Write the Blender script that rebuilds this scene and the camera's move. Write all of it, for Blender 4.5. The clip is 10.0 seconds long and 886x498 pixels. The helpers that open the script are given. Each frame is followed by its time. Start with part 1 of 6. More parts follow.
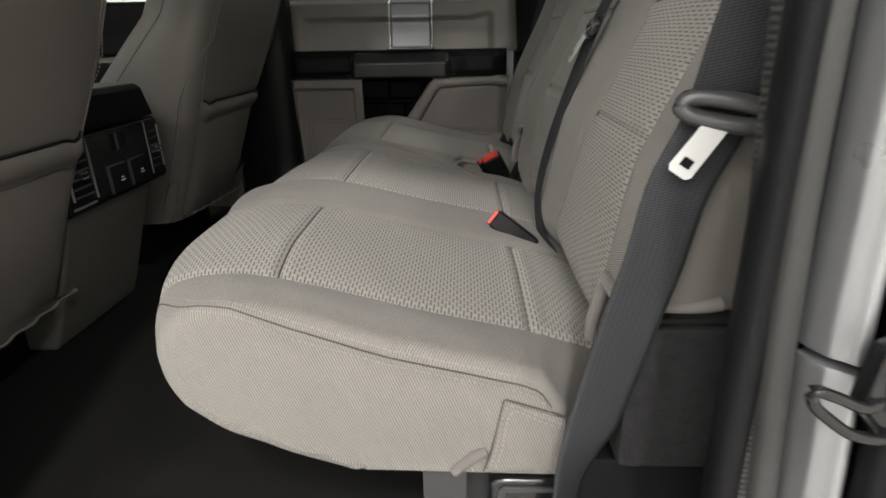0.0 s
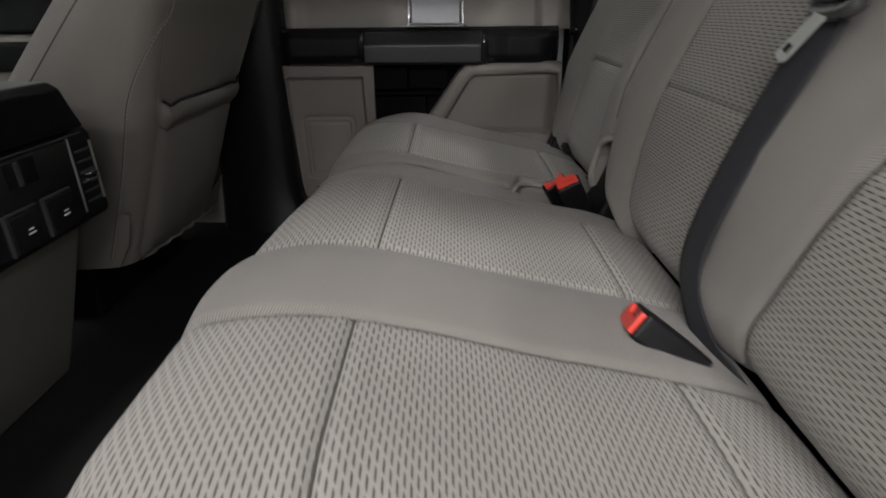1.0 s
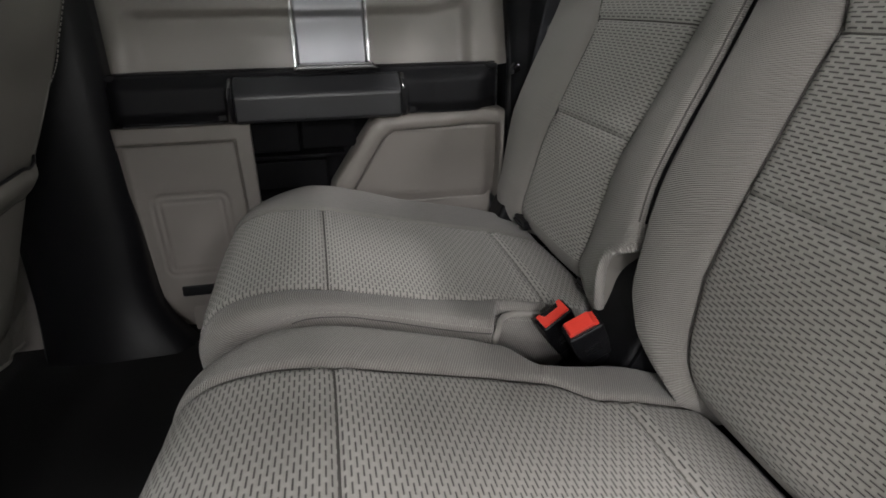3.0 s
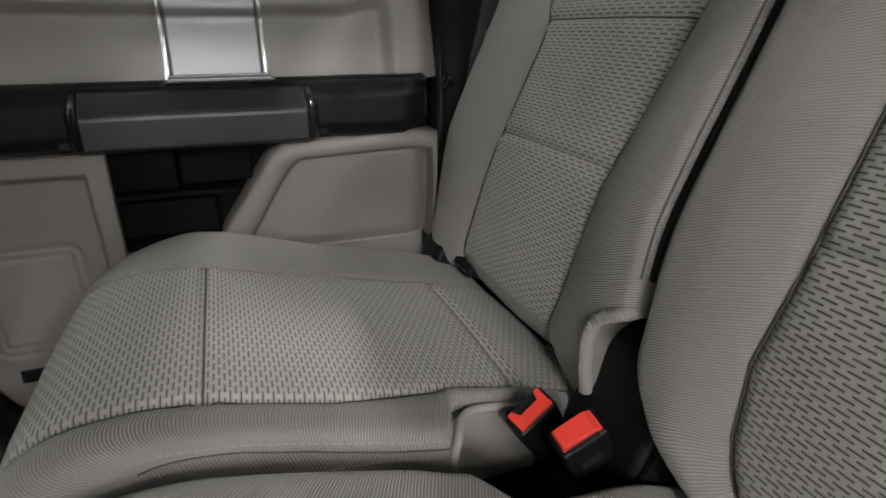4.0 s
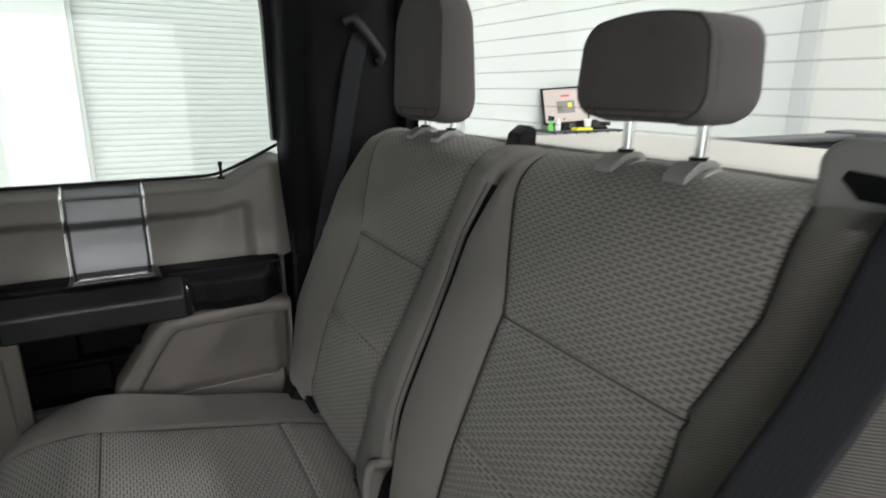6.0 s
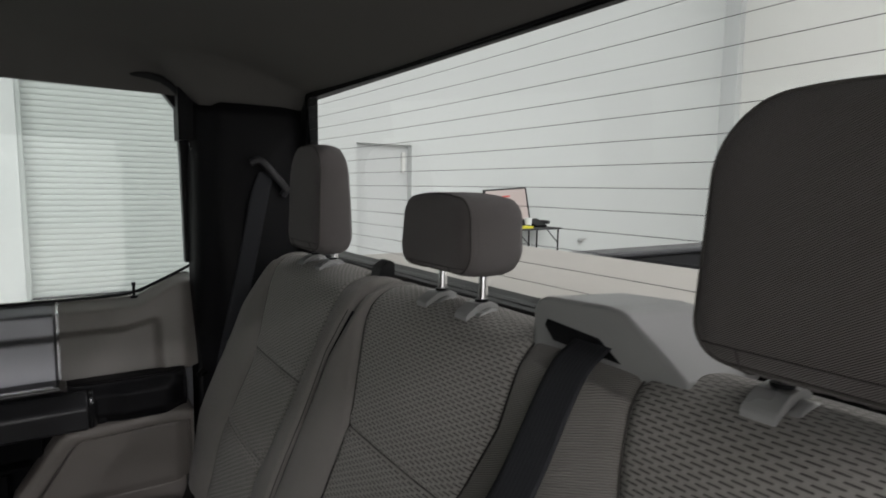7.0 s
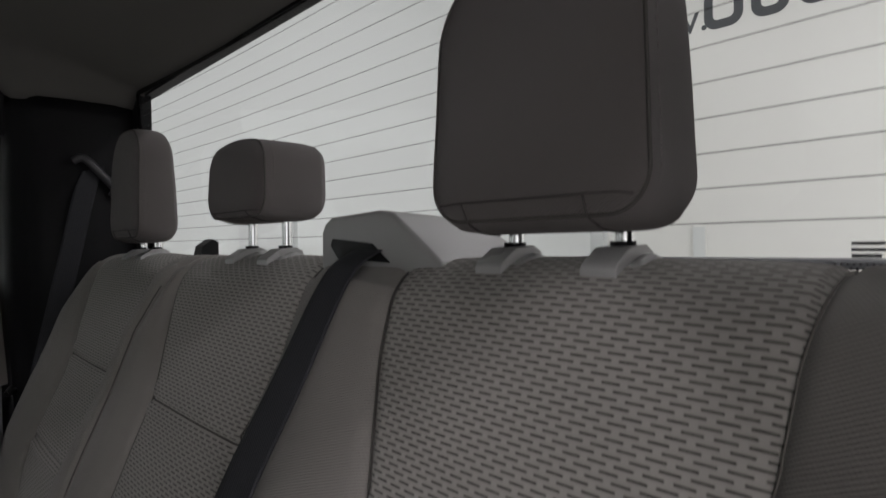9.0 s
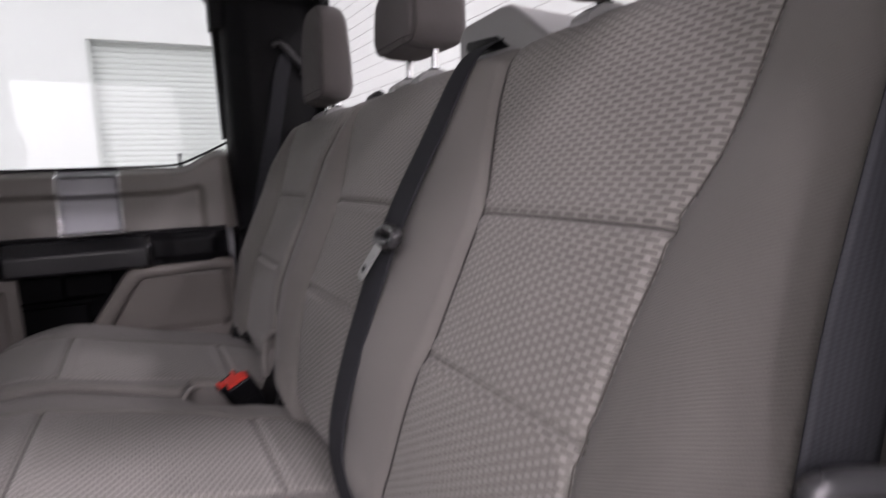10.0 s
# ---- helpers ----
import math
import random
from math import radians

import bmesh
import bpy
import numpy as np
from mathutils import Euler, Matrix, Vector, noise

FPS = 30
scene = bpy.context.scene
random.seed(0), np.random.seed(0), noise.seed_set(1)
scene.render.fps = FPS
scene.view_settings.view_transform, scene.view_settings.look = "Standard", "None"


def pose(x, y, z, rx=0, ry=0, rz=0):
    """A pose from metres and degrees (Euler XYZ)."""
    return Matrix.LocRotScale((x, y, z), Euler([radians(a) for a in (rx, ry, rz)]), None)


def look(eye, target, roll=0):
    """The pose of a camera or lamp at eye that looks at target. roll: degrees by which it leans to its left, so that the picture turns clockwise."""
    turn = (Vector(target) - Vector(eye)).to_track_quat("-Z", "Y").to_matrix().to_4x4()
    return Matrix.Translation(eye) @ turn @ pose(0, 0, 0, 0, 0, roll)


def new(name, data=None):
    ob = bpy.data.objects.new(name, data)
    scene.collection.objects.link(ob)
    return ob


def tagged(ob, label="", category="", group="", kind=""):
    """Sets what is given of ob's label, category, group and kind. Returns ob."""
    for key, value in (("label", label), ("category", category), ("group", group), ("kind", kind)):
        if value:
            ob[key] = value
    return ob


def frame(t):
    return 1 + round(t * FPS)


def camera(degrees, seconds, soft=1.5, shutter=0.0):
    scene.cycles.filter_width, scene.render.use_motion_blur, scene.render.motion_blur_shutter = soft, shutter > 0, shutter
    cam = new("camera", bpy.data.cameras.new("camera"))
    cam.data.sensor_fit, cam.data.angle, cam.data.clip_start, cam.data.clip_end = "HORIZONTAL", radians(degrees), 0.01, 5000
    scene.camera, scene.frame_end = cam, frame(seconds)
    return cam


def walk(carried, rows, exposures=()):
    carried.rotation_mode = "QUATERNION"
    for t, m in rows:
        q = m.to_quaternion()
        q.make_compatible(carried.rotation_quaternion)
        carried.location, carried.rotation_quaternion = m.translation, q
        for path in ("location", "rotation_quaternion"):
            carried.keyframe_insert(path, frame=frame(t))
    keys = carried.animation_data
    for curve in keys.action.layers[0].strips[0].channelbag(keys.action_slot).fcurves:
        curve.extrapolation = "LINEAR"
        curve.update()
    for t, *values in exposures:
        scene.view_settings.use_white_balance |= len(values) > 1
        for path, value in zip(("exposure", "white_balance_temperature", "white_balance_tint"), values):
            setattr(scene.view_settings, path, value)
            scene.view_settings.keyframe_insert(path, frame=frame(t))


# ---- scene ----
# x runs rearward in the truck, y across to the passenger side, z up; metres
cam = camera(74.7, 10.0, soft=1.6, shutter=0.3)
PATH = [
    (0, (0.01, 0.017, 0.999), (-0.062, 1.892, 0.307), -1.0),
    (0.5, (-0.049, 0.187, 0.981), (-0.106, 2.043, 0.239), -0.9),
    (1, (-0.124, 0.43, 1.006), (-0.151, 2.274, 0.233), -0.6),
    (1.5, (-0.183, 0.637, 1.037), (-0.177, 2.48, 0.261), -0.7),
    (2, (-0.199, 0.8, 1.06), (-0.016, 2.632, 0.28), -0.9),
    (3.5, (-0.184, 0.93, 1.067), (0.287, 2.71, 0.287), -0.4),
    (4, (-0.158, 1.071, 1.03), (0.488, 2.822, 0.309), -0.1),
    (4.5, (-0.171, 1.077, 1.034), (0.63, 2.778, 0.352), -0.0),
    (5, (-0.164, 1.026, 1.076), (0.708, 2.719, 0.462), 0.3),
    (5.5, (-0.154, 0.931, 1.169), (0.762, 2.603, 0.567), 0.5),
    (6, (-0.119, 0.784, 1.298), (0.813, 2.474, 0.771), 0.4),
    (7.5, (-0.042, 0.514, 1.382), (1.155, 2.114, 1.302), 0.5),
    (8, (-0.012, 0.476, 1.37), (1.285, 1.998, 1.35), -0.1),
    (8.5, (-0.01, 0.473, 1.322), (1.357, 1.933, 1.314), -0.5),
    (9, (0.013, 0.491, 1.239), (1.389, 1.942, 1.212), -1.0),
    (9.5, (-0.001, 0.441, 1.16), (1.302, 1.958, 1.114), -1.6),
    (10, (-0.046, 0.337, 1.08), (0.86, 2.1, 0.813), -2.2),
]

EXPOSURES = [(0, -0.37, 6700, 11), (0.5, -0.3, 6650, 13), (1.0, -0.3, 6500, 14), (1.5, -0.1, 6450, 14), (2.0, 0.46, 6400, 13), (3.5, 0.48, 6400, 13), (4.0, 0.72, 6450, 12), (4.5, 0.74, 6400, 12),
             (5.0, 0.72, 6350, 13), (5.5, 0.45, 6350, 14), (6.0, -0.08, 6350, 11), (7.5, -0.92, 6350, 16), (8.0, -0.89, 6350, 16), (8.5, -0.90, 6350, 15), (9.0, -1.0, 6350, 18), (9.5, -0.65, 6350, 26), (10.0, -0.30, 6350, 29)]
walk(cam, [(t, look(eye, target, roll)) for t, eye, target, roll in PATH], EXPOSURES)

# ---- light: a closed, white-painted hall with rows of added, unseen ceiling lamps ----
HALL_X0, HALL_X1, HALL_Y0, HALL_Y1, GROUND, HALL_TOP = -9.0, 14.5, -20.0, 9.5, -0.12, 8.4
world = bpy.data.worlds.new("hall_air")
world.use_nodes = True
world.node_tree.nodes["Background"].inputs[0].default_value = (0.9, 0.95, 1.0, 1)
world.node_tree.nodes["Background"].inputs[1].default_value = 0.05
scene.world = world
# rows of unseen lamps across the hall, placed and powered to brighten cab and walls; those beside the open door are the
# brightest
LAMPS = [(lx, ly, p) for ly, ps in ((-18.2, (400.0, 1600.0, 600.0, 450.0, 200.0)), (-12.0, (200.0, 800.0, 450.0, 300.0, 100.0)), (-6.0, (400.0, 450.0, 950.0, 450.0, 110.0)),
                                    (1.2, (860.0, 20.0, 42.0, 205.0, 112.0)), (6.6, (40.0, 5.0, 7.5, 40.0, 75.0))) for lx, p in zip((-8.1, -3.6, 0.6, 5.8, 11.5), ps)]
for lx, ly, power in LAMPS:
    lamp = bpy.data.lights.new("unseen_hall_lamp", "AREA")
    lamp.shape, lamp.size, lamp.size_y = "RECTANGLE", 0.6, 1.4
    lamp.energy, lamp.color = power, (1.0, 0.985, 0.96)
    lo = new("unseen_hall_lamp", lamp)
    lo.matrix_world = pose(lx, ly, HALL_TOP - 0.32)


# ---- materials ----
def mat_base(name, color, rough=0.6, metal=0.0, spec=0.5):
    m = bpy.data.materials.new(name)
    m.use_nodes = True
    nt = m.node_tree
    b = nt.nodes["Principled BSDF"]
    b.inputs["Base Color"].default_value = (*color, 1)
    b.inputs["Roughness"].default_value = rough
    b.inputs["Metallic"].default_value = metal
    b.inputs["Specular IOR Level"].default_value = spec
    return m, nt, b


def chain(nt, op, a, b=None, c=None):
    n = nt.nodes.new("ShaderNodeMath")
    n.operation = op
    for i, v in enumerate((a, b, c)):
        if v is None:
            continue
        if isinstance(v, (int, float)):
            n.inputs[i].default_value = v
        else:
            nt.links.new(v, n.inputs[i])
    return n.outputs[0]


def mixcol(nt, fac, a, b):
    n = nt.nodes.new("ShaderNodeMix")
    n.data_type = "RGBA"
    for sock, v in ((n.inputs[0], fac), (n.inputs[6], a), (n.inputs[7], b)):
        if isinstance(v, tuple):
            sock.default_value = (*v, 1)
        elif isinstance(v, (int, float)):
            sock.default_value = v
        else:
            nt.links.new(v, sock)
    return n.outputs[2]


def noise_tex(nt, scale, detail=3.0, coord=None, rough=0.55):
    n = nt.nodes.new("ShaderNodeTexNoise")
    n.inputs["Scale"].default_value = scale
    n.inputs["Detail"].default_value = detail
    n.inputs["Roughness"].default_value = rough
    if coord is not None:
        nt.links.new(coord, n.inputs["Vector"])
    return n.outputs[0]


def bump(nt, b, height, strength=0.3, dist=0.002):
    n = nt.nodes.new("ShaderNodeBump")
    n.inputs["Strength"].default_value = strength
    n.inputs["Distance"].default_value = dist
    nt.links.new(height, n.inputs["Height"])
    nt.links.new(n.outputs[0], b.inputs["Normal"])


def grained(name, color, rough=0.6, metal=0.0, vary=0.12, grain=900.0, depth=0.0004, stain=6.0, spec=0.5):
    """A plain surface with fine relief and a slow uneven tone."""
    m, nt, b = mat_base(name, color, rough, metal, spec)
    tc = nt.nodes.new("ShaderNodeTexCoord").outputs["Object"]
    slow = noise_tex(nt, stain, 4, tc)
    fine = noise_tex(nt, grain, 2, tc)
    f = chain(nt, "ADD", chain(nt, "MULTIPLY", slow, 0.7), chain(nt, "MULTIPLY", fine, 0.3))
    lo = tuple(c * (1 - vary) for c in color)
    hi = tuple(min(1.0, c * (1 + vary)) for c in color)
    nt.links.new(mixcol(nt, f, lo, hi), b.inputs["Base Color"])
    nt.links.new(chain(nt, "MULTIPLY_ADD", slow, 0.16, rough - 0.08), b.inputs["Roughness"])
    bump(nt, b, fine, 0.5, depth)
    return m


def twill(name, color, dark, period=0.0028, slope=0.4):
    """Plain upholstery cloth with fine slanting ribs, laid out in metres by the mesh's own UV."""
    m, nt, b = mat_base(name, color, 0.9, 0.0, 0.25)
    uv = nt.nodes.new("ShaderNodeUVMap").outputs[0]
    sep = nt.nodes.new("ShaderNodeSeparateXYZ")
    nt.links.new(uv, sep.inputs[0])
    u, v = sep.outputs[0], sep.outputs[1]
    wob = noise_tex(nt, 40.0, 2, uv)
    ph = chain(nt, "ADD", chain(nt, "MULTIPLY", v, 1 / period), chain(nt, "MULTIPLY", u, slope / period))
    ph = chain(nt, "ADD", ph, chain(nt, "MULTIPLY", wob, 0.5))
    rib = chain(nt, "MULTIPLY_ADD", chain(nt, "SINE", chain(nt, "MULTIPLY", ph, 6.2832)), 0.5, 0.5)
    cross = chain(nt, "MULTIPLY_ADD", chain(nt, "SINE", chain(nt, "MULTIPLY", chain(nt, "SUBTRACT", chain(nt, "MULTIPLY", u, 1 / period), chain(nt, "MULTIPLY", v, 0.6 / period)), 6.2832)), 0.5, 0.5)
    weave = chain(nt, "ADD", chain(nt, "MULTIPLY", rib, 0.84), chain(nt, "MULTIPLY", cross, 0.16))
    slow = noise_tex(nt, 9.0, 4, uv)
    col = mixcol(nt, weave, dark, color)
    col = mixcol(nt, chain(nt, "MULTIPLY", slow, 0.35), col, tuple(c * 0.8 for c in color))
    nt.links.new(col, b.inputs["Base Color"])
    b.inputs["Sheen Weight"].default_value = 0.15
    bump(nt, b, weave, 0.9, 0.0008)
    return m


def dashed(name, color, dark, along=0.0160, across=0.0043):
    """Woven seat insert: staggered rows of short dark dashes across the seat."""
    m, nt, b = mat_base(name, color, 0.9, 0.0, 0.2)
    uv = nt.nodes.new("ShaderNodeUVMap").outputs[0]
    sep = nt.nodes.new("ShaderNodeSeparateXYZ")
    nt.links.new(uv, sep.inputs[0])
    u, v = sep.outputs[0], sep.outputs[1]
    rv = chain(nt, "MULTIPLY", v, 1 / across)
    row = chain(nt, "FLOOR", rv)
    odd = chain(nt, "MULTIPLY", chain(nt, "FLOORED_MODULO", row, 2.0), 0.5)
    fu = chain(nt, "FRACT", chain(nt, "ADD", chain(nt, "MULTIPLY", u, 1 / along), odd))
    fv = chain(nt, "FRACT", rv)
    du = chain(nt, "ABSOLUTE", chain(nt, "SUBTRACT", fu, 0.5))
    dv = chain(nt, "ABSOLUTE", chain(nt, "SUBTRACT", fv, 0.5))

    def soft(x, edge, w):
        n = nt.nodes.new("ShaderNodeMapRange")
        n.interpolation_type = "SMOOTHSTEP"
        nt.links.new(x, n.inputs[0])
        n.inputs[1].default_value, n.inputs[2].default_value = edge - w, edge + w
        n.inputs[3].default_value, n.inputs[4].default_value = 1.0, 0.0
        return n.outputs[0]
    dash = chain(nt, "MULTIPLY", soft(du, 0.35, 0.025), soft(dv, 0.15, 0.055))
    block = chain(nt, "MULTIPLY", soft(du, 0.36, 0.05), soft(dv, 0.46, 0.06))
    weave = chain(nt, "MULTIPLY_ADD", chain(nt, "SINE", chain(nt, "MULTIPLY", chain(nt, "ADD", u, v), 6.2832 / 0.0014)), 0.5, 0.5)
    slow = noise_tex(nt, 12.0, 4, uv)
    mid = noise_tex(nt, 140.0, 2, uv)
    base = mixcol(nt, weave, tuple(c * 0.86 for c in color), color)
    base = mixcol(nt, chain(nt, "MULTIPLY", block, 0.26), base, tuple(c * 0.6 for c in color))
    base = mixcol(nt, chain(nt, "MULTIPLY", slow, 0.3), base, tuple(c * 0.8 for c in color))
    fac = chain(nt, "MULTIPLY", dash, chain(nt, "MULTIPLY_ADD", mid, 0.5, 0.6))
    fac = chain(nt, "MINIMUM", fac, 1.0)
    nt.links.new(mixcol(nt, fac, base, dark), b.inputs["Base Color"])
    b.inputs["Sheen Weight"].default_value = 0.12
    h = chain(nt, "SUBTRACT", chain(nt, "MULTIPLY", weave, 0.2), dash)
    bump(nt, b, h, 0.7, 0.0012)
    return m


M = {}
M["insert"] = dashed("seat_insert_cloth", (0.340, 0.324, 0.302), (0.040, 0.038, 0.035))
M["bolster"] = twill("seat_bolster_cloth", (0.262, 0.246, 0.229), (0.112, 0.105, 0.097), 0.0027)
M["bolster_back"] = twill("backrest_bolster_cloth", (0.238, 0.224, 0.208), (0.158, 0.148, 0.137), 0.0024)
# darker than the seat cloth: shade on the headrests is put into this colour
M["fine_cloth"] = twill("shaded_headrest_cloth", (0.150, 0.135, 0.132), (0.086, 0.077, 0.075), 0.0017, 0.6)
M["seam"] = grained("seam_thread", (0.064, 0.060, 0.055), 0.9)
M["seam_dark"] = grained("headrest_thread", (0.060, 0.055, 0.053), 0.9)
M["seam_soft"] = grained("rim_thread", (0.13, 0.122, 0.11), 0.9)
M["grey"] = grained("warm_grey_plastic", (0.200, 0.185, 0.171), 0.5, vary=0.05, grain=1500, depth=0.0003)
# darker copy of the warm grey, with the lower door's shade in its colour
M["grey_shaded"] = grained("shaded_door_plastic", (0.165, 0.150, 0.137), 0.5, vary=0.05, grain=1500, depth=0.0003)
M["black"] = grained("black_plastic", (0.006, 0.006, 0.007), 0.42, vary=0.2, grain=1300, depth=0.0004, spec=0.18)
M["black_soft"] = grained("black_textured_trim", (0.007, 0.007, 0.008), 0.5, vary=0.2, grain=900, depth=0.0006, spec=0.12)
M["black_deep"] = grained("matt_black_pocket", (0.004, 0.004, 0.0045), 0.7, vary=0.2, grain=900, depth=0.0003, spec=0.05)
M["charcoal"] = grained("charcoal_plastic", (0.045, 0.045, 0.048), 0.4, vary=0.1, grain=1400, depth=0.0003, spec=0.35)
M["handle"] = grained("satin_handle_plastic", (0.022, 0.022, 0.024), 0.38, vary=0.06, grain=1600, depth=0.0001, spec=0.32)
M["gloss_black"] = grained("gloss_black", (0.012, 0.012, 0.013), 0.15, vary=0.1, grain=400, depth=0.00005)
M["chrome"] = grained("chrome", (0.85, 0.85, 0.86), 0.22, 1.0, vary=0.03, grain=300, depth=0.00002)
M["post"] = grained("chrome_post", (0.80, 0.80, 0.81), 0.16, 1.0, vary=0.03, grain=300, depth=0.00002)
M["steel"] = grained("stamped_steel", (0.55, 0.55, 0.55), 0.5, 1.0, vary=0.06, grain=500, depth=0.0001)
M["grey_light"] = grained("light_grey_plastic", (0.27, 0.27, 0.265), 0.36, vary=0.05, grain=1500, depth=0.0003)
M["collar"] = grained("collar_plastic", (0.31, 0.31, 0.305), 0.28, vary=0.05, grain=1500, depth=0.0002)
M["loop"] = grained("tongue_plastic", (0.045, 0.045, 0.047), 0.28, vary=0.08, grain=1200, depth=0.0002)
M["red"] = grained("red_plastic", (0.62, 0.045, 0.03), 0.35, vary=0.08, grain=900, depth=0.0001)
M["carpet"] = grained("black_floor_liner", (0.012, 0.012, 0.012), 0.85, vary=0.3, grain=700, depth=0.001, stain=3, spec=0.08)
M["fleece"] = grained("black_needle_felt", (0.020, 0.020, 0.021), 0.95, vary=0.8, grain=380, depth=0.004, stain=90, spec=0.1)
M["headliner"] = grained("dark_headliner_cloth", (0.105, 0.102, 0.098), 0.95, vary=0.1, grain=1100, depth=0.0005, stain=4, spec=0.1)
M["rubber"] = grained("door_seal_rubber", (0.014, 0.014, 0.015), 0.5, vary=0.2, grain=500, depth=0.0004, spec=0.18)
M["rubber_grey"] = grained("worn_grey_seal_rubber", (0.045, 0.045, 0.044), 0.45, vary=0.25, grain=300, depth=0.0005, spec=0.3)
M["paint"] = grained("silver_paint", (0.34, 0.345, 0.36), 0.30, 0.7, vary=0.04, grain=2000, depth=0.00003)
M["console"] = grained("console_plastic", (0.085, 0.084, 0.074), 0.55, vary=0.05, grain=1500, depth=0.0003)
M["vinyl"] = grained("seat_back_vinyl", (0.136, 0.126, 0.114), 0.6, vary=0.06, grain=1400, depth=0.0003)
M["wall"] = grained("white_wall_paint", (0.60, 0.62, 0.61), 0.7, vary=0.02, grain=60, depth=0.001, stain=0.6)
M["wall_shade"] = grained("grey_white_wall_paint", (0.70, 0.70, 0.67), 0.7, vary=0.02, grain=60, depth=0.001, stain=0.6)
M["leaf"] = grained("grey_door_paint", (0.56, 0.575, 0.57), 0.6, vary=0.02, grain=60, depth=0.0005, stain=1)
M["concrete"] = grained("sealed_concrete", (0.46, 0.45, 0.43), 0.45, vary=0.15, grain=30, depth=0.001, stain=0.8)
M["door_white"] = grained("white_steel_slat", (0.50, 0.53, 0.51), 0.5, vary=0.03, grain=80, depth=0.0005, stain=1)
M["bedliner"] = grained("black_bedliner", (0.02, 0.02, 0.021), 0.6, vary=0.3, grain=300, depth=0.002, stain=3, spec=0.2)
M["letter"] = grained("black_letter", (0.06, 0.065, 0.07), 0.6, vary=0.05)
M["letter_soft"] = grained("grey_letter", (0.25, 0.26, 0.27), 0.6, vary=0.05)
M["yellow"] = grained("yellow_paper", (0.75, 0.68, 0.05), 0.8, vary=0.05)
M["green"] = grained("green_plastic", (0.12, 0.55, 0.08), 0.5, vary=0.05)
M["cup"] = grained("white_cup", (0.75, 0.76, 0.78), 0.5, vary=0.03)


def webbing(name, color):
    m, nt, b = mat_base(name, color, 0.75, 0.0, 0.3)
    uv = nt.nodes.new("ShaderNodeUVMap").outputs[0]
    sep = nt.nodes.new("ShaderNodeSeparateXYZ")
    nt.links.new(uv, sep.inputs[0])
    a = chain(nt, "SINE", chain(nt, "MULTIPLY", sep.outputs[0], 6.2832 / 0.0045))
    c = chain(nt, "SINE", chain(nt, "MULTIPLY", chain(nt, "ADD", sep.outputs[1], chain(nt, "MULTIPLY", sep.outputs[0], 0.5)), 6.2832 / 0.0024))
    w = chain(nt, "MULTIPLY_ADD", chain(nt, "ADD", chain(nt, "MULTIPLY", a, 0.35), c), 0.35, 0.5)
    nt.links.new(mixcol(nt, w, tuple(v * 0.35 for v in color), tuple(v * 1.65 for v in color)), b.inputs["Base Color"])
    bump(nt, b, w, 0.5, 0.0006)
    return m


M["web"] = webbing("black_webbing", (0.023, 0.024, 0.028))


def ribbed(name, color, pitch):
    """Rubber with fine ribs across its length."""
    m, nt, b = mat_base(name, color, 0.5, 0.0, 0.25)
    tc = nt.nodes.new("ShaderNodeTexCoord").outputs["Object"]
    sep = nt.nodes.new("ShaderNodeSeparateXYZ")
    nt.links.new(tc, sep.inputs[0])
    w = chain(nt, "MULTIPLY_ADD", chain(nt, "SINE", chain(nt, "MULTIPLY", sep.outputs[2], 6.2832 / pitch)), 0.5, 0.5)
    n = noise_tex(nt, 30.0, 3, tc)
    f = chain(nt, "MULTIPLY", w, chain(nt, "MULTIPLY_ADD", n, 1.2, 0.1))
    nt.links.new(mixcol(nt, f, tuple(c * 0.35 for c in color), tuple(c * 1.8 for c in color)), b.inputs["Base Color"])
    bump(nt, b, w, 0.8, 0.001)
    return m


M["rubber_ribbed"] = ribbed("ribbed_seal_rubber", (0.040, 0.040, 0.040), 0.0052)


def brushed(name, color, rough):
    m, nt, b = mat_base(name, color, rough, 1.0)
    tc = nt.nodes.new("ShaderNodeTexCoord").outputs["Object"]
    mp = nt.nodes.new("ShaderNodeMapping")
    mp.inputs["Scale"].default_value = (8, 8, 900)
    nt.links.new(tc, mp.inputs[0])
    n = noise_tex(nt, 1.0, 3, mp.outputs[0])
    nt.links.new(mixcol(nt, n, tuple(c * 0.9 for c in color), color), b.inputs["Base Color"])
    nt.links.new(chain(nt, "MULTIPLY_ADD", n, 0.12, rough - 0.06), b.inputs["Roughness"])
    bump(nt, b, n, 0.15, 0.0002)
    return m


M["brushed"] = brushed("brushed_aluminium_trim", (0.235, 0.235, 0.25), 0.50)
M["satin"] = brushed("satin_dark_metal_trim", (0.085, 0.085, 0.09), 0.34)


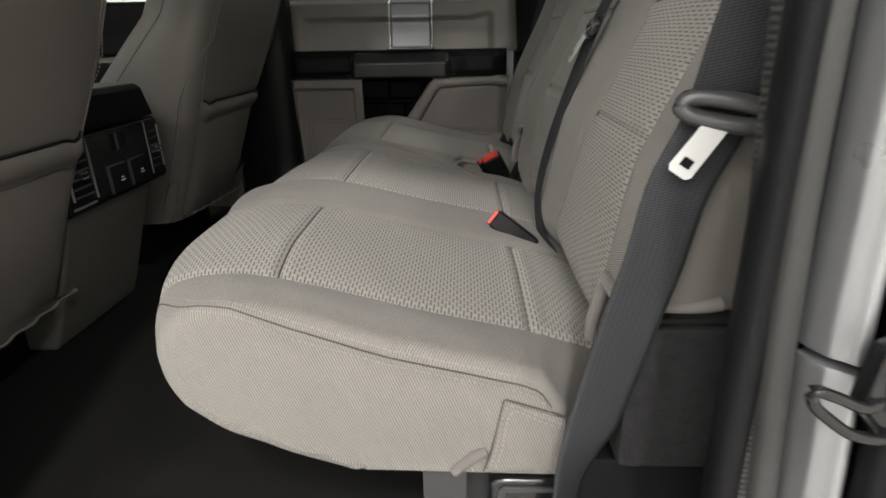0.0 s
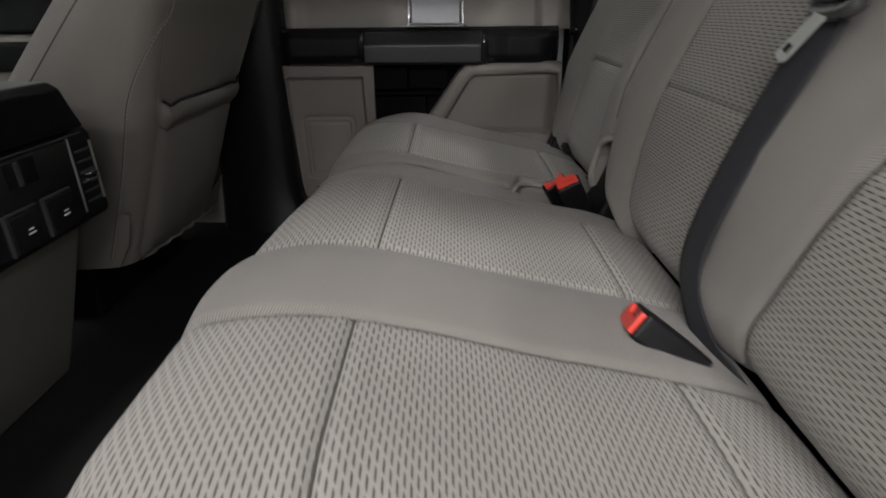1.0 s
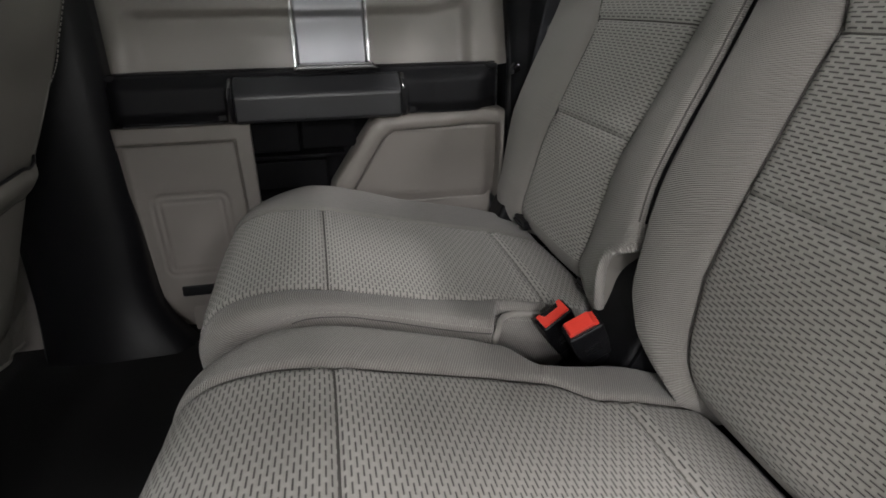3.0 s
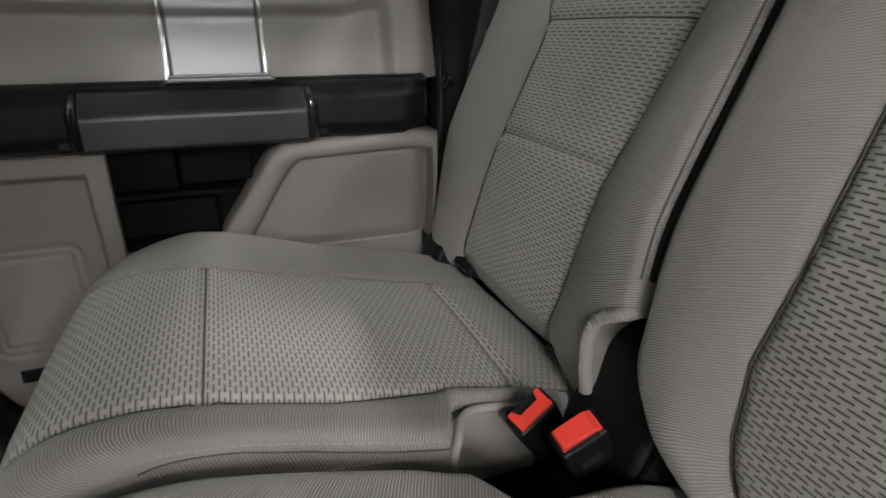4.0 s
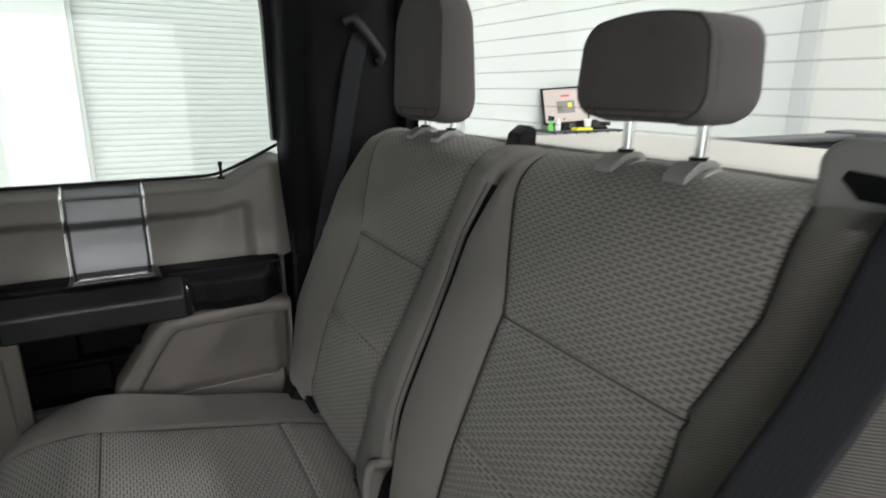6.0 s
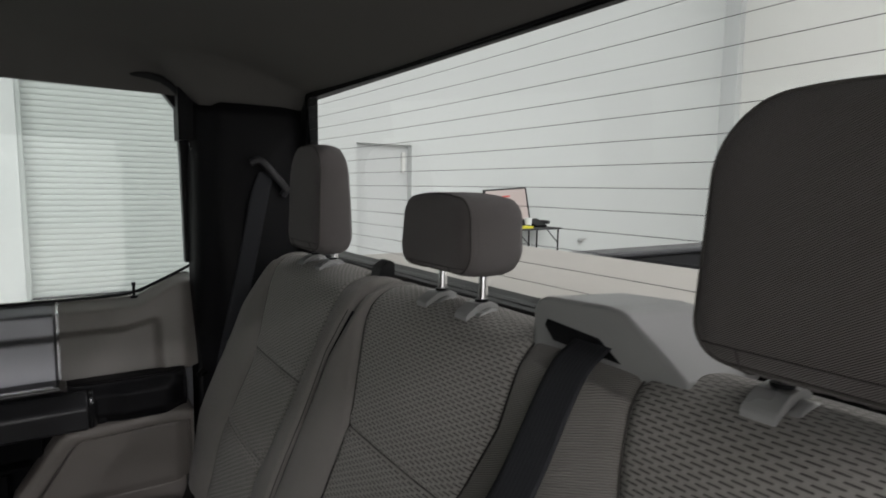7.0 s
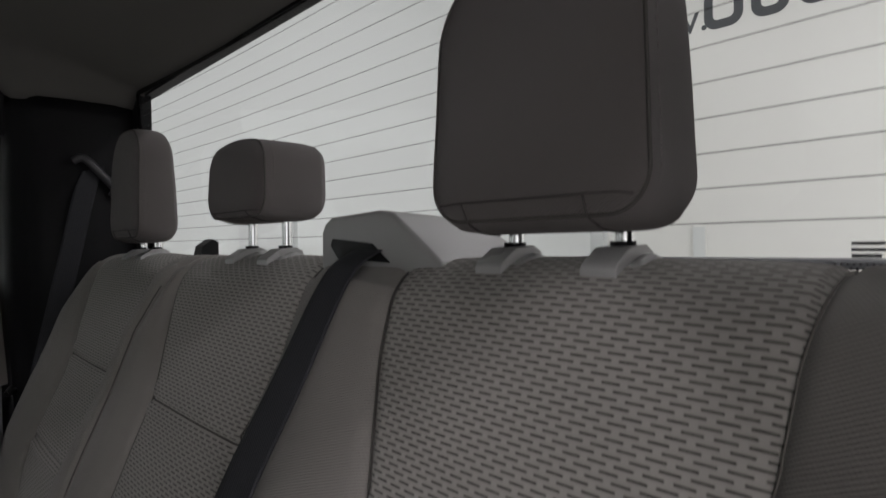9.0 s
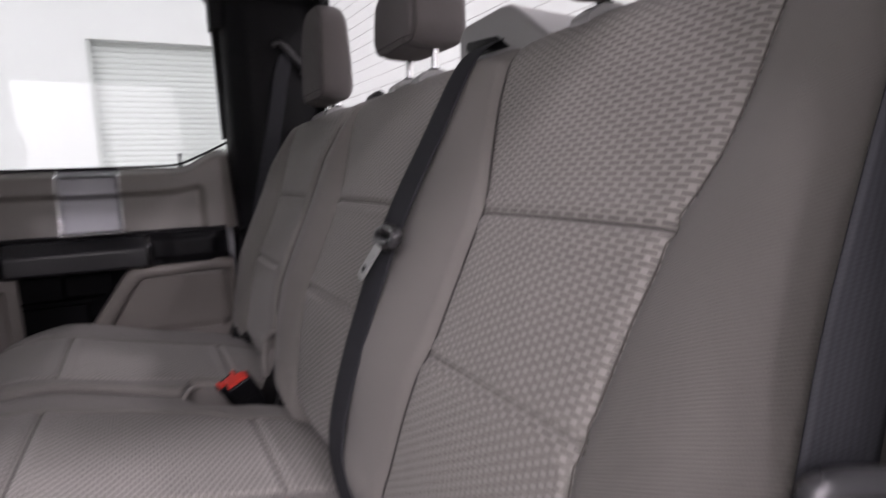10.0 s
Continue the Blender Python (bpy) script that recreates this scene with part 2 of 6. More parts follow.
def tread(name):
    """Aluminium tread plate: short raised bars, crossing by turns."""
    m, nt, b = mat_base(name, (0.54, 0.50, 0.465), 0.45, 0.85)
    tc = nt.nodes.new("ShaderNodeTexCoord").outputs["Object"]
    sep = nt.nodes.new("ShaderNodeSeparateXYZ")
    nt.links.new(tc, sep.inputs[0])
    p = 0.032
    a = chain(nt, "MULTIPLY", chain(nt, "ADD", sep.outputs[0], sep.outputs[1]), 1 / p)
    c = chain(nt, "MULTIPLY", chain(nt, "SUBTRACT", sep.outputs[0], sep.outputs[1]), 1 / p)
    odd = chain(nt, "FLOORED_MODULO", chain(nt, "ADD", chain(nt, "FLOOR", a), chain(nt, "FLOOR", c)), 2.0)
    fa = chain(nt, "ABSOLUTE", chain(nt, "SUBTRACT", chain(nt, "FRACT", a), 0.5))
    fc = chain(nt, "ABSOLUTE", chain(nt, "SUBTRACT", chain(nt, "FRACT", c), 0.5))
    la = chain(nt, "MULTIPLY", chain(nt, "LESS_THAN", fa, 0.42), chain(nt, "LESS_THAN", fc, 0.10))
    lc = chain(nt, "MULTIPLY", chain(nt, "LESS_THAN", fc, 0.42), chain(nt, "LESS_THAN", fa, 0.10))
    bar = chain(nt, "ADD", chain(nt, "MULTIPLY", la, odd), chain(nt, "MULTIPLY", lc, chain(nt, "SUBTRACT", 1.0, odd)))
    slow = noise_tex(nt, 5.0, 4, tc)
    nt.links.new(mixcol(nt, slow, (0.49, 0.46, 0.425), (0.58, 0.54, 0.505)), b.inputs["Base Color"])
    bump(nt, b, bar, 0.35, 0.0012)
    return m


M["tread"] = tread("aluminium_tread_plate")


def glass(name, tint):
    m = bpy.data.materials.new(name)
    m.use_nodes = True
    nt = m.node_tree
    nt.nodes.remove(nt.nodes["Principled BSDF"])
    tr = nt.nodes.new("ShaderNodeBsdfTransparent")
    tr.inputs[0].default_value = (*tint, 1)
    gl = nt.nodes.new("ShaderNodeBsdfGlossy")
    gl.inputs["Roughness"].default_value = 0.02
    lw = nt.nodes.new("ShaderNodeLayerWeight")
    fr = chain(nt, "MULTIPLY_ADD", chain(nt, "POWER", lw.outputs["Facing"], 4.0), 0.5, 0.045)
    mx = nt.nodes.new("ShaderNodeMixShader")
    nt.links.new(fr, mx.inputs[0])
    nt.links.new(tr.outputs[0], mx.inputs[1])
    nt.links.new(gl.outputs[0], mx.inputs[2])
    nt.links.new(mx.outputs[0], nt.nodes["Material Output"].inputs[0])
    return m


M["glass"] = glass("window_glass", (0.93, 0.96, 0.95))


def lit(name, color, strength):
    m, nt, b = mat_base(name, color, 0.5)
    b.inputs["Emission Color"].default_value = (*color, 1)
    b.inputs["Emission Strength"].default_value = strength
    return m


M["lamp_face"] = lit("lamp_diffuser", (1.0, 0.98, 0.95), 9.0)
M["screen"] = lit("monitor_picture", (0.40, 0.33, 0.31), 0.35)


# ---- building helpers ----
def thing(name, at, label, category, group="", kind=""):
    ob = new(name)
    ob.location = at
    ob.empty_display_size = 0.05
    return tagged(ob, label, category, group, kind)


def link_part(name, me, material, parent, label=""):
    me.materials.append(material)
    ob = new(name, me)
    if parent is not None:
        top = parent
        off = Vector((0, 0, 0))
        while top is not None:
            off += Vector(top.location)
            top = top.parent
        ob.parent = parent
        ob.location = -off
    if label:
        ob["label"] = label
    return ob


def smooth(me, on=True):
    me.polygons.foreach_set("use_smooth", [on] * len(me.polygons))


def part(name, bm, material, parent, label="", flat=False):
    me = bpy.data.meshes.new(name)
    bm.to_mesh(me)
    bm.free()
    smooth(me, not flat)
    ob = link_part(name, me, material, parent, label)
    if not flat:
        me.set_sharp_from_angle(angle=radians(50))
        ob.modifiers.new("even_shading", "WEIGHTED_NORMAL").keep_sharp = True
    return ob


def raw_part(name, verts, faces, material, parent, label="", uvs=None):
    me = bpy.data.meshes.new(name)
    me.from_pydata([tuple(v) for v in verts], [], [tuple(f) for f in faces])
    if uvs is not None:
        lay = me.uv_layers.new(name="UVMap")
        idx = np.empty(len(me.loops), dtype=np.int32)
        me.loops.foreach_get("vertex_index", idx)
        lay.data.foreach_set("uv", np.asarray(uvs, dtype=np.float32)[idx].ravel())
    me.validate()
    smooth(me)
    return link_part(name, me, material, parent, label)


def box_bm(x0, x1, y0, y1, z0, z1, bevel=0.004, seg=2, bm=None):
    own = bm is None
    b = bmesh.new()
    bmesh.ops.create_cube(b, size=1.0)
    for v in b.verts:
        v.co = Vector(((x0 + x1) / 2 + v.co.x * (x1 - x0), (y0 + y1) / 2 + v.co.y * (y1 - y0), (z0 + z1) / 2 + v.co.z * (z1 - z0)))
    if bevel > 0:
        bmesh.ops.bevel(b, geom=b.edges[:], offset=bevel, segments=seg, profile=0.6, affect="EDGES")
    if own:
        return b
    me = bpy.data.meshes.new("tmp")
    b.to_mesh(me)
    b.free()
    bm.from_mesh(me)
    bpy.data.meshes.remove(me)
    return bm


def prism_bm(poly, axis, a0, a1, bevel=0.004, seg=2):
    """A polygon drawn in the other two axes (in x, y, z order), drawn out along axis from a0 to a1."""
    b = bmesh.new()

    def at(p, a):
        if axis == "x":
            return (a, p[0], p[1])
        if axis == "y":
            return (p[0], a, p[1])
        return (p[0], p[1], a)
    lo = [b.verts.new(at(p, a0)) for p in poly]
    hi = [b.verts.new(at(p, a1)) for p in poly]
    b.faces.new(lo)
    b.faces.new(hi)
    n = len(poly)
    for i in range(n):
        b.faces.new((lo[i], lo[(i + 1) % n], hi[(i + 1) % n], hi[i]))
    bmesh.ops.recalc_face_normals(b, faces=b.faces[:])
    if bevel > 0:
        bmesh.ops.bevel(b, geom=b.edges[:], offset=bevel, segments=seg, profile=0.6, affect="EDGES")
    return b


def rod_bm(p, q, r, n=14, bm=None, r2=None, caps=True):
    b = bm if bm is not None else bmesh.new()
    p, q = Vector(p), Vector(q)
    d = (q - p)
    m = Matrix.Translation((p + q) / 2) @ d.to_track_quat("Z", "Y").to_matrix().to_4x4()
    bmesh.ops.create_cone(b, cap_ends=caps, segments=n, radius1=r, radius2=r if r2 is None else r2, depth=d.length, matrix=m)
    return b


def tube_mesh(points, r, n=8, closed=False):
    """A round cord along points: vertices, faces."""
    pts = [Vector(p) for p in points]
    verts, faces = [], []
    up = Vector((0.31, 0.2, 0.93))
    k = len(pts)
    for i, p in enumerate(pts):
        a = pts[(i - 1) % k] if closed or i else pts[0]
        c = pts[(i + 1) % k] if closed or i < k - 1 else pts[-1]
        t = (c - a).normalized()
        s = t.cross(up)
        s = s.normalized() if s.length > 1e-4 else t.orthogonal().normalized()
        w = t.cross(s)
        for j in range(n):
            an = 2 * math.pi * j / n
            verts.append(p + r * (math.cos(an) * s + math.sin(an) * w))
    for i in range(k if closed else k - 1):
        i2 = (i + 1) % k
        for j in range(n):
            j2 = (j + 1) % n
            faces.append((i * n + j, i * n + j2, i2 * n + j2, i2 * n + j))
    return verts, faces


def spline(points, n):
    """Smooth curve through a few points, n steps even along its length."""
    p = np.asarray(points, dtype=float)
    q = np.vstack([2 * p[0] - p[1], p, 2 * p[-1] - p[-2]])
    out = []
    for i in range(1, len(q) - 2):
        for t in np.linspace(0, 1, 24, endpoint=False):
            out.append(0.5 * (2 * q[i] + (q[i + 1] - q[i - 1]) * t + (2 * q[i - 1] - 5 * q[i] + 4 * q[i + 1] - q[i + 2]) * t * t
                              + (3 * q[i] - q[i - 1] - 3 * q[i + 1] + q[i + 2]) * t ** 3))
    out.append(p[-1])
    out = np.array(out)
    d = np.concatenate([[0], np.cumsum(np.linalg.norm(np.diff(out, axis=0), axis=1))])
    s = np.linspace(0, d[-1], n)
    return np.stack([np.interp(s, d, out[:, k]) for k in range(p.shape[1])], axis=1), s


def strip(name, centre, across, width, thick, material, parent, label=""):
    """A band (belt webbing) along centre, with a direction across at each point."""
    c, s = spline(centre, 60)
    knots = np.maximum.accumulate([s[np.argmin(np.linalg.norm(c - np.asarray(p), axis=1))] for p in centre])
    a = np.stack([np.interp(s, knots, [v[k] for v in across]) for k in range(3)], axis=1)
    a = a / np.linalg.norm(a, axis=1)[:, None]
    t = np.gradient(c, axis=0)
    t = t / np.linalg.norm(t, axis=1)[:, None]
    nn = np.cross(t, a)
    cols = np.linspace(-0.5, 0.5, 9)
    verts, uvs = [], []
    for side in (1, -1):
        for k in cols:
            edge = 1 - abs(2 * k) ** 8
            verts.append(c + a * width * k + nn * side * thick * (0.3 + 0.2 * edge))
            uvs.append(np.stack([np.full(len(s), k * width), s], axis=1))
    V = np.concatenate(verts)
    U = np.concatenate(uvs)
    n, k = len(s), len(cols)
    faces = []
    ring = list(range(k)) + [2 * k - 1 - i for i in range(k)]
    for r in range(len(ring)):
        i, j = ring[r], ring[(r + 1) % len(ring)]
        for m in range(n - 1):
            faces.append((i * n + m, j * n + m, j * n + m + 1, i * n + m + 1))
    return raw_part(name, V, faces, material, parent, label, U)


def zoned(P, UVs, zone, mats, parent, names):
    """Splits a grid of points into one mesh for each zone; zone[i, j] numbers the cells, below 0 is left out."""
    ni, nj = P.shape[:2]
    V = P.reshape(-1, 3)
    U = UVs.reshape(-1, 2)
    made = {}
    for z in np.unique(zone):
        if z < 0:
            continue
        ii, jj = np.nonzero(zone == z)
        f = np.stack([ii * nj + jj, (ii + 1) * nj + jj, (ii + 1) * nj + jj + 1, ii * nj + jj + 1], axis=1)
        used, inv = np.unique(f, return_inverse=True)
        nm, mt, lab = names[int(z)]
        made[int(z)] = raw_part(nm, V[used], inv.reshape(f.shape), M[mt], parent, lab, U[used])
    return made


# ---- rear seats ----
def ss(a, b, x):
    t = max(0.0, min(1.0, (x - a) / (b - a)))
    return t * t * (3 - 2 * t)


def soft_noise(a, b, seed, f):
    return noise.noise(Vector((a * f, b * f, seed)))


def lay_uv(ob):
    """Lays the cloth out along x and z."""
    me = ob.data
    co = np.empty(len(me.vertices) * 3, dtype=np.float32)
    me.vertices.foreach_get("co", co)
    idx = np.empty(len(me.loops), dtype=np.int32)
    me.loops.foreach_get("vertex_index", idx)
    lay = me.uv_layers.new(name="UVMap")
    lay.data.foreach_set("uv", co.reshape(-1, 3)[:, [2, 0]][idx].ravel())


def pad(name_parent, profile, rows, edges, inserts, seams, insert_rows, hb, hm, roll, side_to, corner=None, cut=None, seed=0.0, ncols=(26, 46, 22), flip=False, folds=(), wall=None, rise=0.0, side_mat="bolster"):
    """An upholstered pad: a profile swept across the seat.
    edges: two functions of a profile point giving the ends; inserts: pairs of functions giving the borders of the patterned
    panels; seams: profile places of the cross seams, folds: those of them that are soft folds with no thread; insert_rows: where the panels begin and end along the profile;
    hb, hm: height of the side and middle bolsters; side_to: (point, normal, k) to a point of the side wall."""
    pr, s = spline(profile, rows)
    tan = np.gradient(pr, axis=0)
    tan /= np.linalg.norm(tan, axis=1)[:, None]
    nor = np.stack([-tan[:, 1], tan[:, 0]], axis=1)
    if flip:
        nor = -nor
    nout, nins, nmid = ncols
    near, far = edges
    cols = []
    for k in np.linspace(1, 0, 9)[:-1]:
        cols.append(("side", 0, k))
    for t in np.linspace(1, 0, nout)[:-1]:
        cols.append(("out", 0, t))
    for i in range(len(inserts)):
        for t in np.linspace(0, 1, nins)[:-1]:
            cols.append(("ins", i, t))
        if i < len(inserts) - 1:
            for t in np.linspace(0, 1, nmid)[:-1]:
                cols.append(("mid", i, t))
    for t in np.linspace(0, 1, nout)[:-1]:
        cols.append(("out", 1, t))
    for k in np.linspace(0, 1, 9):
        cols.append(("side", 1, k))
    nc = len(cols)
    P = np.zeros((rows, nc, 3))
    UV = np.zeros((rows, nc, 2))
    Y = np.zeros((rows, nc))
    seam_rows = [int(np.argmin(abs(s - sv))) for sv in seams]
    fold_rows = [int(np.argmin(abs(s - sv))) for sv in folds]
    r0, r1 = [int(np.argmin(abs(s - sv))) for sv in insert_rows]
    for i in range(rows):
        p, nn = pr[i], nor[i]
        y0, y1 = near(p), far(p)
        bs = [(a(p), b(p)) for a, b in inserts]
        hh = (hb(p, 0), hb(p, 1))
        for j, (kind, w, t) in enumerate(cols):
            sign = -1 if w == 0 else 1
            if kind in ("out", "side"):
                border = bs[0][0] if w == 0 else bs[-1][1]
                edge = y0 if w == 0 else y1
                wid = abs(edge - border)
                r = min(roll, wid * 0.6)
                h = hh[w]
                if kind == "out":
                    if t < 0.62:
                        q = t / 0.62
                        y = border + sign * (wid - r) * q
                        d = h * math.sin(min(1.0, q * 1.25) * math.pi / 2)
                    else:
                        f = (t - 0.62) / 0.38 * math.pi / 2
                        y = border + sign * (wid - r + r * math.sin(f))
                        d = h - r * (1 - math.cos(f))
                    d -= 0.0050 * math.exp(-((y - border) / 0.0048) ** 2)
                    xz = p + nn * d
                else:
                    rim = p + nn * (h - r)
                    xz = side_to(rim, nn, t)
                    y = edge + sign * 0.006 * math.sin(math.pi * min(1, t * 1.2))
            elif kind == "ins":
                a, b = bs[w]
                y = a + (b - a) * t
                wid = b - a
                pill = 0.004 * math.sin(math.pi * t) ** 0.7
                d = pill
                if r0 <= i <= r1:
                    for sr in seam_rows:
                        ds = s[i] - s[sr]
                        deep, wide = (0.0050, 0.0045) if sr in fold_rows else (0.0034, 0.0030)
                        d += -deep * math.exp(-(ds / wide) ** 2) + 0.0025 * math.exp(-((abs(ds) - 0.012) / 0.008) ** 2)
                e = min(t, 1 - t) * wid
                d -= 0.0050 * math.exp(-(e / 0.0050) ** 2)
                xz = p + nn * d
            else:
                a, b = bs[w][1], bs[w + 1][0]
                y = a + (b - a) * t
                d = hm(p) * math.sin(math.pi * t) ** 0.8
                e = min(t, 1 - t) * (b - a)
                d -= 0.0050 * math.exp(-(e / 0.0050) ** 2)
                xz = p + nn * d
            if kind != "side":
                xz = xz + nn * (0.0011 * soft_noise(y, s[i], seed, 9) + 0.0006 * soft_noise(y, s[i], seed + 5, 30))
            x, z = xz
            if corner is not None:
                sx, sz = corner(p, y, y0, y1)
                x, z = x + sx, z + sz
            P[i, j] = (x, y, z)
            Y[i, j] = y
            UV[i, j] = (y if kind != "side" else y + sign * t * 0.1, s[i])
    zone = np.zeros((rows - 1, nc - 1), dtype=int)
    for j in range(nc - 1):
        kind, w, t = cols[j]
        if kind == "side":
            zone[:, j] = (1 if w == 0 else 2) if wall is None else -1
        elif kind == "ins":
            lim = [r0, *sorted(seam_rows), r1]
            for q in range(len(lim) - 1):
                zone[lim[q]:lim[q + 1], j] = 10 + w * 4 + q
    if cut is not None:
        for i in range(rows - 1):
            for j in range(nc - 1):
                if cut(pr[i], Y[i, j], P[i, j]):
                    zone[i, j] = -1
    names = {0: ("cover", "bolster" if wall is not None else "bolster_back", "plain ribbed taupe cloth bolsters"), 1: ("side_panel", side_mat, ""), 2: ("side_panel", side_mat, "")}
    for w in range(len(inserts)):
        for q in range(4):
            names[10 + w * 4 + q] = ("insert_panel", "insert", "taupe cloth panel woven with dark dashes")
    zoned(P, UV, zone, M, name_parent, names)
    if wall is not None:
        # smooth upright end panels, from the rim down to the foot
        for rim_j, out in ((8, -1), (nc - 9, 1)):
            rimc = P[:, rim_j]
            fx = np.maximum(rimc[:, 0], rimc[-1, 0])
            foot = np.stack([fx, rimc[:, 1], wall + (rise * np.clip((0.05 - fx) / 0.117, 0, 1) if out < 0 else 0.0 * fx)], axis=1)
            Q = np.zeros((rows, 11, 3))
            for k in range(11):
                f = k / 10
                Q[:, k] = rimc + (foot - rimc) * f
                Q[:, k, 1] += out * (0.0035 if rise else 0.007) * math.sin(math.pi * min(1.0, f * 1.15))
            zoned(Q, Q[:, :, [2, 0]], np.zeros((rows - 1, 10), dtype=int), M, name_parent, {0: ("side_panel", "bolster", "ribbed taupe cloth end panel")})
    # sunken thread along the borders of the panels
    lift = 0.0024 if wall is None else 0.0016
    for w in range(len(inserts)):
        j0 = next(k for k, c in enumerate(cols) if c[0] == "ins" and c[1] == w)
        j1 = j0 + nins - 1
        for jj in (j0, j1):
            pts = P[r0:r1 + 1:2, jj] + np.stack([nor[r0:r1 + 1:2, 0] * lift, np.zeros(len(nor[r0:r1 + 1:2])), nor[r0:r1 + 1:2, 1] * lift], axis=1)
            v, f = tube_mesh(pts, 0.0007 if wall is not None or w == 0 and jj == j0 else 0.0010, 6)
            raw_part("seam", v, f, M["seam_soft"] if wall is None and w == 0 and jj == j0 else M["seam"], name_parent, "sewn seam along the panel")
        for sr in seam_rows:
            if sr in fold_rows and wall is None:
                continue
            n3 = np.array([nor[sr, 0], 0, nor[sr, 1]]) * 0.0008
            v, f = tube_mesh(P[sr, j0:j1 + 1] + n3, 0.0008 if sr in fold_rows else 0.0012, 6)
            raw_part("seam", v, f, M["seam_soft"] if sr in fold_rows else M["seam"], name_parent, "sewn seam across the panel")
    return P, pr, s, nor, cols


def table(pairs):
    a = np.array(pairs)
    return lambda p, k=1: float(np.interp(p[k], a[:, 0], a[:, 1]))


BACK = [(0.215, 0.648), (0.187, 0.663), (0.167, 0.683), (0.160, 0.712), (0.168, 0.75), (0.184, 0.85), (0.200, 0.90), (0.260, 1.035), (0.313, 1.165), (0.336, 1.204), (0.372, 1.221), (0.42, 1.215), (0.45, 1.185)]
_, back_s = spline(BACK, 150)
back_p, _ = spline(BACK, 150)


def back_at(z):
    return float(back_s[np.argmin(abs(back_p[:128, 1] - z))])


def back_side(rim, nn, k):
    return rim - nn * 0.085 * k


def back_hb(p, f):
    return 0.020 * min(1.0, max(0.0, (1.225 - p[1]) / 0.12)) + 0.002 if p[0] < 0.34 else 0.002


def notch_cut(edge, sign, top, wide, tilt=0.0):
    """True inside the rounded cut-out at a lower outer corner of a backrest."""
    def inside(p, y, q):
        e = (edge - y) * sign
        z = p[1] - tilt * (1 - e / wide)
        if p[0] > 0.3 or z > top or e > wide - (0.012 * ss(0.015, 0.075, top - z) if tilt else 0.0):
            return False
        cy, cz = wide - 0.018, top - 0.018
        if e > cy and z > cz:
            return (e - cy) ** 2 + (z - cz) ** 2 < 0.018 ** 2
        return True
    return inside


def notch_piping(P, edge, sign, top, wide, parent, foot, tilt=0.0):
    slim = 0.012 if tilt else 0.0
    pts = [(edge - sign * (wide - slim), foot), (edge - sign * (wide - slim), max(foot + 0.008, top - 0.075)), (edge - sign * (wide - slim * 0.5), top - 0.045), (edge - sign * wide, top - 0.026), (edge - sign * wide, top - 0.018), (edge - sign * (wide - 0.005), top - 0.005),
           (edge - sign * (wide - 0.018), top), (edge - sign * 0.03, top), (edge - sign * 0.012, top), (edge - sign * 0.002, top)]
    pts = [(y, z + tilt * max(0.0, 1 - (edge - y) * sign / wide)) for y, z in pts]
    top += tilt
    c, _ = spline(pts, 40)
    half = P[:110, 8:34].reshape(-1, 3)
    out = []
    for y, z in c:
        d = (half[:, 1] - y) ** 2 + (half[:, 2] - z) ** 2
        k = np.argsort(d)[:4]
        w = 1 / (d[k] + 1e-6)
        out.append((float((half[k, 0] * w).sum() / w.sum()) - 0.001, y, z))
    out += [(out[-1][0] + 0.012, edge + sign * 0.001, top - 0.001), (out[-1][0] + 0.05, edge + sign * 0.003, top + 0.001), (out[-1][0] + 0.10, edge + sign * 0.003, top + 0.004)]
    xs = np.convolve(np.pad([p[0] for p in out], 2, mode="edge"), np.ones(5) / 5, mode="valid")
    out = [(float(x), p[1], p[2]) for x, p in zip(xs, out)]
    W = np.array([[np.array(p) + np.array([0.004 + 0.012 * k, 0, 0]) for k in range(6)] for p in out[:40]])
    zoned(W, W[:, :, [1, 0]], np.zeros((39, 5), dtype=int), M, parent, {0: ("notch_wall", "vinyl", "taupe inner wall of the cut-out")})
    v, f = tube_mesh(spline(out, 90)[0], 0.0068, 12)
    lay_uv(raw_part("piping", v, f, M["bolster_back"], parent, "rounded cloth lip round the cut-out"))


wide_back = thing("bench_back", (0.3, 0.95, 0.62), "wide two-seat taupe cloth rear backrest with patterned panels", "seat backrest", "rear bench")
i1n = table([(0.60, 0.615), (0.74, 0.622), (0.865, 0.625), (0.909, 0.621), (0.98, 0.614), (1.046, 0.602), (1.085, 0.586), (1.13, 0.577), (1.18, 0.573), (1.22, 0.565), (1.24, 0.56)])
i1f = table([(0.60, 0.925), (0.734, 0.915), (0.818, 0.888), (0.906, 0.855), (1.045, 0.846), (1.08, 0.858), (1.146, 0.880), (1.21, 0.892), (1.24, 0.893)])
i2n = table([(0.60, 1.075), (0.75, 1.07), (0.97, 1.058), (1.045, 1.060), (1.13, 1.033), (1.2, 1.033), (1.24, 1.04)])
i2f = table([(0.60, 1.28), (0.68, 1.300), (0.74, 1.330), (0.80, 1.335), (0.875, 1.322), (1.0, 1.328), (1.04, 1.325), (1.1, 1.355), (1.174, 1.388), (1.24, 1.385)])
W_NEAR, W_FAR = 0.478, 1.428
cut_a = notch_cut(W_NEAR, -1, 0.772, 0.078)
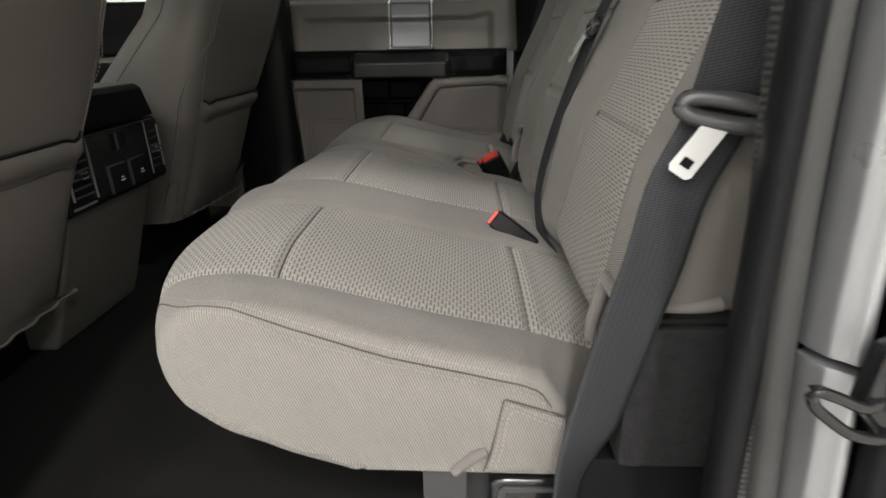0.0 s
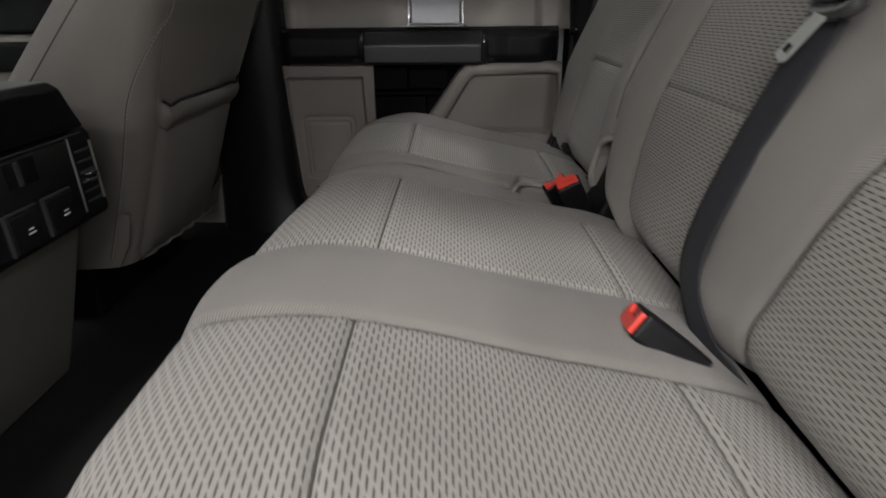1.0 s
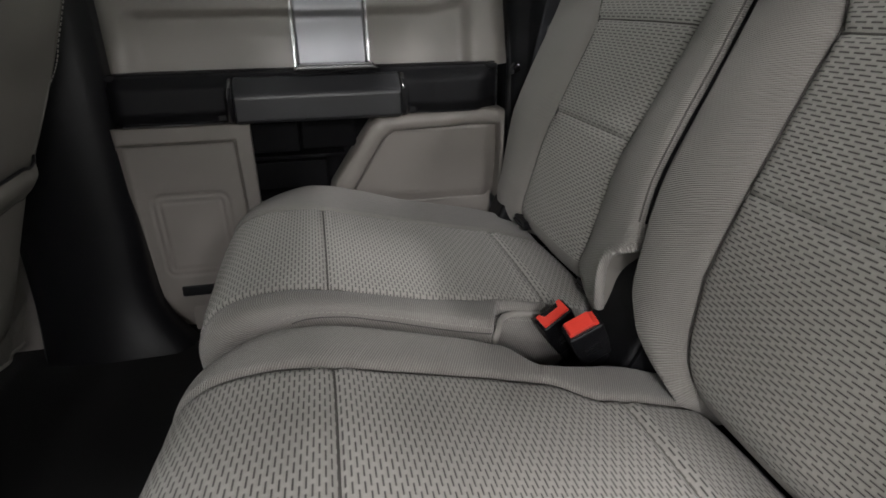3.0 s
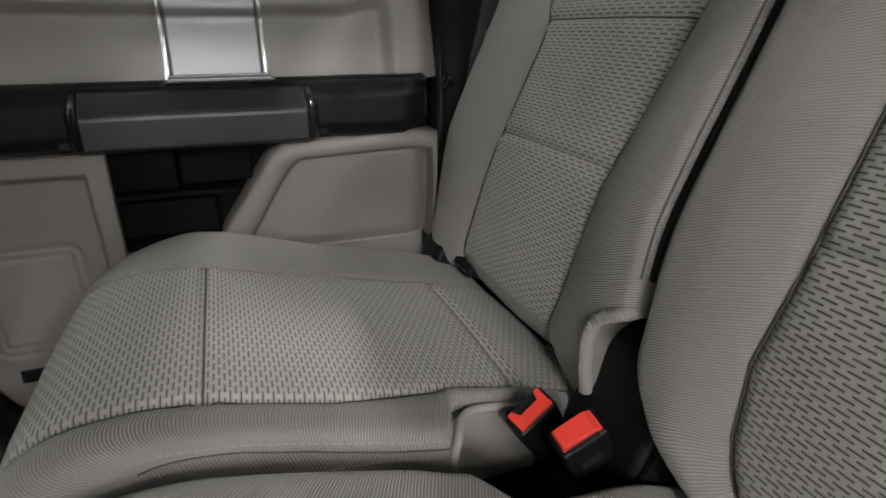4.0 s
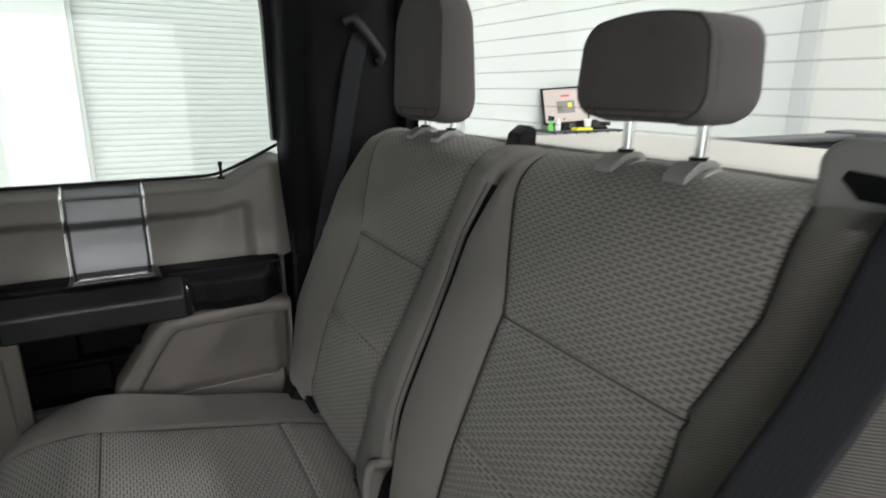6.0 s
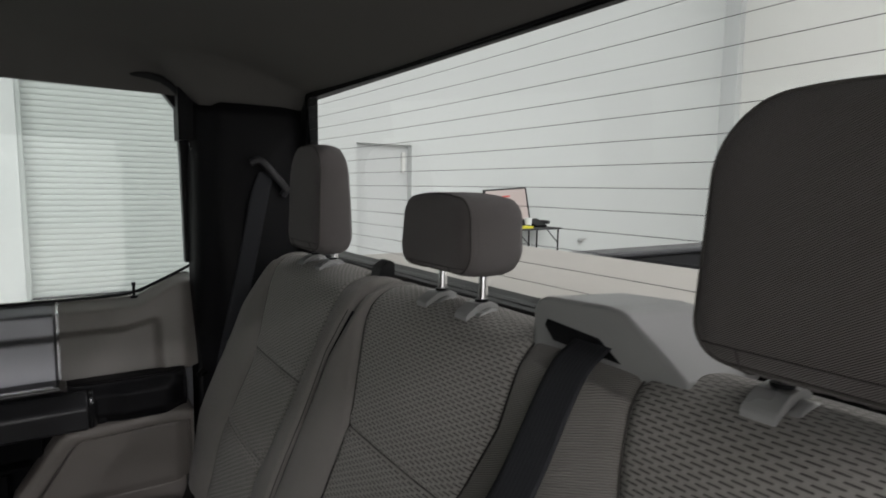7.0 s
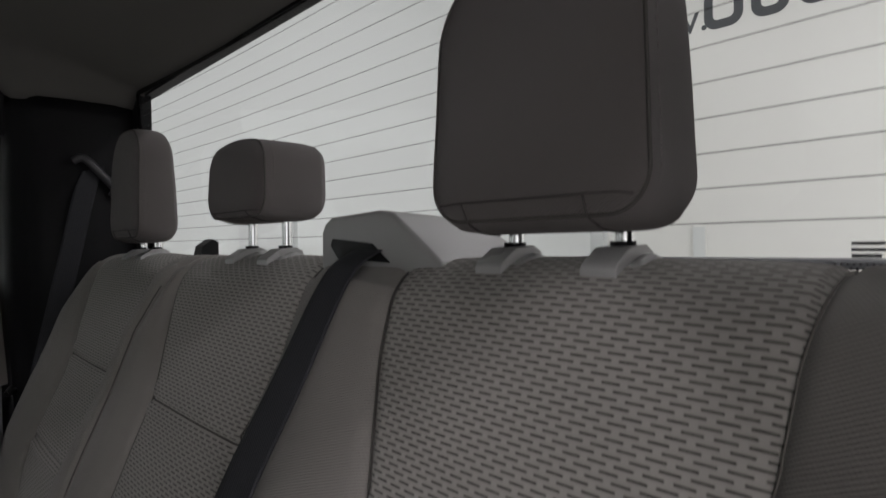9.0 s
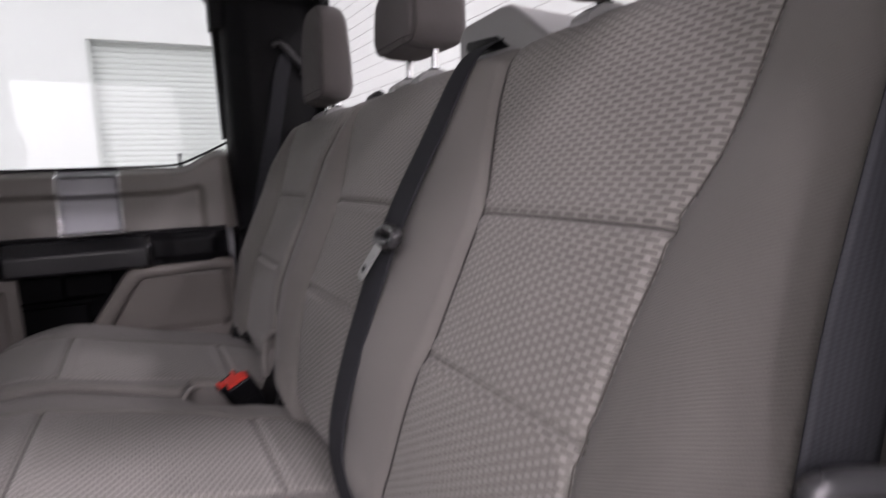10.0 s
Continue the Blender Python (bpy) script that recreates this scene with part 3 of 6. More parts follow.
# its smooth side panels take a darker vinyl, which puts their shade into colour
Pw, *_ = pad(wide_back, BACK, 150, (lambda p: W_NEAR + 0.02 * max(0, (p[1] - 1.1) / 0.12), lambda p: W_FAR - 0.012 * max(0, (p[1] - 1.1) / 0.12) - 0.10 * (min(1.0, max(0.0, (0.77 - p[1]) / 0.085)) ** 2.4 if p[0] < 0.3 else 0.0)), [(i1n, i1f), (i2n, i2f)],
             [back_at(0.892), back_at(1.037)], (back_at(0.690), back_at(1.215) + 0.055), back_hb, lambda p: 0.016 if p[1] < 1.2 and p[0] < 0.33 else 0.002, 0.016, back_side,
             cut=cut_a, seed=1.0, folds=[back_at(0.892)], side_mat="vinyl")
notch_piping(Pw, W_NEAR, -1, 0.775, 0.079, wide_back, 0.70)

single_back = thing("bench_back", (0.3, 1.69, 0.62), "single taupe cloth rear backrest with patterned panels", "seat backrest", "rear bench")
i3n = table([(0.60, 1.592), (0.70, 1.588), (0.777, 1.574), (0.895, 1.549), (1.035, 1.528), (1.07, 1.517), (1.174, 1.510), (1.216, 1.504), (1.24, 1.504)])
i3f = table([(0.60, 1.848), (0.74, 1.842), (0.886, 1.798), (1.031, 1.795), (1.10, 1.84), (1.156, 1.868), (1.236, 1.885)])
S_NEAR, S_FAR = 1.441, 1.94
cut_b = notch_cut(S_NEAR, -1, 0.765, 0.043, 0.024)
Ps, *_ = pad(single_back, BACK, 150, (lambda p: S_NEAR, lambda p: S_FAR - 0.03 * max(0, (p[1] - 1.08) / 0.14)), [(i3n, i3f)],
             [back_at(0.892), back_at(1.037)], (back_at(0.708), back_at(1.215) + 0.055), back_hb, lambda p: 0.0, 0.016, back_side, cut=cut_b, seed=3.0, folds=[back_at(0.892)])
notch_piping(Ps, S_NEAR, -1, 0.769, 0.044, single_back, 0.690, 0.024)
# sewn welt, and a black cord drawing the gap's shade, down the facing sides of the two backs
for Pb, jb, jw, th, dy in ((Pw, Pw.shape[1] - 9, Pw.shape[1] - 13, wide_back, 0.002), (Ps, 8, 12, single_back, -0.002)):
    rows = [i for i in range(20, 118, 2) if Pb[i, 20, 2] > 0.822]
    v, f = tube_mesh(Pb[rows, jb] + np.array([0.0, dy, 0.0]), 0.0046, 8)
    raw_part("gap_shade_cord", v, f, M["black"], th, "black cord drawing the shade of the gap")
    v, f = tube_mesh(Pb[rows, jw], 0.0011, 6)
    raw_part("seam", v, f, M["seam"], th, "sewn welt seam along the edge")
# stiff backs behind the padding
for th, a, b in ((wide_back, W_NEAR + 0.035, W_FAR - 0.02), (single_back, S_NEAR + 0.035, S_FAR - 0.03)):
    part("back_board", prism_bm([(0.235, 0.60), (0.30, 0.60), (0.47, 1.16), (0.455, 1.195), (0.40, 1.19)], "y", a, b, 0.006), M["fleece"], th, "black felt back board")

CUSH = [(0.186, 0.612), (0.188, 0.638), (0.172, 0.658), (0.136, 0.672), (0.083, 0.686), (-0.05, 0.716), (-0.20, 0.752), (-0.275, 0.757), (-0.328, 0.742), (-0.355, 0.708), (-0.357, 0.668), (-0.335, 0.625), (-0.27, 0.602)]
cush_p, cush_s = spline(CUSH, 150)


def cush_at(x):
    return float(cush_s[10 + np.argmin(abs(cush_p[10:95, 0] - x))])


def cush_z(x):
    k = int(np.argmin(abs(cush_p[:95, 0] + 0.275)))
    return float(np.interp(-x, -cush_p[:k + 1, 0], cush_p[:k + 1, 1]))


def cush_side(rim, nn, k):
    core = np.array([rim[0] if rim[0] > -0.15 else -0.15 + (rim[0] + 0.15) * 0.75, 0.606 + 0.02 * max(0.0, min(1.0, (-0.1 - rim[0]) / 0.2))])
    return rim + (core - rim) * k


def round_off(r):
    return r, lambda q: 0.95 * r * (1 - math.sqrt(max(0.0, 1 - q * q))), 0.05 * r / 0.19


def cush_corner(cn, cf):
    """Plan rounding of the two front corners."""
    def shift(p, y, y0, y1):
        near = y < (y0 + y1) / 2
        r, back, under = cn if near else cf
        q = min(1.0, max(0.0, (y0 + r - y) / r if near else (y - (y1 - r)) / r))
        low = max(0.0, min(1.0, (0.72 - p[1]) / 0.12)) if p[0] < -0.2 else 0.0
        d = back(q)
        sx = d * min(1.0, max(0.0, (-0.06 - p[0]) / 0.297))
        # the top keeps its slope where the corner is drawn back
        top = max(p[0], -0.275)
        sz = 0.4 * (cush_z(top + d * min(1.0, max(0.0, (-0.06 - top) / 0.297))) - cush_z(top))
        sz *= 1.0 if p[0] > -0.275 else min(1.0, max(0.0, (p[1] - 0.602) / 0.155))
        nose = 0.048 * math.sqrt(q) * step(-0.325, -0.355, p[0]) if under > 0.1 else 0.0
        return sx + nose + under * low ** 1.3 * q ** 1.5, sz
    return shift


def draw_back(z):
    """How far the front of the wide cushion's open end is drawn back, by height."""
    return float(np.interp(z, (0.602, 0.625, 0.640, 0.668, 0.708, 0.742, 0.757), (0.188, 0.176, 0.148, 0.120, 0.102, 0.080, 0.055)))


def wide_corner(far_shift):
    """The wide cushion: a slightly bowed front, and a large round corner at its open end."""
    def shift(p, y, y0, y1):
        front = step(-0.16, -0.33, p[0])
        bow = -(0.013 + 0.008 * step(0.70, 0.88, y)) * step(1.30, 0.95, y) * front - 0.058 * step(0.06, 0.185, p[0]) * ss(0.56, 0.485, y)
        brow = 0.005 * step(1.30, 0.95, y) * math.exp(-((p[0] + 0.335) / 0.022) ** 2) if p[1] > 0.69 else 0.0
        if y > (y0 + y1) / 2:
            sx, sz = far_shift(p, y, y0, y1)
            return sx + bow, sz + brow
        q = min(1.0, max(0.0, (y0 + 0.25 - y) / 0.25))
        g = q ** 1.6
        low = step(0.66, 0.61, p[1]) if p[0] < -0.2 else 0.0
        d = 0.07 * g
        top = max(p[0], -0.275)
        sz = 0.4 * (cush_z(top + d * step(-0.06, -0.357, top)) - cush_z(top))
        over = p[0] > -0.2 or (p[0] > -0.275 and p[1] > 0.7)
        sz *= 1.0 if over else step(0.602, 0.757, p[1])
        if over:
            sx = d * step(-0.06, -0.357, p[0]) * 0.055 / (0.07 * 0.724)
        else:
            sx = draw_back(p[1]) * g
        e = max(0.0, (q - 0.93) / 0.07)
        return sx + bow + 0.004 * front * (1 - math.sqrt(max(0.0, 1 - e * e))), sz + brow * (1 - q) + 0.001 * low * q * q
    return shift


def cush_hb(near, far):
    """Height of the two end bolsters of a cushion, falling off at its rear."""
    def height(p, end):
        full = 1.0 if end or near < 0.02 else 1.0 - 0.85 * step(-0.24, -0.34, p[0])
        return full * (far if end else near) * min(1.0, max(0.0, (0.15 - p[0]) / 0.06)) * (1.0 if p[0] > -0.2 else 0.5 + 0.5 * min(1.0, max(0.0, (p[1] - 0.63) / 0.11)))
    return height


wide_cush = thing("seat_cushion", (-0.1, 0.95, 0.6), "wide two-seat taupe cloth rear seat cushion with patterned panels", "seat cushion", "rear bench")
flat = lambda v: (lambda p: v)


def step(a, b, x):
    return max(0.0, min(1.0, (x - a) / (b - a)))


Pc, cpr, cs, cn, ccols = pad(wide_cush, CUSH, 150, (lambda p: 0.472 - 0.004 * step(-0.2, 0.1, p[0]), lambda p: 1.410 - 0.008 * ss(-0.07, -0.02, p[0]) - 0.036 * ss(-0.022, 0.014, p[0]) + 0.010 * ss(0.04, 0.13, p[0])),
             [(flat(0.598), flat(0.880)), (flat(1.040), lambda p: 1.334 - 0.004 * ss(-0.06, 0.0, p[0]) - 0.026 * ss(0.005, 0.065, p[0]))],
             [cush_at(0.083), cush_at(-0.205)], (0.048, float(cush_s[119])), cush_hb(0.025, 0.003), lambda p: 0.011 * step(0.17, 0.08, p[0]), 0.014, cush_side, corner=wide_corner(cush_corner(round_off(0.07), round_off(0.07))), seed=7.0, flip=True, folds=[cush_at(0.083)], wall=0.602, rise=0.001)
single_cush = thing("seat_cushion", (-0.1, 1.68, 0.6), "single taupe cloth rear seat cushion with patterned panels", "seat cushion", "rear bench")
Psc, spr, *_ = pad(single_cush, CUSH, 150, (lambda p: 1.437 + 0.055 * step(-0.014, 0.006, p[0]), lambda p: 1.925), [(lambda p: 1.497 + 0.018 * step(-0.10, 0.01, p[0]), flat(1.792))],
    [cush_at(0.083), cush_at(-0.205)], (0.048, float(cush_s[119])), cush_hb(0.006, 0.002), lambda p: 0.0, 0.014, cush_side, corner=cush_corner(round_off(0.07), round_off(0.12)), seed=11.0, flip=True, folds=[cush_at(0.083)], wall=0.602)
v, f = tube_mesh(spline([(-0.014, 1.432, 0.612), (-0.015, 1.433, 0.66), (-0.014, 1.435, 0.688), (-0.006, 1.446, 0.699), (0.006, 1.470, 0.699), (0.03, 1.486, 0.694), (0.08, 1.489, 0.682)], 40)[0], 0.0042, 8)
raw_part("piping", v, f, M["bolster"], single_cush, "sewn lip at the buckle cut-out")
for th, a, b in ((wide_cush, 0.50, 1.34), (single_cush, 1.50, 1.90)):
    part("base_board", box_bm(-0.13, 0.15, a + 0.03, b - 0.03, 0.600, 0.625, 0.004), M["black_soft"], th, "black seat base board")
    part("hinge_bracket", prism_bm([(-0.05, 0.43), (0.03, 0.43), (0.05, 0.597), (-0.02, 0.597)], "y", a + 0.012, a + 0.020, 0.001), M["charcoal"], th, "dark steel folding bracket")
    part("hinge_bracket", prism_bm([(-0.05, 0.43), (0.03, 0.43), (0.05, 0.597), (-0.02, 0.597)], "y", b - 0.020, b - 0.012, 0.001), M["charcoal"], th, "dark steel folding bracket")


# double stitching along the near rim of the wide cushion
def stitches(points, length, gap, r, parent, thread="bolster"):
    pts, s = spline(points, 400)
    verts, faces = [], []
    d = 0.0
    while d + length < s[-1]:
        seg = [np.array([np.interp(d + length * k, s, pts[:, c]) for c in range(3)]) for k in (0, 0.5, 1)]
        v, f = tube_mesh(seg, r, 5)
        o = len(verts)
        verts += v
        faces += [tuple(k + o for k in q) for q in f]
        d += length + gap
    raw_part("stitching", verts, faces, M[thread], parent, "taupe thread stitching")


def rim_seam(P, pr, column, out, parent, reach=0.315, turn=0.0, power=2):
    """A sewn seam with stitching on both sides of it, along the rim of a cushion's end."""
    nose = int(np.argmin(abs(pr[:118, 0] + reach)))
    rim, rim_in, rim_out, k = [], [], [], []
    for i in range(22, nose - 1, 2):
        w = step(-0.02, -0.352, pr[i, 0]) ** power
        c = column + turn * w
        for line, off in ((rim, 0.0), (rim_in, 2.4), (rim_out, -2.4)):
            a = int(c + off)
            line.append(P[i, a] + (P[i, a + 1] - P[i, a]) * (c + off - a))
        k.append(min(1.0, w * 3))
    rim, rim_in, rim_out, k = np.array(rim), np.array(rim_in), np.array(rim_out), np.array(k)[:, None]
    v, f = tube_mesh(rim + np.array([0, out * 0.0005, -0.001]) * (1 - k), 0.0008, 6)
    raw_part("seam", v, f, M["seam_dark"], parent, "sewn rim seam")
    stitches(((rim + np.array([0, -out * 0.0015, 0.006])) * (1 - k) + rim_in * k).tolist(), 0.004, 0.002, 0.0007, parent)
    stitches(((rim + np.array([0, out * 0.0025, -0.007])) * (1 - k) + rim_out * k).tolist(), 0.004, 0.002, 0.0007, parent)


rim_seam(Pc, cpr, 8, -1, wide_cush, 0.352, 23.0, 4)
rim_seam(Psc, spr, 8, -1, single_cush)
# pull flap sewn on the side of the wide cushion
flap = part("flap", prism_bm([(0.047, 0.687), (0.103, 0.667), (0.106, 0.612), (0.030, 0.608), (0.036, 0.63)], "y", 0.4632, 0.4668, 0.0013), M["bolster"], wide_cush, "sewn cloth corner flap")
lay_uv(flap)
stitches([(0.034, 0.4628, 0.614), (0.039, 0.4628, 0.63), (0.049, 0.4628, 0.681), (0.08, 0.4628, 0.671), (0.101, 0.4628, 0.663)], 0.004, 0.002, 0.0008, wide_cush)
stitches([(0.039, 0.4628, 0.614), (0.044, 0.4628, 0.63), (0.053, 0.4628, 0.675), (0.08, 0.4628, 0.666), (0.100, 0.4628, 0.658)], 0.004, 0.002, 0.0008, wide_cush)
v, f = tube_mesh(spline([(0.028, 0.4655, 0.607), (0.0345, 0.4655, 0.63), (0.0445, 0.4655, 0.681), (0.0462, 0.4655, 0.6865), (0.050, 0.4655, 0.6865), (0.080, 0.4655, 0.677), (0.104, 0.4655, 0.669)], 60)[0], 0.0008, 6)
raw_part("seam", v, f, M["seam"], wide_cush, "dark edge under the flap")
v, f = tube_mesh(spline([(0.03, 0.468, 0.628), (0.02, 0.466, 0.624), (0.008, 0.468, 0.612), (0.0, 0.47, 0.602)], 12)[0], 0.0055, 8)
raw_part("pull_strap", v, f, M["fine_cloth"], wide_cush, "folded dark cloth pull strap")


# ---- headrests ----
def headrest(name, at, width, height, label, lift, deep=0.8, crown=0.28):
    """A padded headrest on two posts; at is the middle of the foot of its posts. A flat face with rounded corners, a stitched side
    band that is deeper at its foot, and a chin that turns under the face."""
    th = thing(name, at, label, "headrest", "rear headrests")
    cx, cy, z0 = at[0], at[1], at[2] + lift
    n = 120
    hw, hh = width / 2, height / 2
    rt, rb = min(crown * width, 0.9 * hh), min(0.15 * width, 0.6 * hh)
    taper = 0.952 if height > 0.12 else 0.96
    turns = []
    for yc, zc, r, a0 in ((hw - rb, -hh + rb, rb, -90), (hw * taper - rt, hh - rt, rt, 0), (-hw * taper + rt, hh - rt, rt, 90), (-hw + rb, -hh + rb, rb, 180)):
        turns += [(yc + r * math.cos(radians(a0 + 90 * k / 12)), zc + r * math.sin(radians(a0 + 90 * k / 12))) for k in range(13)]
    turns.append(turns[0])
    q = np.array(turns)
    d = np.concatenate([[0], np.cumsum(np.linalg.norm(np.diff(q, axis=0), axis=1))])
    run = np.linspace(0, d[-1], n, endpoint=False)
    outline = [(float(np.interp(r, d, q[:, 0])), float(np.interp(r, d, q[:, 1]))) for r in run]
    outline = [(y, z + 0.010 * math.cos(math.pi * y / width) * (z + hh) / (2 * hh)) for y, z in outline]
    rings = [(0.0, -0.050), (0.12, -0.050), (0.35, -0.0495), (0.65, -0.048), (0.82, -0.0455), (0.92, -0.042), (0.965, -0.0385), (0.982, -0.0365), (0.988, -0.0385),
             (1.002, -0.034), (1.012, -0.020), (1.016, 0.004), (1.006, 0.024), (0.975, 0.038), (0.90, 0.047), (0.6, 0.053), (0.0, 0.055)]
    P = np.zeros((len(rings), n + 1, 3))
    UV = np.zeros((len(rings), n + 1, 2))
    arc = 0.0
    for i, (sc, dx) in enumerate(rings):
        if i:
            arc += math.hypot((sc - rings[i - 1][0]) * hh, dx - rings[i - 1][1])
        for k in range(n + 1):
            y, z = outline[k % n]
            f = (z * sc + hh) / (2 * hh)
            back = (dx + 0.052) * deep * (1.14 - 0.22 * f) if height > 0.12 else (dx + 0.052) * deep
            chin = (0.008 if height > 0.12 else 0.006) * ss(0.30, 0.0, f) * ss(-0.045, -0.01, dx) * (1 - 0.6 * ss(0.02, 0.055, dx)) * (0.5 + 0.5 * sc)
            lean = (0.15 if height > 0.12 else 0.115) * (z * sc + hh)
            w = 0.0010 * soft_noise(y * sc + cy, z * sc, dx * 10, 18)
            # gathers where the side band meets the chin
            w += 0.0014 * ss(0.22, 0.04, f) * math.sin(k * 2.1) * ss(-0.036, -0.02, dx) * ss(0.04, 0.02, dx)
            P[i, k] = (cx - 0.052 + back + lean * 0.35 - 0.018 + w, cy + y * sc, z0 + hh + z * sc - chin)
            UV[i, k] = (y * sc, z * sc) if i < 8 else (k / n * 2 * (width + height) * 0.9, arc)
    zone = np.zeros((len(rings) - 1, n), dtype=int)
    zone[8:13] = 1
    zone[13:] = 2
    zoned(P, UV, zone, M, th, {0: ("face", "fine_cloth", "plain taupe cloth face"), 1: ("gusset", "fine_cloth", "taupe cloth side band"), 2: ("rear_face", "fine_cloth", "")})
    v, f = tube_mesh([tuple(P[8, k] * 0.5 + P[7, k] * 0.5) for k in range(n)], 0.0013, 6, True)
    raw_part("seam", v, f, M["seam"], th, "sewn seam round the face")
    stitches([(x + 0.007, cy + (y - cy) * 1.006, z) for x, y, z in (P[9, k] for k in range(n))], 0.005, 0.003, 0.0008, th, "fine_cloth")
    # seam across the foot of the face, with two upright tucks in the chin below it
    zr = -hh + 0.075 * height
    foot = []
    for y in np.linspace(-hw * 0.93, hw * 0.93, 44):
        k = min(range(n), key=lambda i: abs(math.atan2(outline[i][0] * zr - outline[i][1] * y, outline[i][0] * y + outline[i][1] * zr)))
        sc = math.hypot(y, zr) / math.hypot(*outline[k])
        i = int(np.searchsorted([r[0] for r in rings[:8]], min(sc, 0.981)))
        a, b = rings[i - 1][0], rings[i][0]
        g = (min(sc, 0.981) - a) / (b - a)
        foot.append(tuple((P[i - 1, k] * (1 - g) + P[i, k] * g) + np.array([-0.0004, 0, 0])))
    foot = [tuple(np.mean([foot[min(43, max(0, i + o))] for o in range(-3, 4)], axis=0) + np.array([-0.0006, 0, 0])) for i in range(44)]
    v, f = tube_mesh(foot, 0.0008, 6)
    raw_part("seam", v, f, M["seam_dark"], th, "sewn seam across the foot of the face")
    for sy in (-1, 1):
        top = foot[22 + sy * 13]
        pts = [top] + [tuple(P[i, min(range(n), key=lambda k: (P[9, k, 1] - top[1]) ** 2 + 10 * max(0.0, P[9, k, 2] - z0 - 0.02) ** 2)] + np.array([0, 0, -0.0005])) for i in (8, 9, 10, 11)]
        v, f = tube_mesh(spline(pts, 16)[0], 0.0008, 6)
        raw_part("tuck", v, f, M["seam_dark"], th, "sewn tuck under the face")
        part("post", rod_bm((cx - 0.012, cy - 0.002 + sy * 0.0475, at[2] - 0.05), (cx - 0.009, cy - 0.002 + sy * 0.0475, z0 + 0.02), 0.0062, 18), M["post"], th, "chrome headrest post")
    return th


HX, HZ = 0.388, 1.222
hr1 = headrest("headrest", (HX, 0.744, HZ), 0.187, 0.186, "tall taupe cloth headrest raised on two chrome posts", 0.031)
hr3 = headrest("headrest", (HX + 0.002, 1.705, HZ), 0.180, 0.194, "tall taupe cloth headrest of the single seat on chrome posts", 0.033, 0.74)
hr2 = headrest("headrest", (HX, 1.214, HZ), 0.167, 0.088, "low wide taupe cloth middle headrest on chrome posts", 0.052, 1.02, 0.14)


GX = HX - 0.016


def post_guide(cy, back):
    """Grey domed collars through which the headrest posts run; one of them has a side button."""
    body = [(-0.0290, 1.196), (-0.0295, 1.2190), (-0.0270, 1.2225), (-0.010, 1.2330), (0.012, 1.2345), (0.021, 1.2300), (0.024, 1.2200), (0.025, 1.196)]
    for sy in (-1, 1):
        y = cy - 0.002 + sy * 0.0475
        g = part("post_guide", prism_bm([(GX + x, z) for x, z in body], "y", y - 0.0135, y + 0.0135, 0.0014, 3), M["collar"], back, "grey plastic headrest collar")
        part("guide_hole", rod_bm((GX + 0.004, y, 1.2290), (GX + 0.004, y, 1.2370), 0.0088, 18), M["black"], g)
        part("guide_button", prism_bm([(GX - 0.024, 1.196), (GX - 0.024, 1.2120), (GX - 0.015, 1.2230), (GX + 0.003, 1.2290), (GX + 0.014, 1.2260), (GX + 0.021, 1.2160), (GX + 0.021, 1.196)], "y", y - 0.0245, y - 0.0140, 0.0034, 3), M["collar"], g, "rounded release button")


for cy, bk in ((0.744, wide_back), (1.214, wide_back), (1.705, single_back)):
    post_guide(cy, bk)

# housing of the middle belt on top of the wide backrest
bm = prism_bm([(1.038, 1.206), (1.038, 1.250), (1.033, 1.260), (1.022, 1.266), (0.941, 1.270), (0.921, 1.268), (0.911, 1.263), (0.848, 1.220), (0.848, 1.206)], "x", 0.350, 0.475, 0.005, 3)
for vtx in bm.verts:
    if vtx.co.x < 0.40:
        vtx.co.x += 0.10 * max(0.0, (vtx.co.z - 1.245))
    if vtx.co.z > 1.24:
        vtx.co.z -= 0.06 * (vtx.co.x - 0.36)
housing = part("belt_housing", bm, M["grey_light"], wide_back, "grey plastic shoulder belt housing with a slot")
part("slot", prism_bm([(0.916, 1.219), (1.006, 1.222), (1.020, 1.236), (1.016, 1.244), (0.946, 1.238)], "x", 0.3495, 0.362, 0.002), M["black"], housing, "black belt slot")
part("latch", prism_bm([(0.385, 1.21), (0.42, 1.21), (0.42, 1.245), (0.41, 1.25), (0.392, 1.238)], "y", 1.478, 1.512, 0.003), M["black"], single_back, "black release latch")


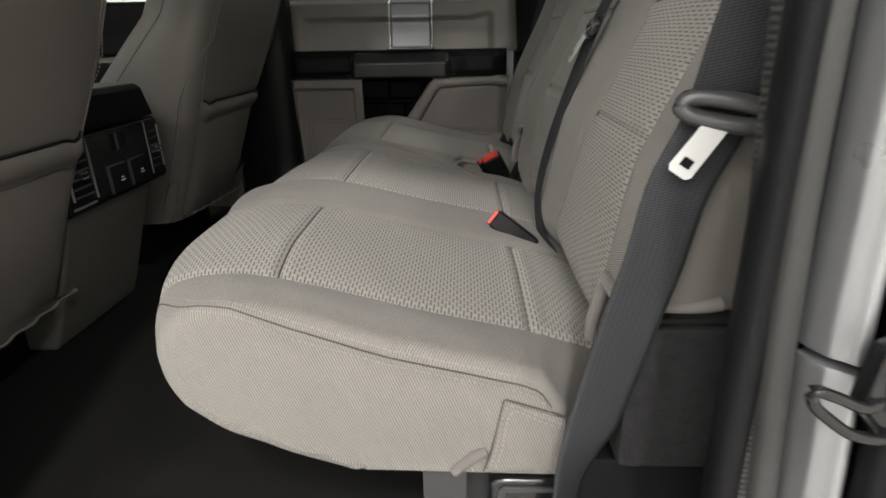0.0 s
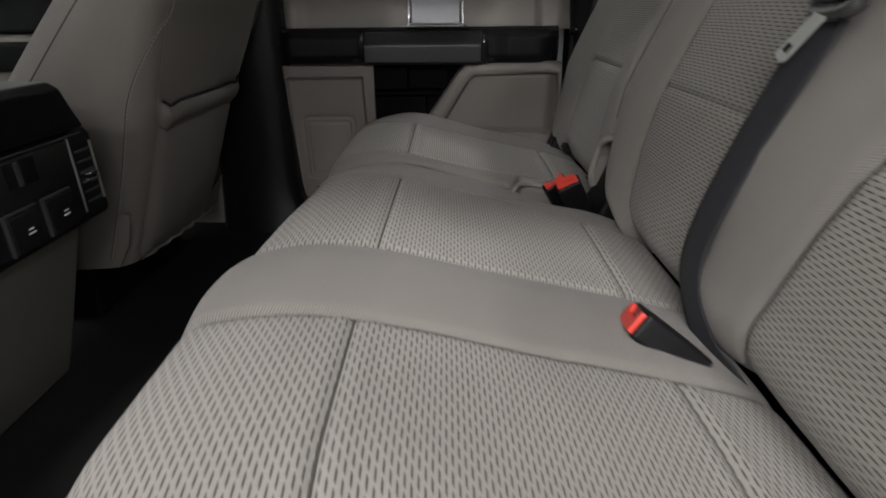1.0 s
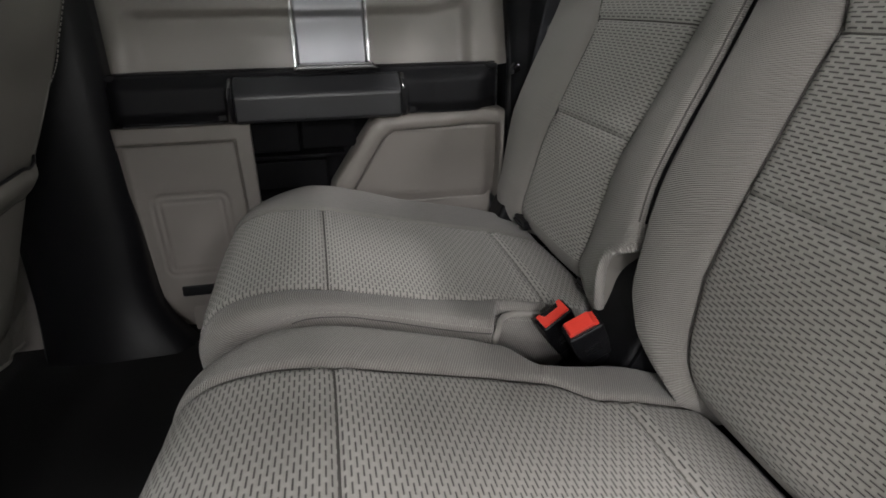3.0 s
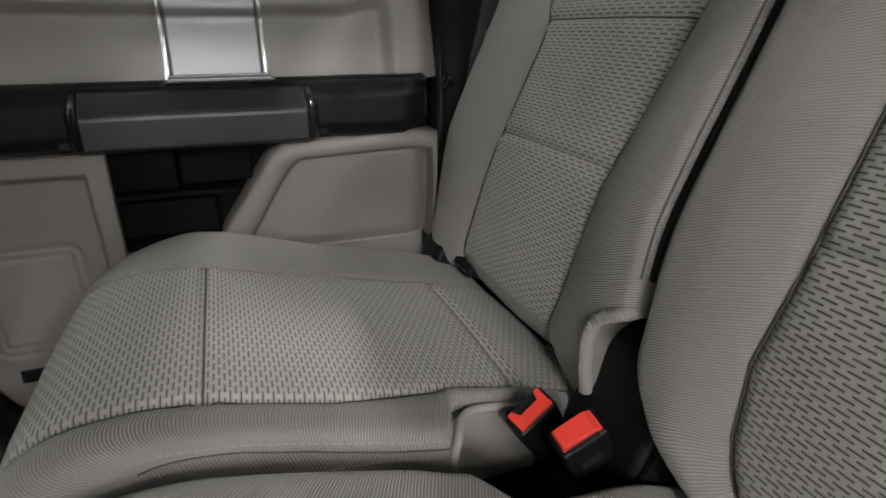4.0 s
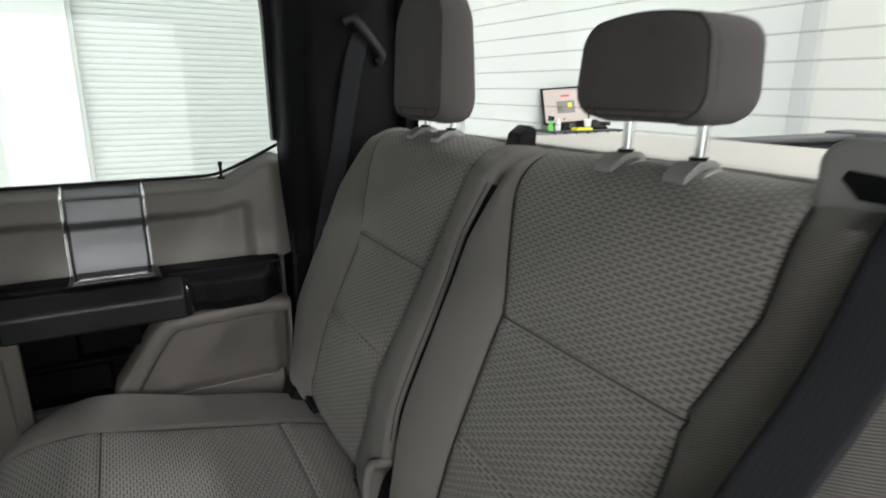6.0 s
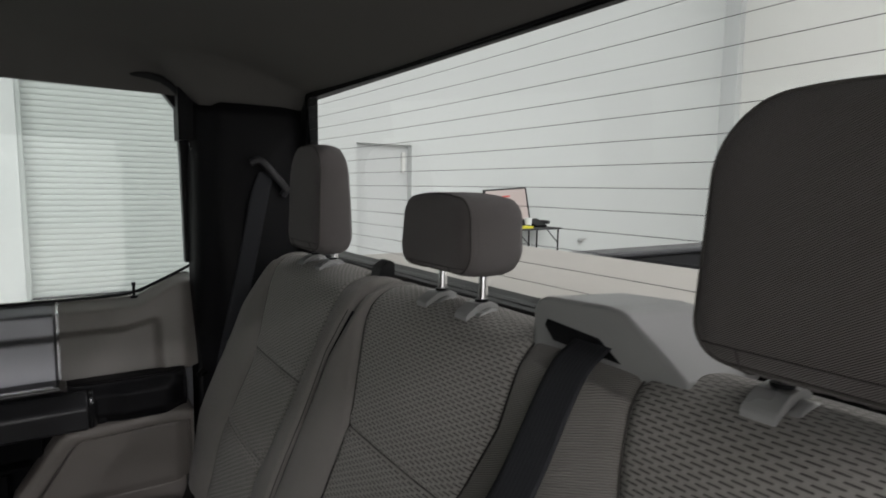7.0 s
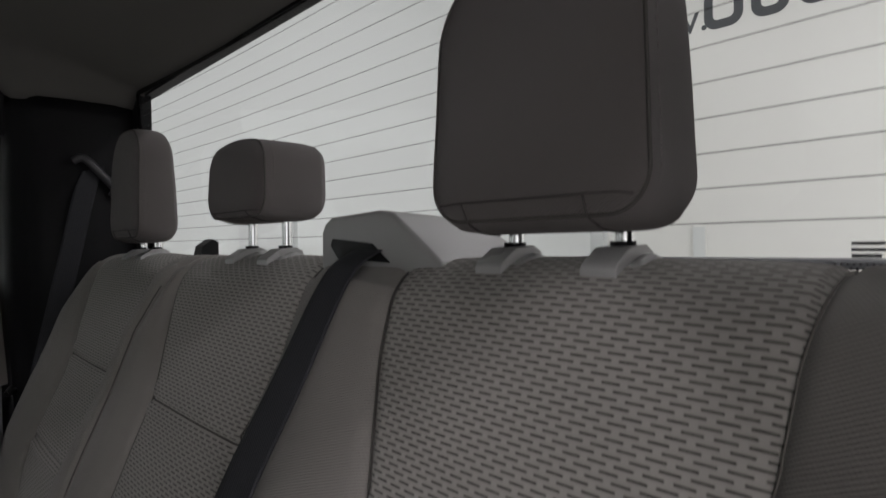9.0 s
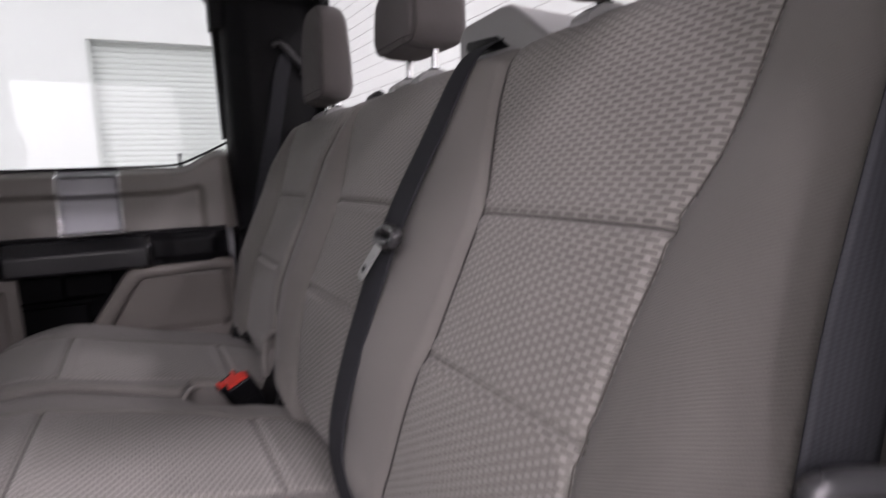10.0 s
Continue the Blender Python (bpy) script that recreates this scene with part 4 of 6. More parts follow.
# ---- belts and buckles ----
def tongue_set(th, c, ax, dn, out, size=1.0, label="dark plastic belt tongue with a steel blade", tip=None):
    """A belt tongue: a rounded loop across the belt and a steel blade. c centre, ax across, dn along, out away from the seat."""
    ax, dn, out = Vector(ax).normalized(), Vector(dn).normalized(), Vector(out).normalized()
    c = Vector(c)
    w = 0.034 * size
    loop = []
    for k in range(28):
        an = 2 * math.pi * k / 28
        loop.append(c + ax * (math.copysign(abs(math.cos(an)) ** 0.6, math.cos(an)) * w) + dn * (math.sin(an) * 0.0090 * size) + out * 0.006)
    v, f = tube_mesh(loop, 0.0072 * size, 10, True)
    ring = raw_part("tongue_loop", v, f, M["loop"], th, label)
    if tip is not None:
        dn = Vector(tip).normalized()
        ax = dn.cross(out).normalized()
    bm = bmesh.new()
    path = [(-0.0095, 0.010), (0.0095, 0.010), (0.0105, 0.056), (0.0075, 0.060), (-0.0075, 0.060), (-0.0105, 0.056)]
    lo = [bm.verts.new(c + ax * p[0] * size + dn * p[1] * size + out * 0.008) for p in path]
    hi = [bm.verts.new(c + ax * p[0] * size + dn * p[1] * size + out * 0.0105) for p in path]
    bm.faces.new(lo)
    bm.faces.new(hi)
    for k in range(6):
        bm.faces.new((lo[k], lo[(k + 1) % 6], hi[(k + 1) % 6], hi[k]))
    bmesh.ops.recalc_face_normals(bm, faces=bm.faces[:])
    blade = part("tongue_blade", bm, M["steel"], ring, "bright steel blade", flat=True)
    bm = bmesh.new()
    sq = [(-0.0045, 0.044), (0.0045, 0.044), (0.0045, 0.052), (-0.0045, 0.052)]
    bm.faces.new([bm.verts.new(c + ax * p[0] * size + dn * p[1] * size + out * 0.0112) for p in sq])
    bmesh.ops.solidify(bm, geom=bm.faces[:], thickness=0.0005)
    part("blade_hole", bm, M["black"], ring)


belt_mid = thing("seat_belt", (0.2, 0.96, 0.72), "black webbing belt hanging down the middle of the bench backrest", "seat belt", "rear belts")
strip("webbing", [(0.362, 0.958, 1.232), (0.344, 0.952, 1.229), (0.310, 0.950, 1.205), (0.262, 0.953, 1.12), (0.213, 0.976, 1.01), (0.163, 1.010, 0.845), (0.142, 1.021, 0.738), (0.141, 0.970, 0.684), (0.152, 0.930, 0.660), (0.170, 0.905, 0.635)],
      [(0, 1, 0), (0, 1, 0.0), (0.0, 1, 0.02), (-0.05, 1, 0.05), (-0.10, 1, 0.12), (-0.10, 1, 0.10), (-0.08, 1, 0.02), (-0.15, 1, -0.25), (-0.1, 0.7, -0.7), (0.0, 0.6, -0.8)], 0.046, 0.0016, M["web"], belt_mid)
tongue_set(belt_mid, (0.212, 0.971, 1.003), (0.08, 1, -0.05), (-0.38, 0.0, -0.92), (-0.9, 0.0, 0.4), 1.0, tip=(-0.42, 0.38, -0.82))

belt_near = thing("seat_belt", (0.2, 0.46, 0.6), "black webbing belt hanging beside the wide bench with a loose tongue", "seat belt", "rear belts")
strip("webbing", [(0.345, 0.436, 1.415), (0.300, 0.446, 1.30), (0.255, 0.458, 1.15), (0.217, 0.464, 1.02), (0.200, 0.466, 0.937), (0.177, 0.462, 0.885), (0.163, 0.458, 0.823), (0.148, 0.454, 0.771), (0.123, 0.447, 0.677), (0.104, 0.441, 0.609), (0.098, 0.443, 0.50)],
      [(1, -0.1, -0.35), (1, -0.1, -0.32), (1, -0.12, -0.30), (1, -0.15, -0.28), (1, -0.15, -0.27), (1, -0.12, -0.27), (1, -0.05, -0.27), (1, 0.0, -0.28), (0.95, 0.2, -0.25), (0.7, 0.7, -0.1), (0.5, 0.85, 0)], 0.048, 0.0016, M["web"], belt_near)
tongue_set(belt_near, (0.201, 0.456, 0.943), (1, -0.30, -0.17), (-0.35, 0.0, -0.9), (-0.2, -1, 0.1), 0.92, tip=(-0.52, 0.1, -0.85))

belt_far = thing("seat_belt", (0.3, 1.97, 0.7), "black webbing belt hanging from the rear pillar", "seat belt", "rear belts")
strip("webbing", [(0.345, 1.978, 1.415), (0.325, 1.972, 1.36), (0.30, 1.968, 1.25), (0.265, 1.962, 1.10), (0.23, 1.955, 0.95), (0.205, 1.952, 0.80), (0.19, 1.95, 0.68)],
      [(1, 0, 0.3), (1, 0, 0.2), (1, 0, 0.2), (1, 0, 0.2), (1, 0, 0.2), (1, 0, 0.1), (1, 0, 0)], 0.046, 0.0016, M["web"], belt_far)
v, f = tube_mesh(spline([(0.305, 1.975, 1.43), (0.325, 1.968, 1.436), (0.36, 1.966, 1.40), (0.385, 1.97, 1.37), (0.38, 1.978, 1.355)], 24)[0], 0.009, 10)
raw_part("upper_anchor", v, f, M["charcoal"], belt_far, "dark plastic upper belt loop")
tongue_set(belt_far, (0.262, 1.945, 1.02), (1, 0, 0.2), (-0.2, 0, -1), (0, -1, 0), 0.8)


def buckle(at, label, cap=True):
    """A belt buckle seen from its pushing end, built upright at the origin, then placed."""
    th = thing("belt_buckle", (0, 0, 0), label, "belt buckle", "rear buckles")
    body = part("body", prism_bm([(-0.019, -0.045), (0.019, -0.045), (0.022, -0.01), (0.022, 0.022), (-0.022, 0.022), (-0.022, -0.01)], "y", -0.0125, 0.0125, 0.004, 3), M["black"], th, "black plastic buckle body")
    for k in range(3):
        part("rib", box_bm(-0.010, 0.010, -0.0138, -0.012, -0.012 - k * 0.006, -0.010 - k * 0.006, 0.0005), M["black"], body)
    if cap:
        b = part("button", prism_bm([(-0.0185, 0.0205), (0.0185, 0.0205), (0.0185, 0.0225), (0.0120, 0.0285), (-0.0165, 0.0285), (-0.0185, 0.0255)], "y", -0.0078, 0.0098, 0.0010), M["red"], th, "red push button with a sloping end")
        part("button_step", box_bm(0.0125, 0.0183, -0.0085, 0.0096, 0.0213, 0.0240, 0.0006), M["red"], b)
        part("entry", box_bm(-0.014, 0.014, -0.0110, -0.0080, 0.0212, 0.0228, 0.0003), M["gloss_black"], th, "dark tongue slot")
    else:
        part("button", prism_bm([(-0.0185, -0.0098), (0.0185, -0.0098), (0.0185, 0.0095), (0.0130, 0.0095), (0.0105, 0.0015), (-0.0095, 0.0015), (-0.0130, 0.0095), (-0.0185, 0.0095)], "z", 0.0205, 0.0262, 0.0010), M["red"], th, "red push button with a notch")
        part("entry", box_bm(-0.0125, 0.0125, 0.0018, 0.0100, 0.0212, 0.0226, 0.0003), M["gloss_black"], th, "dark tongue slot")
    part("stalk", prism_bm([(-0.014, -0.14), (0.014, -0.14), (0.016, -0.04), (-0.016, -0.04)], "y", -0.006, 0.006, 0.003), M["black"], th, "black stalk")
    th.matrix_basis = at
    return th


def aim(c, up, across):
    """A pose with local z along up and local x as near to across as may be."""
    u = Vector(up).normalized()
    a = Vector(across)
    a = (a - u * a.dot(u)).normalized()
    b = u.cross(a)
    m = Matrix((a, b, u)).transposed().to_4x4()
    return Matrix.Translation(c) @ m


def buckle_at(face, up, across, label, cap=True, size=1.0):
    u = Vector(up).normalized()
    return buckle(aim(Vector(face) - u * 0.0255 * size, up, across) @ Matrix.Scale(size, 4), label, cap)


buckle_at((0.058, 0.949, 0.714), (-0.75, 0.2, 0.55), (0.1, -1, 0.1), "red-buttoned black belt buckle lying between the wide cushion and its backrest", cap=False, size=1.22)
buckle_at((0.0615, 1.446, 0.713), (-0.45, -0.30, 0.80), (0.86, 0.14, 0.5), "red-buttoned black belt buckle standing between the two cushions", cap=False)
buckle_at((0.074, 1.391, 0.727), (-0.45, -0.35, 0.80), (0.80, -0.12, 0.6), "larger red-buttoned black belt buckle standing between the two cushions")
# child seat anchor loops in the crease of the single seat
for y in (1.83, 1.545):
    a = thing("child_seat_anchor", (0.165, y, 0.675), "black child seat anchor in the seat crease", "seat anchor", "child seat anchors")
    part("bezel", prism_bm([(y - 0.030, 0.680), (y - 0.026, 0.676), (y + 0.026, 0.676), (y + 0.030, 0.680), (y + 0.030, 0.688), (y + 0.026, 0.692), (y - 0.026, 0.692), (y - 0.030, 0.688)], "x", 0.1525, 0.168, 0.002), M["black"], a, "black plastic bezel")
    v, f = tube_mesh([(0.160, y - 0.023, 0.684), (0.151, y - 0.022, 0.684), (0.151, y + 0.022, 0.684), (0.160, y + 0.023, 0.684)], 0.0025, 8)
    raw_part("loop", v, f, M["gloss_black"], a, "steel wire loop")


# ---- cab shell ----
def structure(name, bm, material, label, category, flat=True):
    ob = part(name, bm, material, None, flat=flat)
    return tagged(ob, label, category, kind="structure")


def slab(name, x0, x1, y0, y1, z0, z1, material, label, category, bevel=0.0):
    return structure(name, box_bm(x0, x1, y0, y1, z0, z1, bevel), material, label, category)


FLOOR = 0.435
slab("floor", -2.0, 0.62, 0.34, 2.07, FLOOR - 0.06, FLOOR, M["carpet"], "black moulded floor liner of the cab", "floor")
part("liner_edge", box_bm(-0.70, -0.10, 0.545, 0.565, FLOOR - 0.001, FLOOR + 0.022, 0.006), M["carpet"], bpy.data.objects["floor"], "raised edge of the floor liner")
slab("sill", -2.0, 0.36, 0.30, 0.47, 0.28, 0.405, M["black_soft"], "black scuffed door sill", "sill", 0.01)
slab("sill_far", -2.0, 0.36, 1.97, 2.14, 0.28, 0.405, M["black_soft"], "black door sill on the passenger side", "sill", 0.01)

# headliner: a shallow dome that turns down to the rear window and the doors
nx, ny = 60, 60
V, F = [], []
for i in range(nx + 1):
    for j in range(ny + 1):
        x = -2.0 + 2.447 * i / nx
        y = 0.36 + 1.70 * j / ny
        e = min(y - 0.36, 2.06 - y)
        side = 0.085 * math.exp(-(e / (0.07 - 0.045 * step(0.0, 0.12, x))) ** 1.4)
        side = max(side, 0.106 * step(0.10, 0.20, x) * math.exp(-(max(0.0, e - 0.066) / 0.045) ** 1.6))
        er = 0.447 - x
        rear = 0.066 * math.exp(-(max(0, er) / 0.16) ** 1.3)
        z = 1.675 - (side ** 4 + rear ** 4) ** 0.25
        z -= 0.02 * ((x + 0.7) / 1.3) ** 2
        V.append((x, y, z))
for i in range(nx):
    for j in range(ny):
        a = i * (ny + 1) + j
        F.append((a, a + ny + 1, a + ny + 2, a + 1))
V2 = [(x, y, z + 0.02) for x, y, z in V]
o = len(V)
F2 = [tuple(k + o for k in reversed(q)) for q in F]
ceil = raw_part("ceiling", V + V2, F + F2, M["headliner"], None)
tagged(ceil, "dark grey cloth headliner of the cab", "headliner", kind="structure")
slab("roof", -1.9, 0.56, 0.30, 2.12, 1.72, 1.75, M["paint"], "silver painted cab roof", "roof", 0.01)

# rear wall of the cab under the window and its corners
slab("wall_rear", 0.50, 0.56, 0.30, 2.12, 0.36, 1.205, M["black_soft"], "black rear cab wall below the window", "wall")
slab("wall_rear_top", 0.4485, 0.472, 0.30, 2.12, 1.590, 1.74, M["black_soft"], "black rail above the rear window", "wall")
slab("wall_rear_corner_far", 0.432, 0.462, 1.952, 2.12, 1.205, 1.60, M["black_soft"], "black rear window post", "wall")
slab("wall_rear_corner_near", 0.432, 0.462, 0.30, 0.458, 1.205, 1.60, M["black_soft"], "black rear window post", "wall")
slab("header_far", 0.16, 0.452, 2.035, 2.10, 1.48, 1.70, M["black_soft"], "black header above the rear pillar", "trim")
slab("header_near", 0.16, 0.452, 0.32, 0.375, 1.48, 1.70, M["black_soft"], "black header above the rear pillar", "trim")
slab("parcel_ledge", 0.455, 0.505, 0.47, 1.94, 1.165, 1.2125, M["black"], "black ledge under the rear window", "ledge", 0.003)

rear_window = tagged(new("window_rear"), "clear rear cab window with fine heating wires", "window", kind="structure")
GX0, GX1, GZ0, GZ1 = 0.478, 0.452, 1.205, 1.615


def on_glass(y, z, d=0.0):
    f = (z - GZ0) / (GZ1 - GZ0)
    bow = 0.02 * ((y - 1.205) / 0.74) ** 2
    return (GX0 + (GX1 - GX0) * f - bow - d, y, z)


V, F = [], []
for i in range(25):
    for j in range(9):
        V.append(on_glass(0.465 + 1.48 * i / 24, GZ0 + (GZ1 - GZ0) * j / 8))
for i in range(24):
    for j in range(8):
        a = i * 9 + j
        F.append((a, a + 9, a + 10, a + 1))
pane = raw_part("pane", V, F, M["glass"], rear_window, "clear glass pane")
pane.visible_shadow = False
for k in range(13):
    z = 1.249 + k * 0.0263
    v, f = tube_mesh([on_glass(0.475 + 1.46 * i / 30, z, 0.002) for i in range(31)], 0.0004, 4)
    raw_part("heating_wire", v, f, M["black"], rear_window)
# black printed border, with rounded corners
bx = []
R = 0.013
for (a0, b0), (a1, b1) in (((0.455, 1.20), (0.470, 1.61)), ((1.940, 1.20), (1.955, 1.61))):
    V = [on_glass(a0, b0, 0.0025), on_glass(a1, b0, 0.0025), on_glass(a1, b1, 0.0025), on_glass(a0, b1, 0.0025)]
    raw_part("border", V, [(0, 1, 2, 3)], M["gloss_black"], rear_window)
for b0, b1 in ((1.20, 1.214), (1.586, 1.615)):
    V, F = [], []
    for i in range(25):
        y = 0.455 + 1.5 * i / 24
        V += [on_glass(y, b0, 0.003), on_glass(y, b1, 0.003)]
        if i:
            F.append((2 * i - 2, 2 * i, 2 * i + 1, 2 * i - 1))
    raw_part("border", V, F, M["gloss_black"], rear_window)
for cy, cz, sy, sz in ((1.94, 1.586, -1, -1), (0.47, 1.586, 1, -1), (1.94, 1.214, -1, 1), (0.47, 1.214, 1, 1)):
    V = [on_glass(cy, cz, 0.0028)]
    for k in range(9):
        an = math.pi / 2 * k / 8
        V.append(on_glass(cy + sy * R * (1 - math.sin(an)), cz + sz * R * (1 - math.cos(an)), 0.0028))
    raw_part("border", V, [(0, k, k + 1) for k in range(1, 9)], M["gloss_black"], rear_window)
# row of tiny printed dots along the foot of the glass
V, F = [], []
for i in range(420):
    for r in range(2):
        y, z = 0.48 + i * 0.0035 + r * 0.00175, 1.2165 + r * 0.0030
        o = len(V)
        h = 0.0007 - r * 0.0002
        V += [on_glass(y - h, z - h, 0.0025), on_glass(y + h, z - h, 0.0025), on_glass(y + h, z + h, 0.0025), on_glass(y - h, z + h, 0.0025)]
        F.append((o, o + 1, o + 2, o + 3))
tagged(raw_part("dot_print", V, F, M["gloss_black"], rear_window, "fine printed dots along the glass edge"), kind="stuff")
# maker's print on the glass: plain bars
for y, z, w, h in ((0.572, 1.233, 0.018, 0.0022), (0.570, 1.229, 0.022, 0.0022), (0.573, 1.225, 0.016, 0.0026)):
    V = [on_glass(y - w / 2, z - h / 2, 0.0025), on_glass(y + w / 2, z - h / 2, 0.0025), on_glass(y + w / 2, z + h / 2, 0.0025), on_glass(y - w / 2, z + h / 2, 0.0025)]
    raw_part("print_bar", V, [(0, 1, 2, 3)], M["letter_soft"], rear_window, "small dark print on the glass")

# ---- rear pillars ----
def pillar(name, sgn, y0):
    """Black trim of a rear pillar; y0 is its inner face and sgn the way outward."""
    V, F = [], []
    rows = 40
    prof = [(0.185, 0.085), (0.195, 0.045), (0.205, 0.030), (0.222, 0.026), (0.232, 0.012), (0.25, 0.004), (0.29, 0.0), (0.36, 0.0), (0.43, 0.004), (0.468, 0.012)]
    for i in range(rows + 1):
        z = 0.42 + (1.566 - 0.42) * i / rows
        for x, d in prof:
            bul = 0.018 * math.exp(-((z - 0.95) / 0.25) ** 2) * (x > 0.24)
            V.append((x + 0.012 * max(0, z - 1.3), y0 + sgn * (d - bul), z))
    k = len(prof)
    for i in range(rows):
        for j in range(k - 1):
            a = i * k + j
            F.append((a, a + 1, a + k + 1, a + k))
    ob = raw_part(name, V, F, M["black_soft"], None)
    m = ob.modifiers.new("thickness", "SOLIDIFY")
    m.thickness, m.offset = 0.012, 0.0
    return tagged(ob, "black plastic rear pillar trim", "pillar trim", kind="structure")


pillar("pillar_far", 1, 1.992)
pillar("pillar_near", -1, 0.418)


def seal(name, pts, r, material="rubber"):
    v, f = tube_mesh(spline(pts, 80)[0], r, 10)
    ob = raw_part(name, v, f, M[material], None)
    return tagged(ob, "black rubber door seal", "door seal", kind="structure")


seal("seal_far", [(0.185, 2.035, 0.45), (0.192, 2.035, 0.75), (0.196, 2.04, 1.0), (0.198, 2.06, 1.2), (0.196, 2.06, 1.4), (0.185, 2.055, 1.53), (0.15, 2.045, 1.60), (0.05, 2.04, 1.622), (-0.3, 2.04, 1.63), (-0.6, 2.04, 1.63)], 0.009)
seal("seal_near", [(0.248, 0.398, 0.36), (0.232, 0.398, 0.6), (0.215, 0.398, 0.85), (0.205, 0.395, 1.1), (0.24, 0.38, 1.35), (0.22, 0.375, 1.53), (0.17, 0.37, 1.60), (0.0, 0.37, 1.63), (-0.5, 0.37, 1.63)], 0.011, "rubber_ribbed")
seal("seal_near_outer", [(0.264, 0.392, 0.36), (0.248, 0.392, 0.6), (0.231, 0.392, 0.85), (0.225, 0.39, 1.1), (0.23, 0.38, 1.35), (0.24, 0.37, 1.55)], 0.0125, "rubber_grey")

# body side behind the open door: silver painted jamb, striker
def leaning(bm, lean=-0.07):
    for v in bm.verts:
        v.co.x += lean * (min(v.co.z, 1.1) - 0.85)
    return bm


SILVER = [(0.246, 0.398), (0.248, 0.388), (0.254, 0.374), (0.263, 0.366), (0.268, 0.360), (0.274, 0.362), (0.30, 0.40), (0.28, 0.41)]
jamb = structure("door_jamb", leaning(prism_bm(SILVER, "z", 0.786, 1.60, 0.003, 2)), M["paint"], "silver painted rear door jamb", "door jamb", flat=False)
part("jamb_foot", leaning(prism_bm([(x - 0.002, y - 0.002) for x, y in SILVER], "z", 0.30, 0.781, 0.003, 2)), M["paint"], jamb, "silver painted lower jamb")
# black piece that draws the shaded gap beyond the silver
part("jamb_gap_shade", leaning(prism_bm([(0.2715, 0.366), (0.275, 0.352), (0.62, 0.29), (0.62, 0.43), (0.31, 0.43)], "z", 0.30, 1.60, 0.004, 2)), M["black_soft"], jamb, "black piece for the shaded gap beyond the jamb")
structure("quarter_trim", leaning(prism_bm([(0.216, 0.445), (0.214, 0.428), (0.222, 0.410), (0.50, 0.412), (0.50, 0.445)], "z", 0.36, 1.60, 0.005, 2)), M["black_soft"], "black trim inside the door jamb", "trim", flat=False)
striker = thing("door_striker", (0.28, 0.34, 0.77), "black steel door striker loop on the jamb", "door striker")
part("plate", prism_bm([(0.268, 0.812), (0.300, 0.832), (0.330, 0.832), (0.330, 0.735), (0.285, 0.740), (0.262, 0.772)], "y", 0.334, 0.352, 0.004, 3), M["gloss_black"], striker, "black striker plate")
part("guard", prism_bm([(0.272, 0.815), (0.279, 0.818), (0.290, 0.775), (0.300, 0.745), (0.293, 0.742), (0.280, 0.770)], "y", 0.326, 0.336, 0.002, 2), M["satin"], striker, "worn striker guard")
v, f = tube_mesh(spline([(0.285, 0.340, 0.782), (0.262, 0.331, 0.776), (0.240, 0.329, 0.785), (0.2245, 0.329, 0.790), (0.2265, 0.328, 0.780), (0.236, 0.327, 0.771), (0.252, 0.326, 0.760), (0.274, 0.329, 0.754), (0.300, 0.340, 0.752)], 40)[0], 0.0040, 10)
raw_part("loop", v, f, M["gloss_black"], striker, "shiny black steel loop")

# box of black felt below the near end of the backrest
locker = thing("under_seat_box", (0.2, 0.5, 0.45), "black felt-covered box under the end of the backrest", "storage box")
part("body", box_bm(0.150, 0.30, 0.455, 0.548, 0.62, 0.765, 0.008), M["fleece"], locker, "black felt body")
# thin dark sheet that draws the shadow above the felt
part("lid", box_bm(0.158, 0.295, 0.460, 0.55, 0.766, 0.772, 0.002), M["carpet"], locker, "dark sheet for the shaded gap above the felt")
part("foot", box_bm(0.10, 0.30, 0.47, 0.60, 0.42, 0.618, 0.006), M["black_soft"], locker, "dark steel support")
mount = thing("seat_mount", (0.06, 0.49, 0.42), "grey stamped steel seat mount bolted to the floor", "seat bracket")
part("plate", box_bm(-0.032, 0.012, 0.480, 0.487, 0.42, 0.604, 0.002), M["charcoal"], mount, "flat grey steel leg")
cover = part("cover", prism_bm([(0.030, 0.42), (0.112, 0.42), (0.112, 0.585), (0.104, 0.594), (0.044, 0.594), (0.034, 0.588)], "y", 0.468, 0.50, 0.005, 3), M["gloss_black"], mount, "black shell beside the leg")
part("slot", box_bm(0.060, 0.068, 0.4665, 0.4695, 0.548, 0.562, 0.001), M["rubber"], cover)
part("rim", prism_bm([(0.040, 0.42), (0.046, 0.42), (0.049, 0.580), (0.100, 0.581), (0.102, 0.586), (0.048, 0.587), (0.043, 0.582)], "y", 0.4655, 0.469, 0.001), M["charcoal"], cover)
hinge = thing("recline_bracket", (0.15, 1.44, 0.6), "black plastic hinge cover between the two backrests", "hinge cover")
part("cover", prism_bm([(0.09, 0.60), (0.24, 0.60), (0.30, 0.74), (0.245, 0.770), (0.200, 0.762), (0.165, 0.735), (0.135, 0.675), (0.115, 0.63)], "y", 1.385, 1.497, 0.012, 4), M["black"], hinge)
part("lobe", prism_bm([(0.128, 0.652), (0.150, 0.692), (0.172, 0.728), (0.186, 0.736), (0.198, 0.728), (0.196, 0.652)], "y", 1.378, 1.3845, 0.002, 2), M["black_soft"], hinge, "rounded black lobe of the hinge")
hinge2 = thing("recline_bracket", (0.15, 1.93, 0.6), "black plastic hinge cover beside the single backrest", "hinge cover")
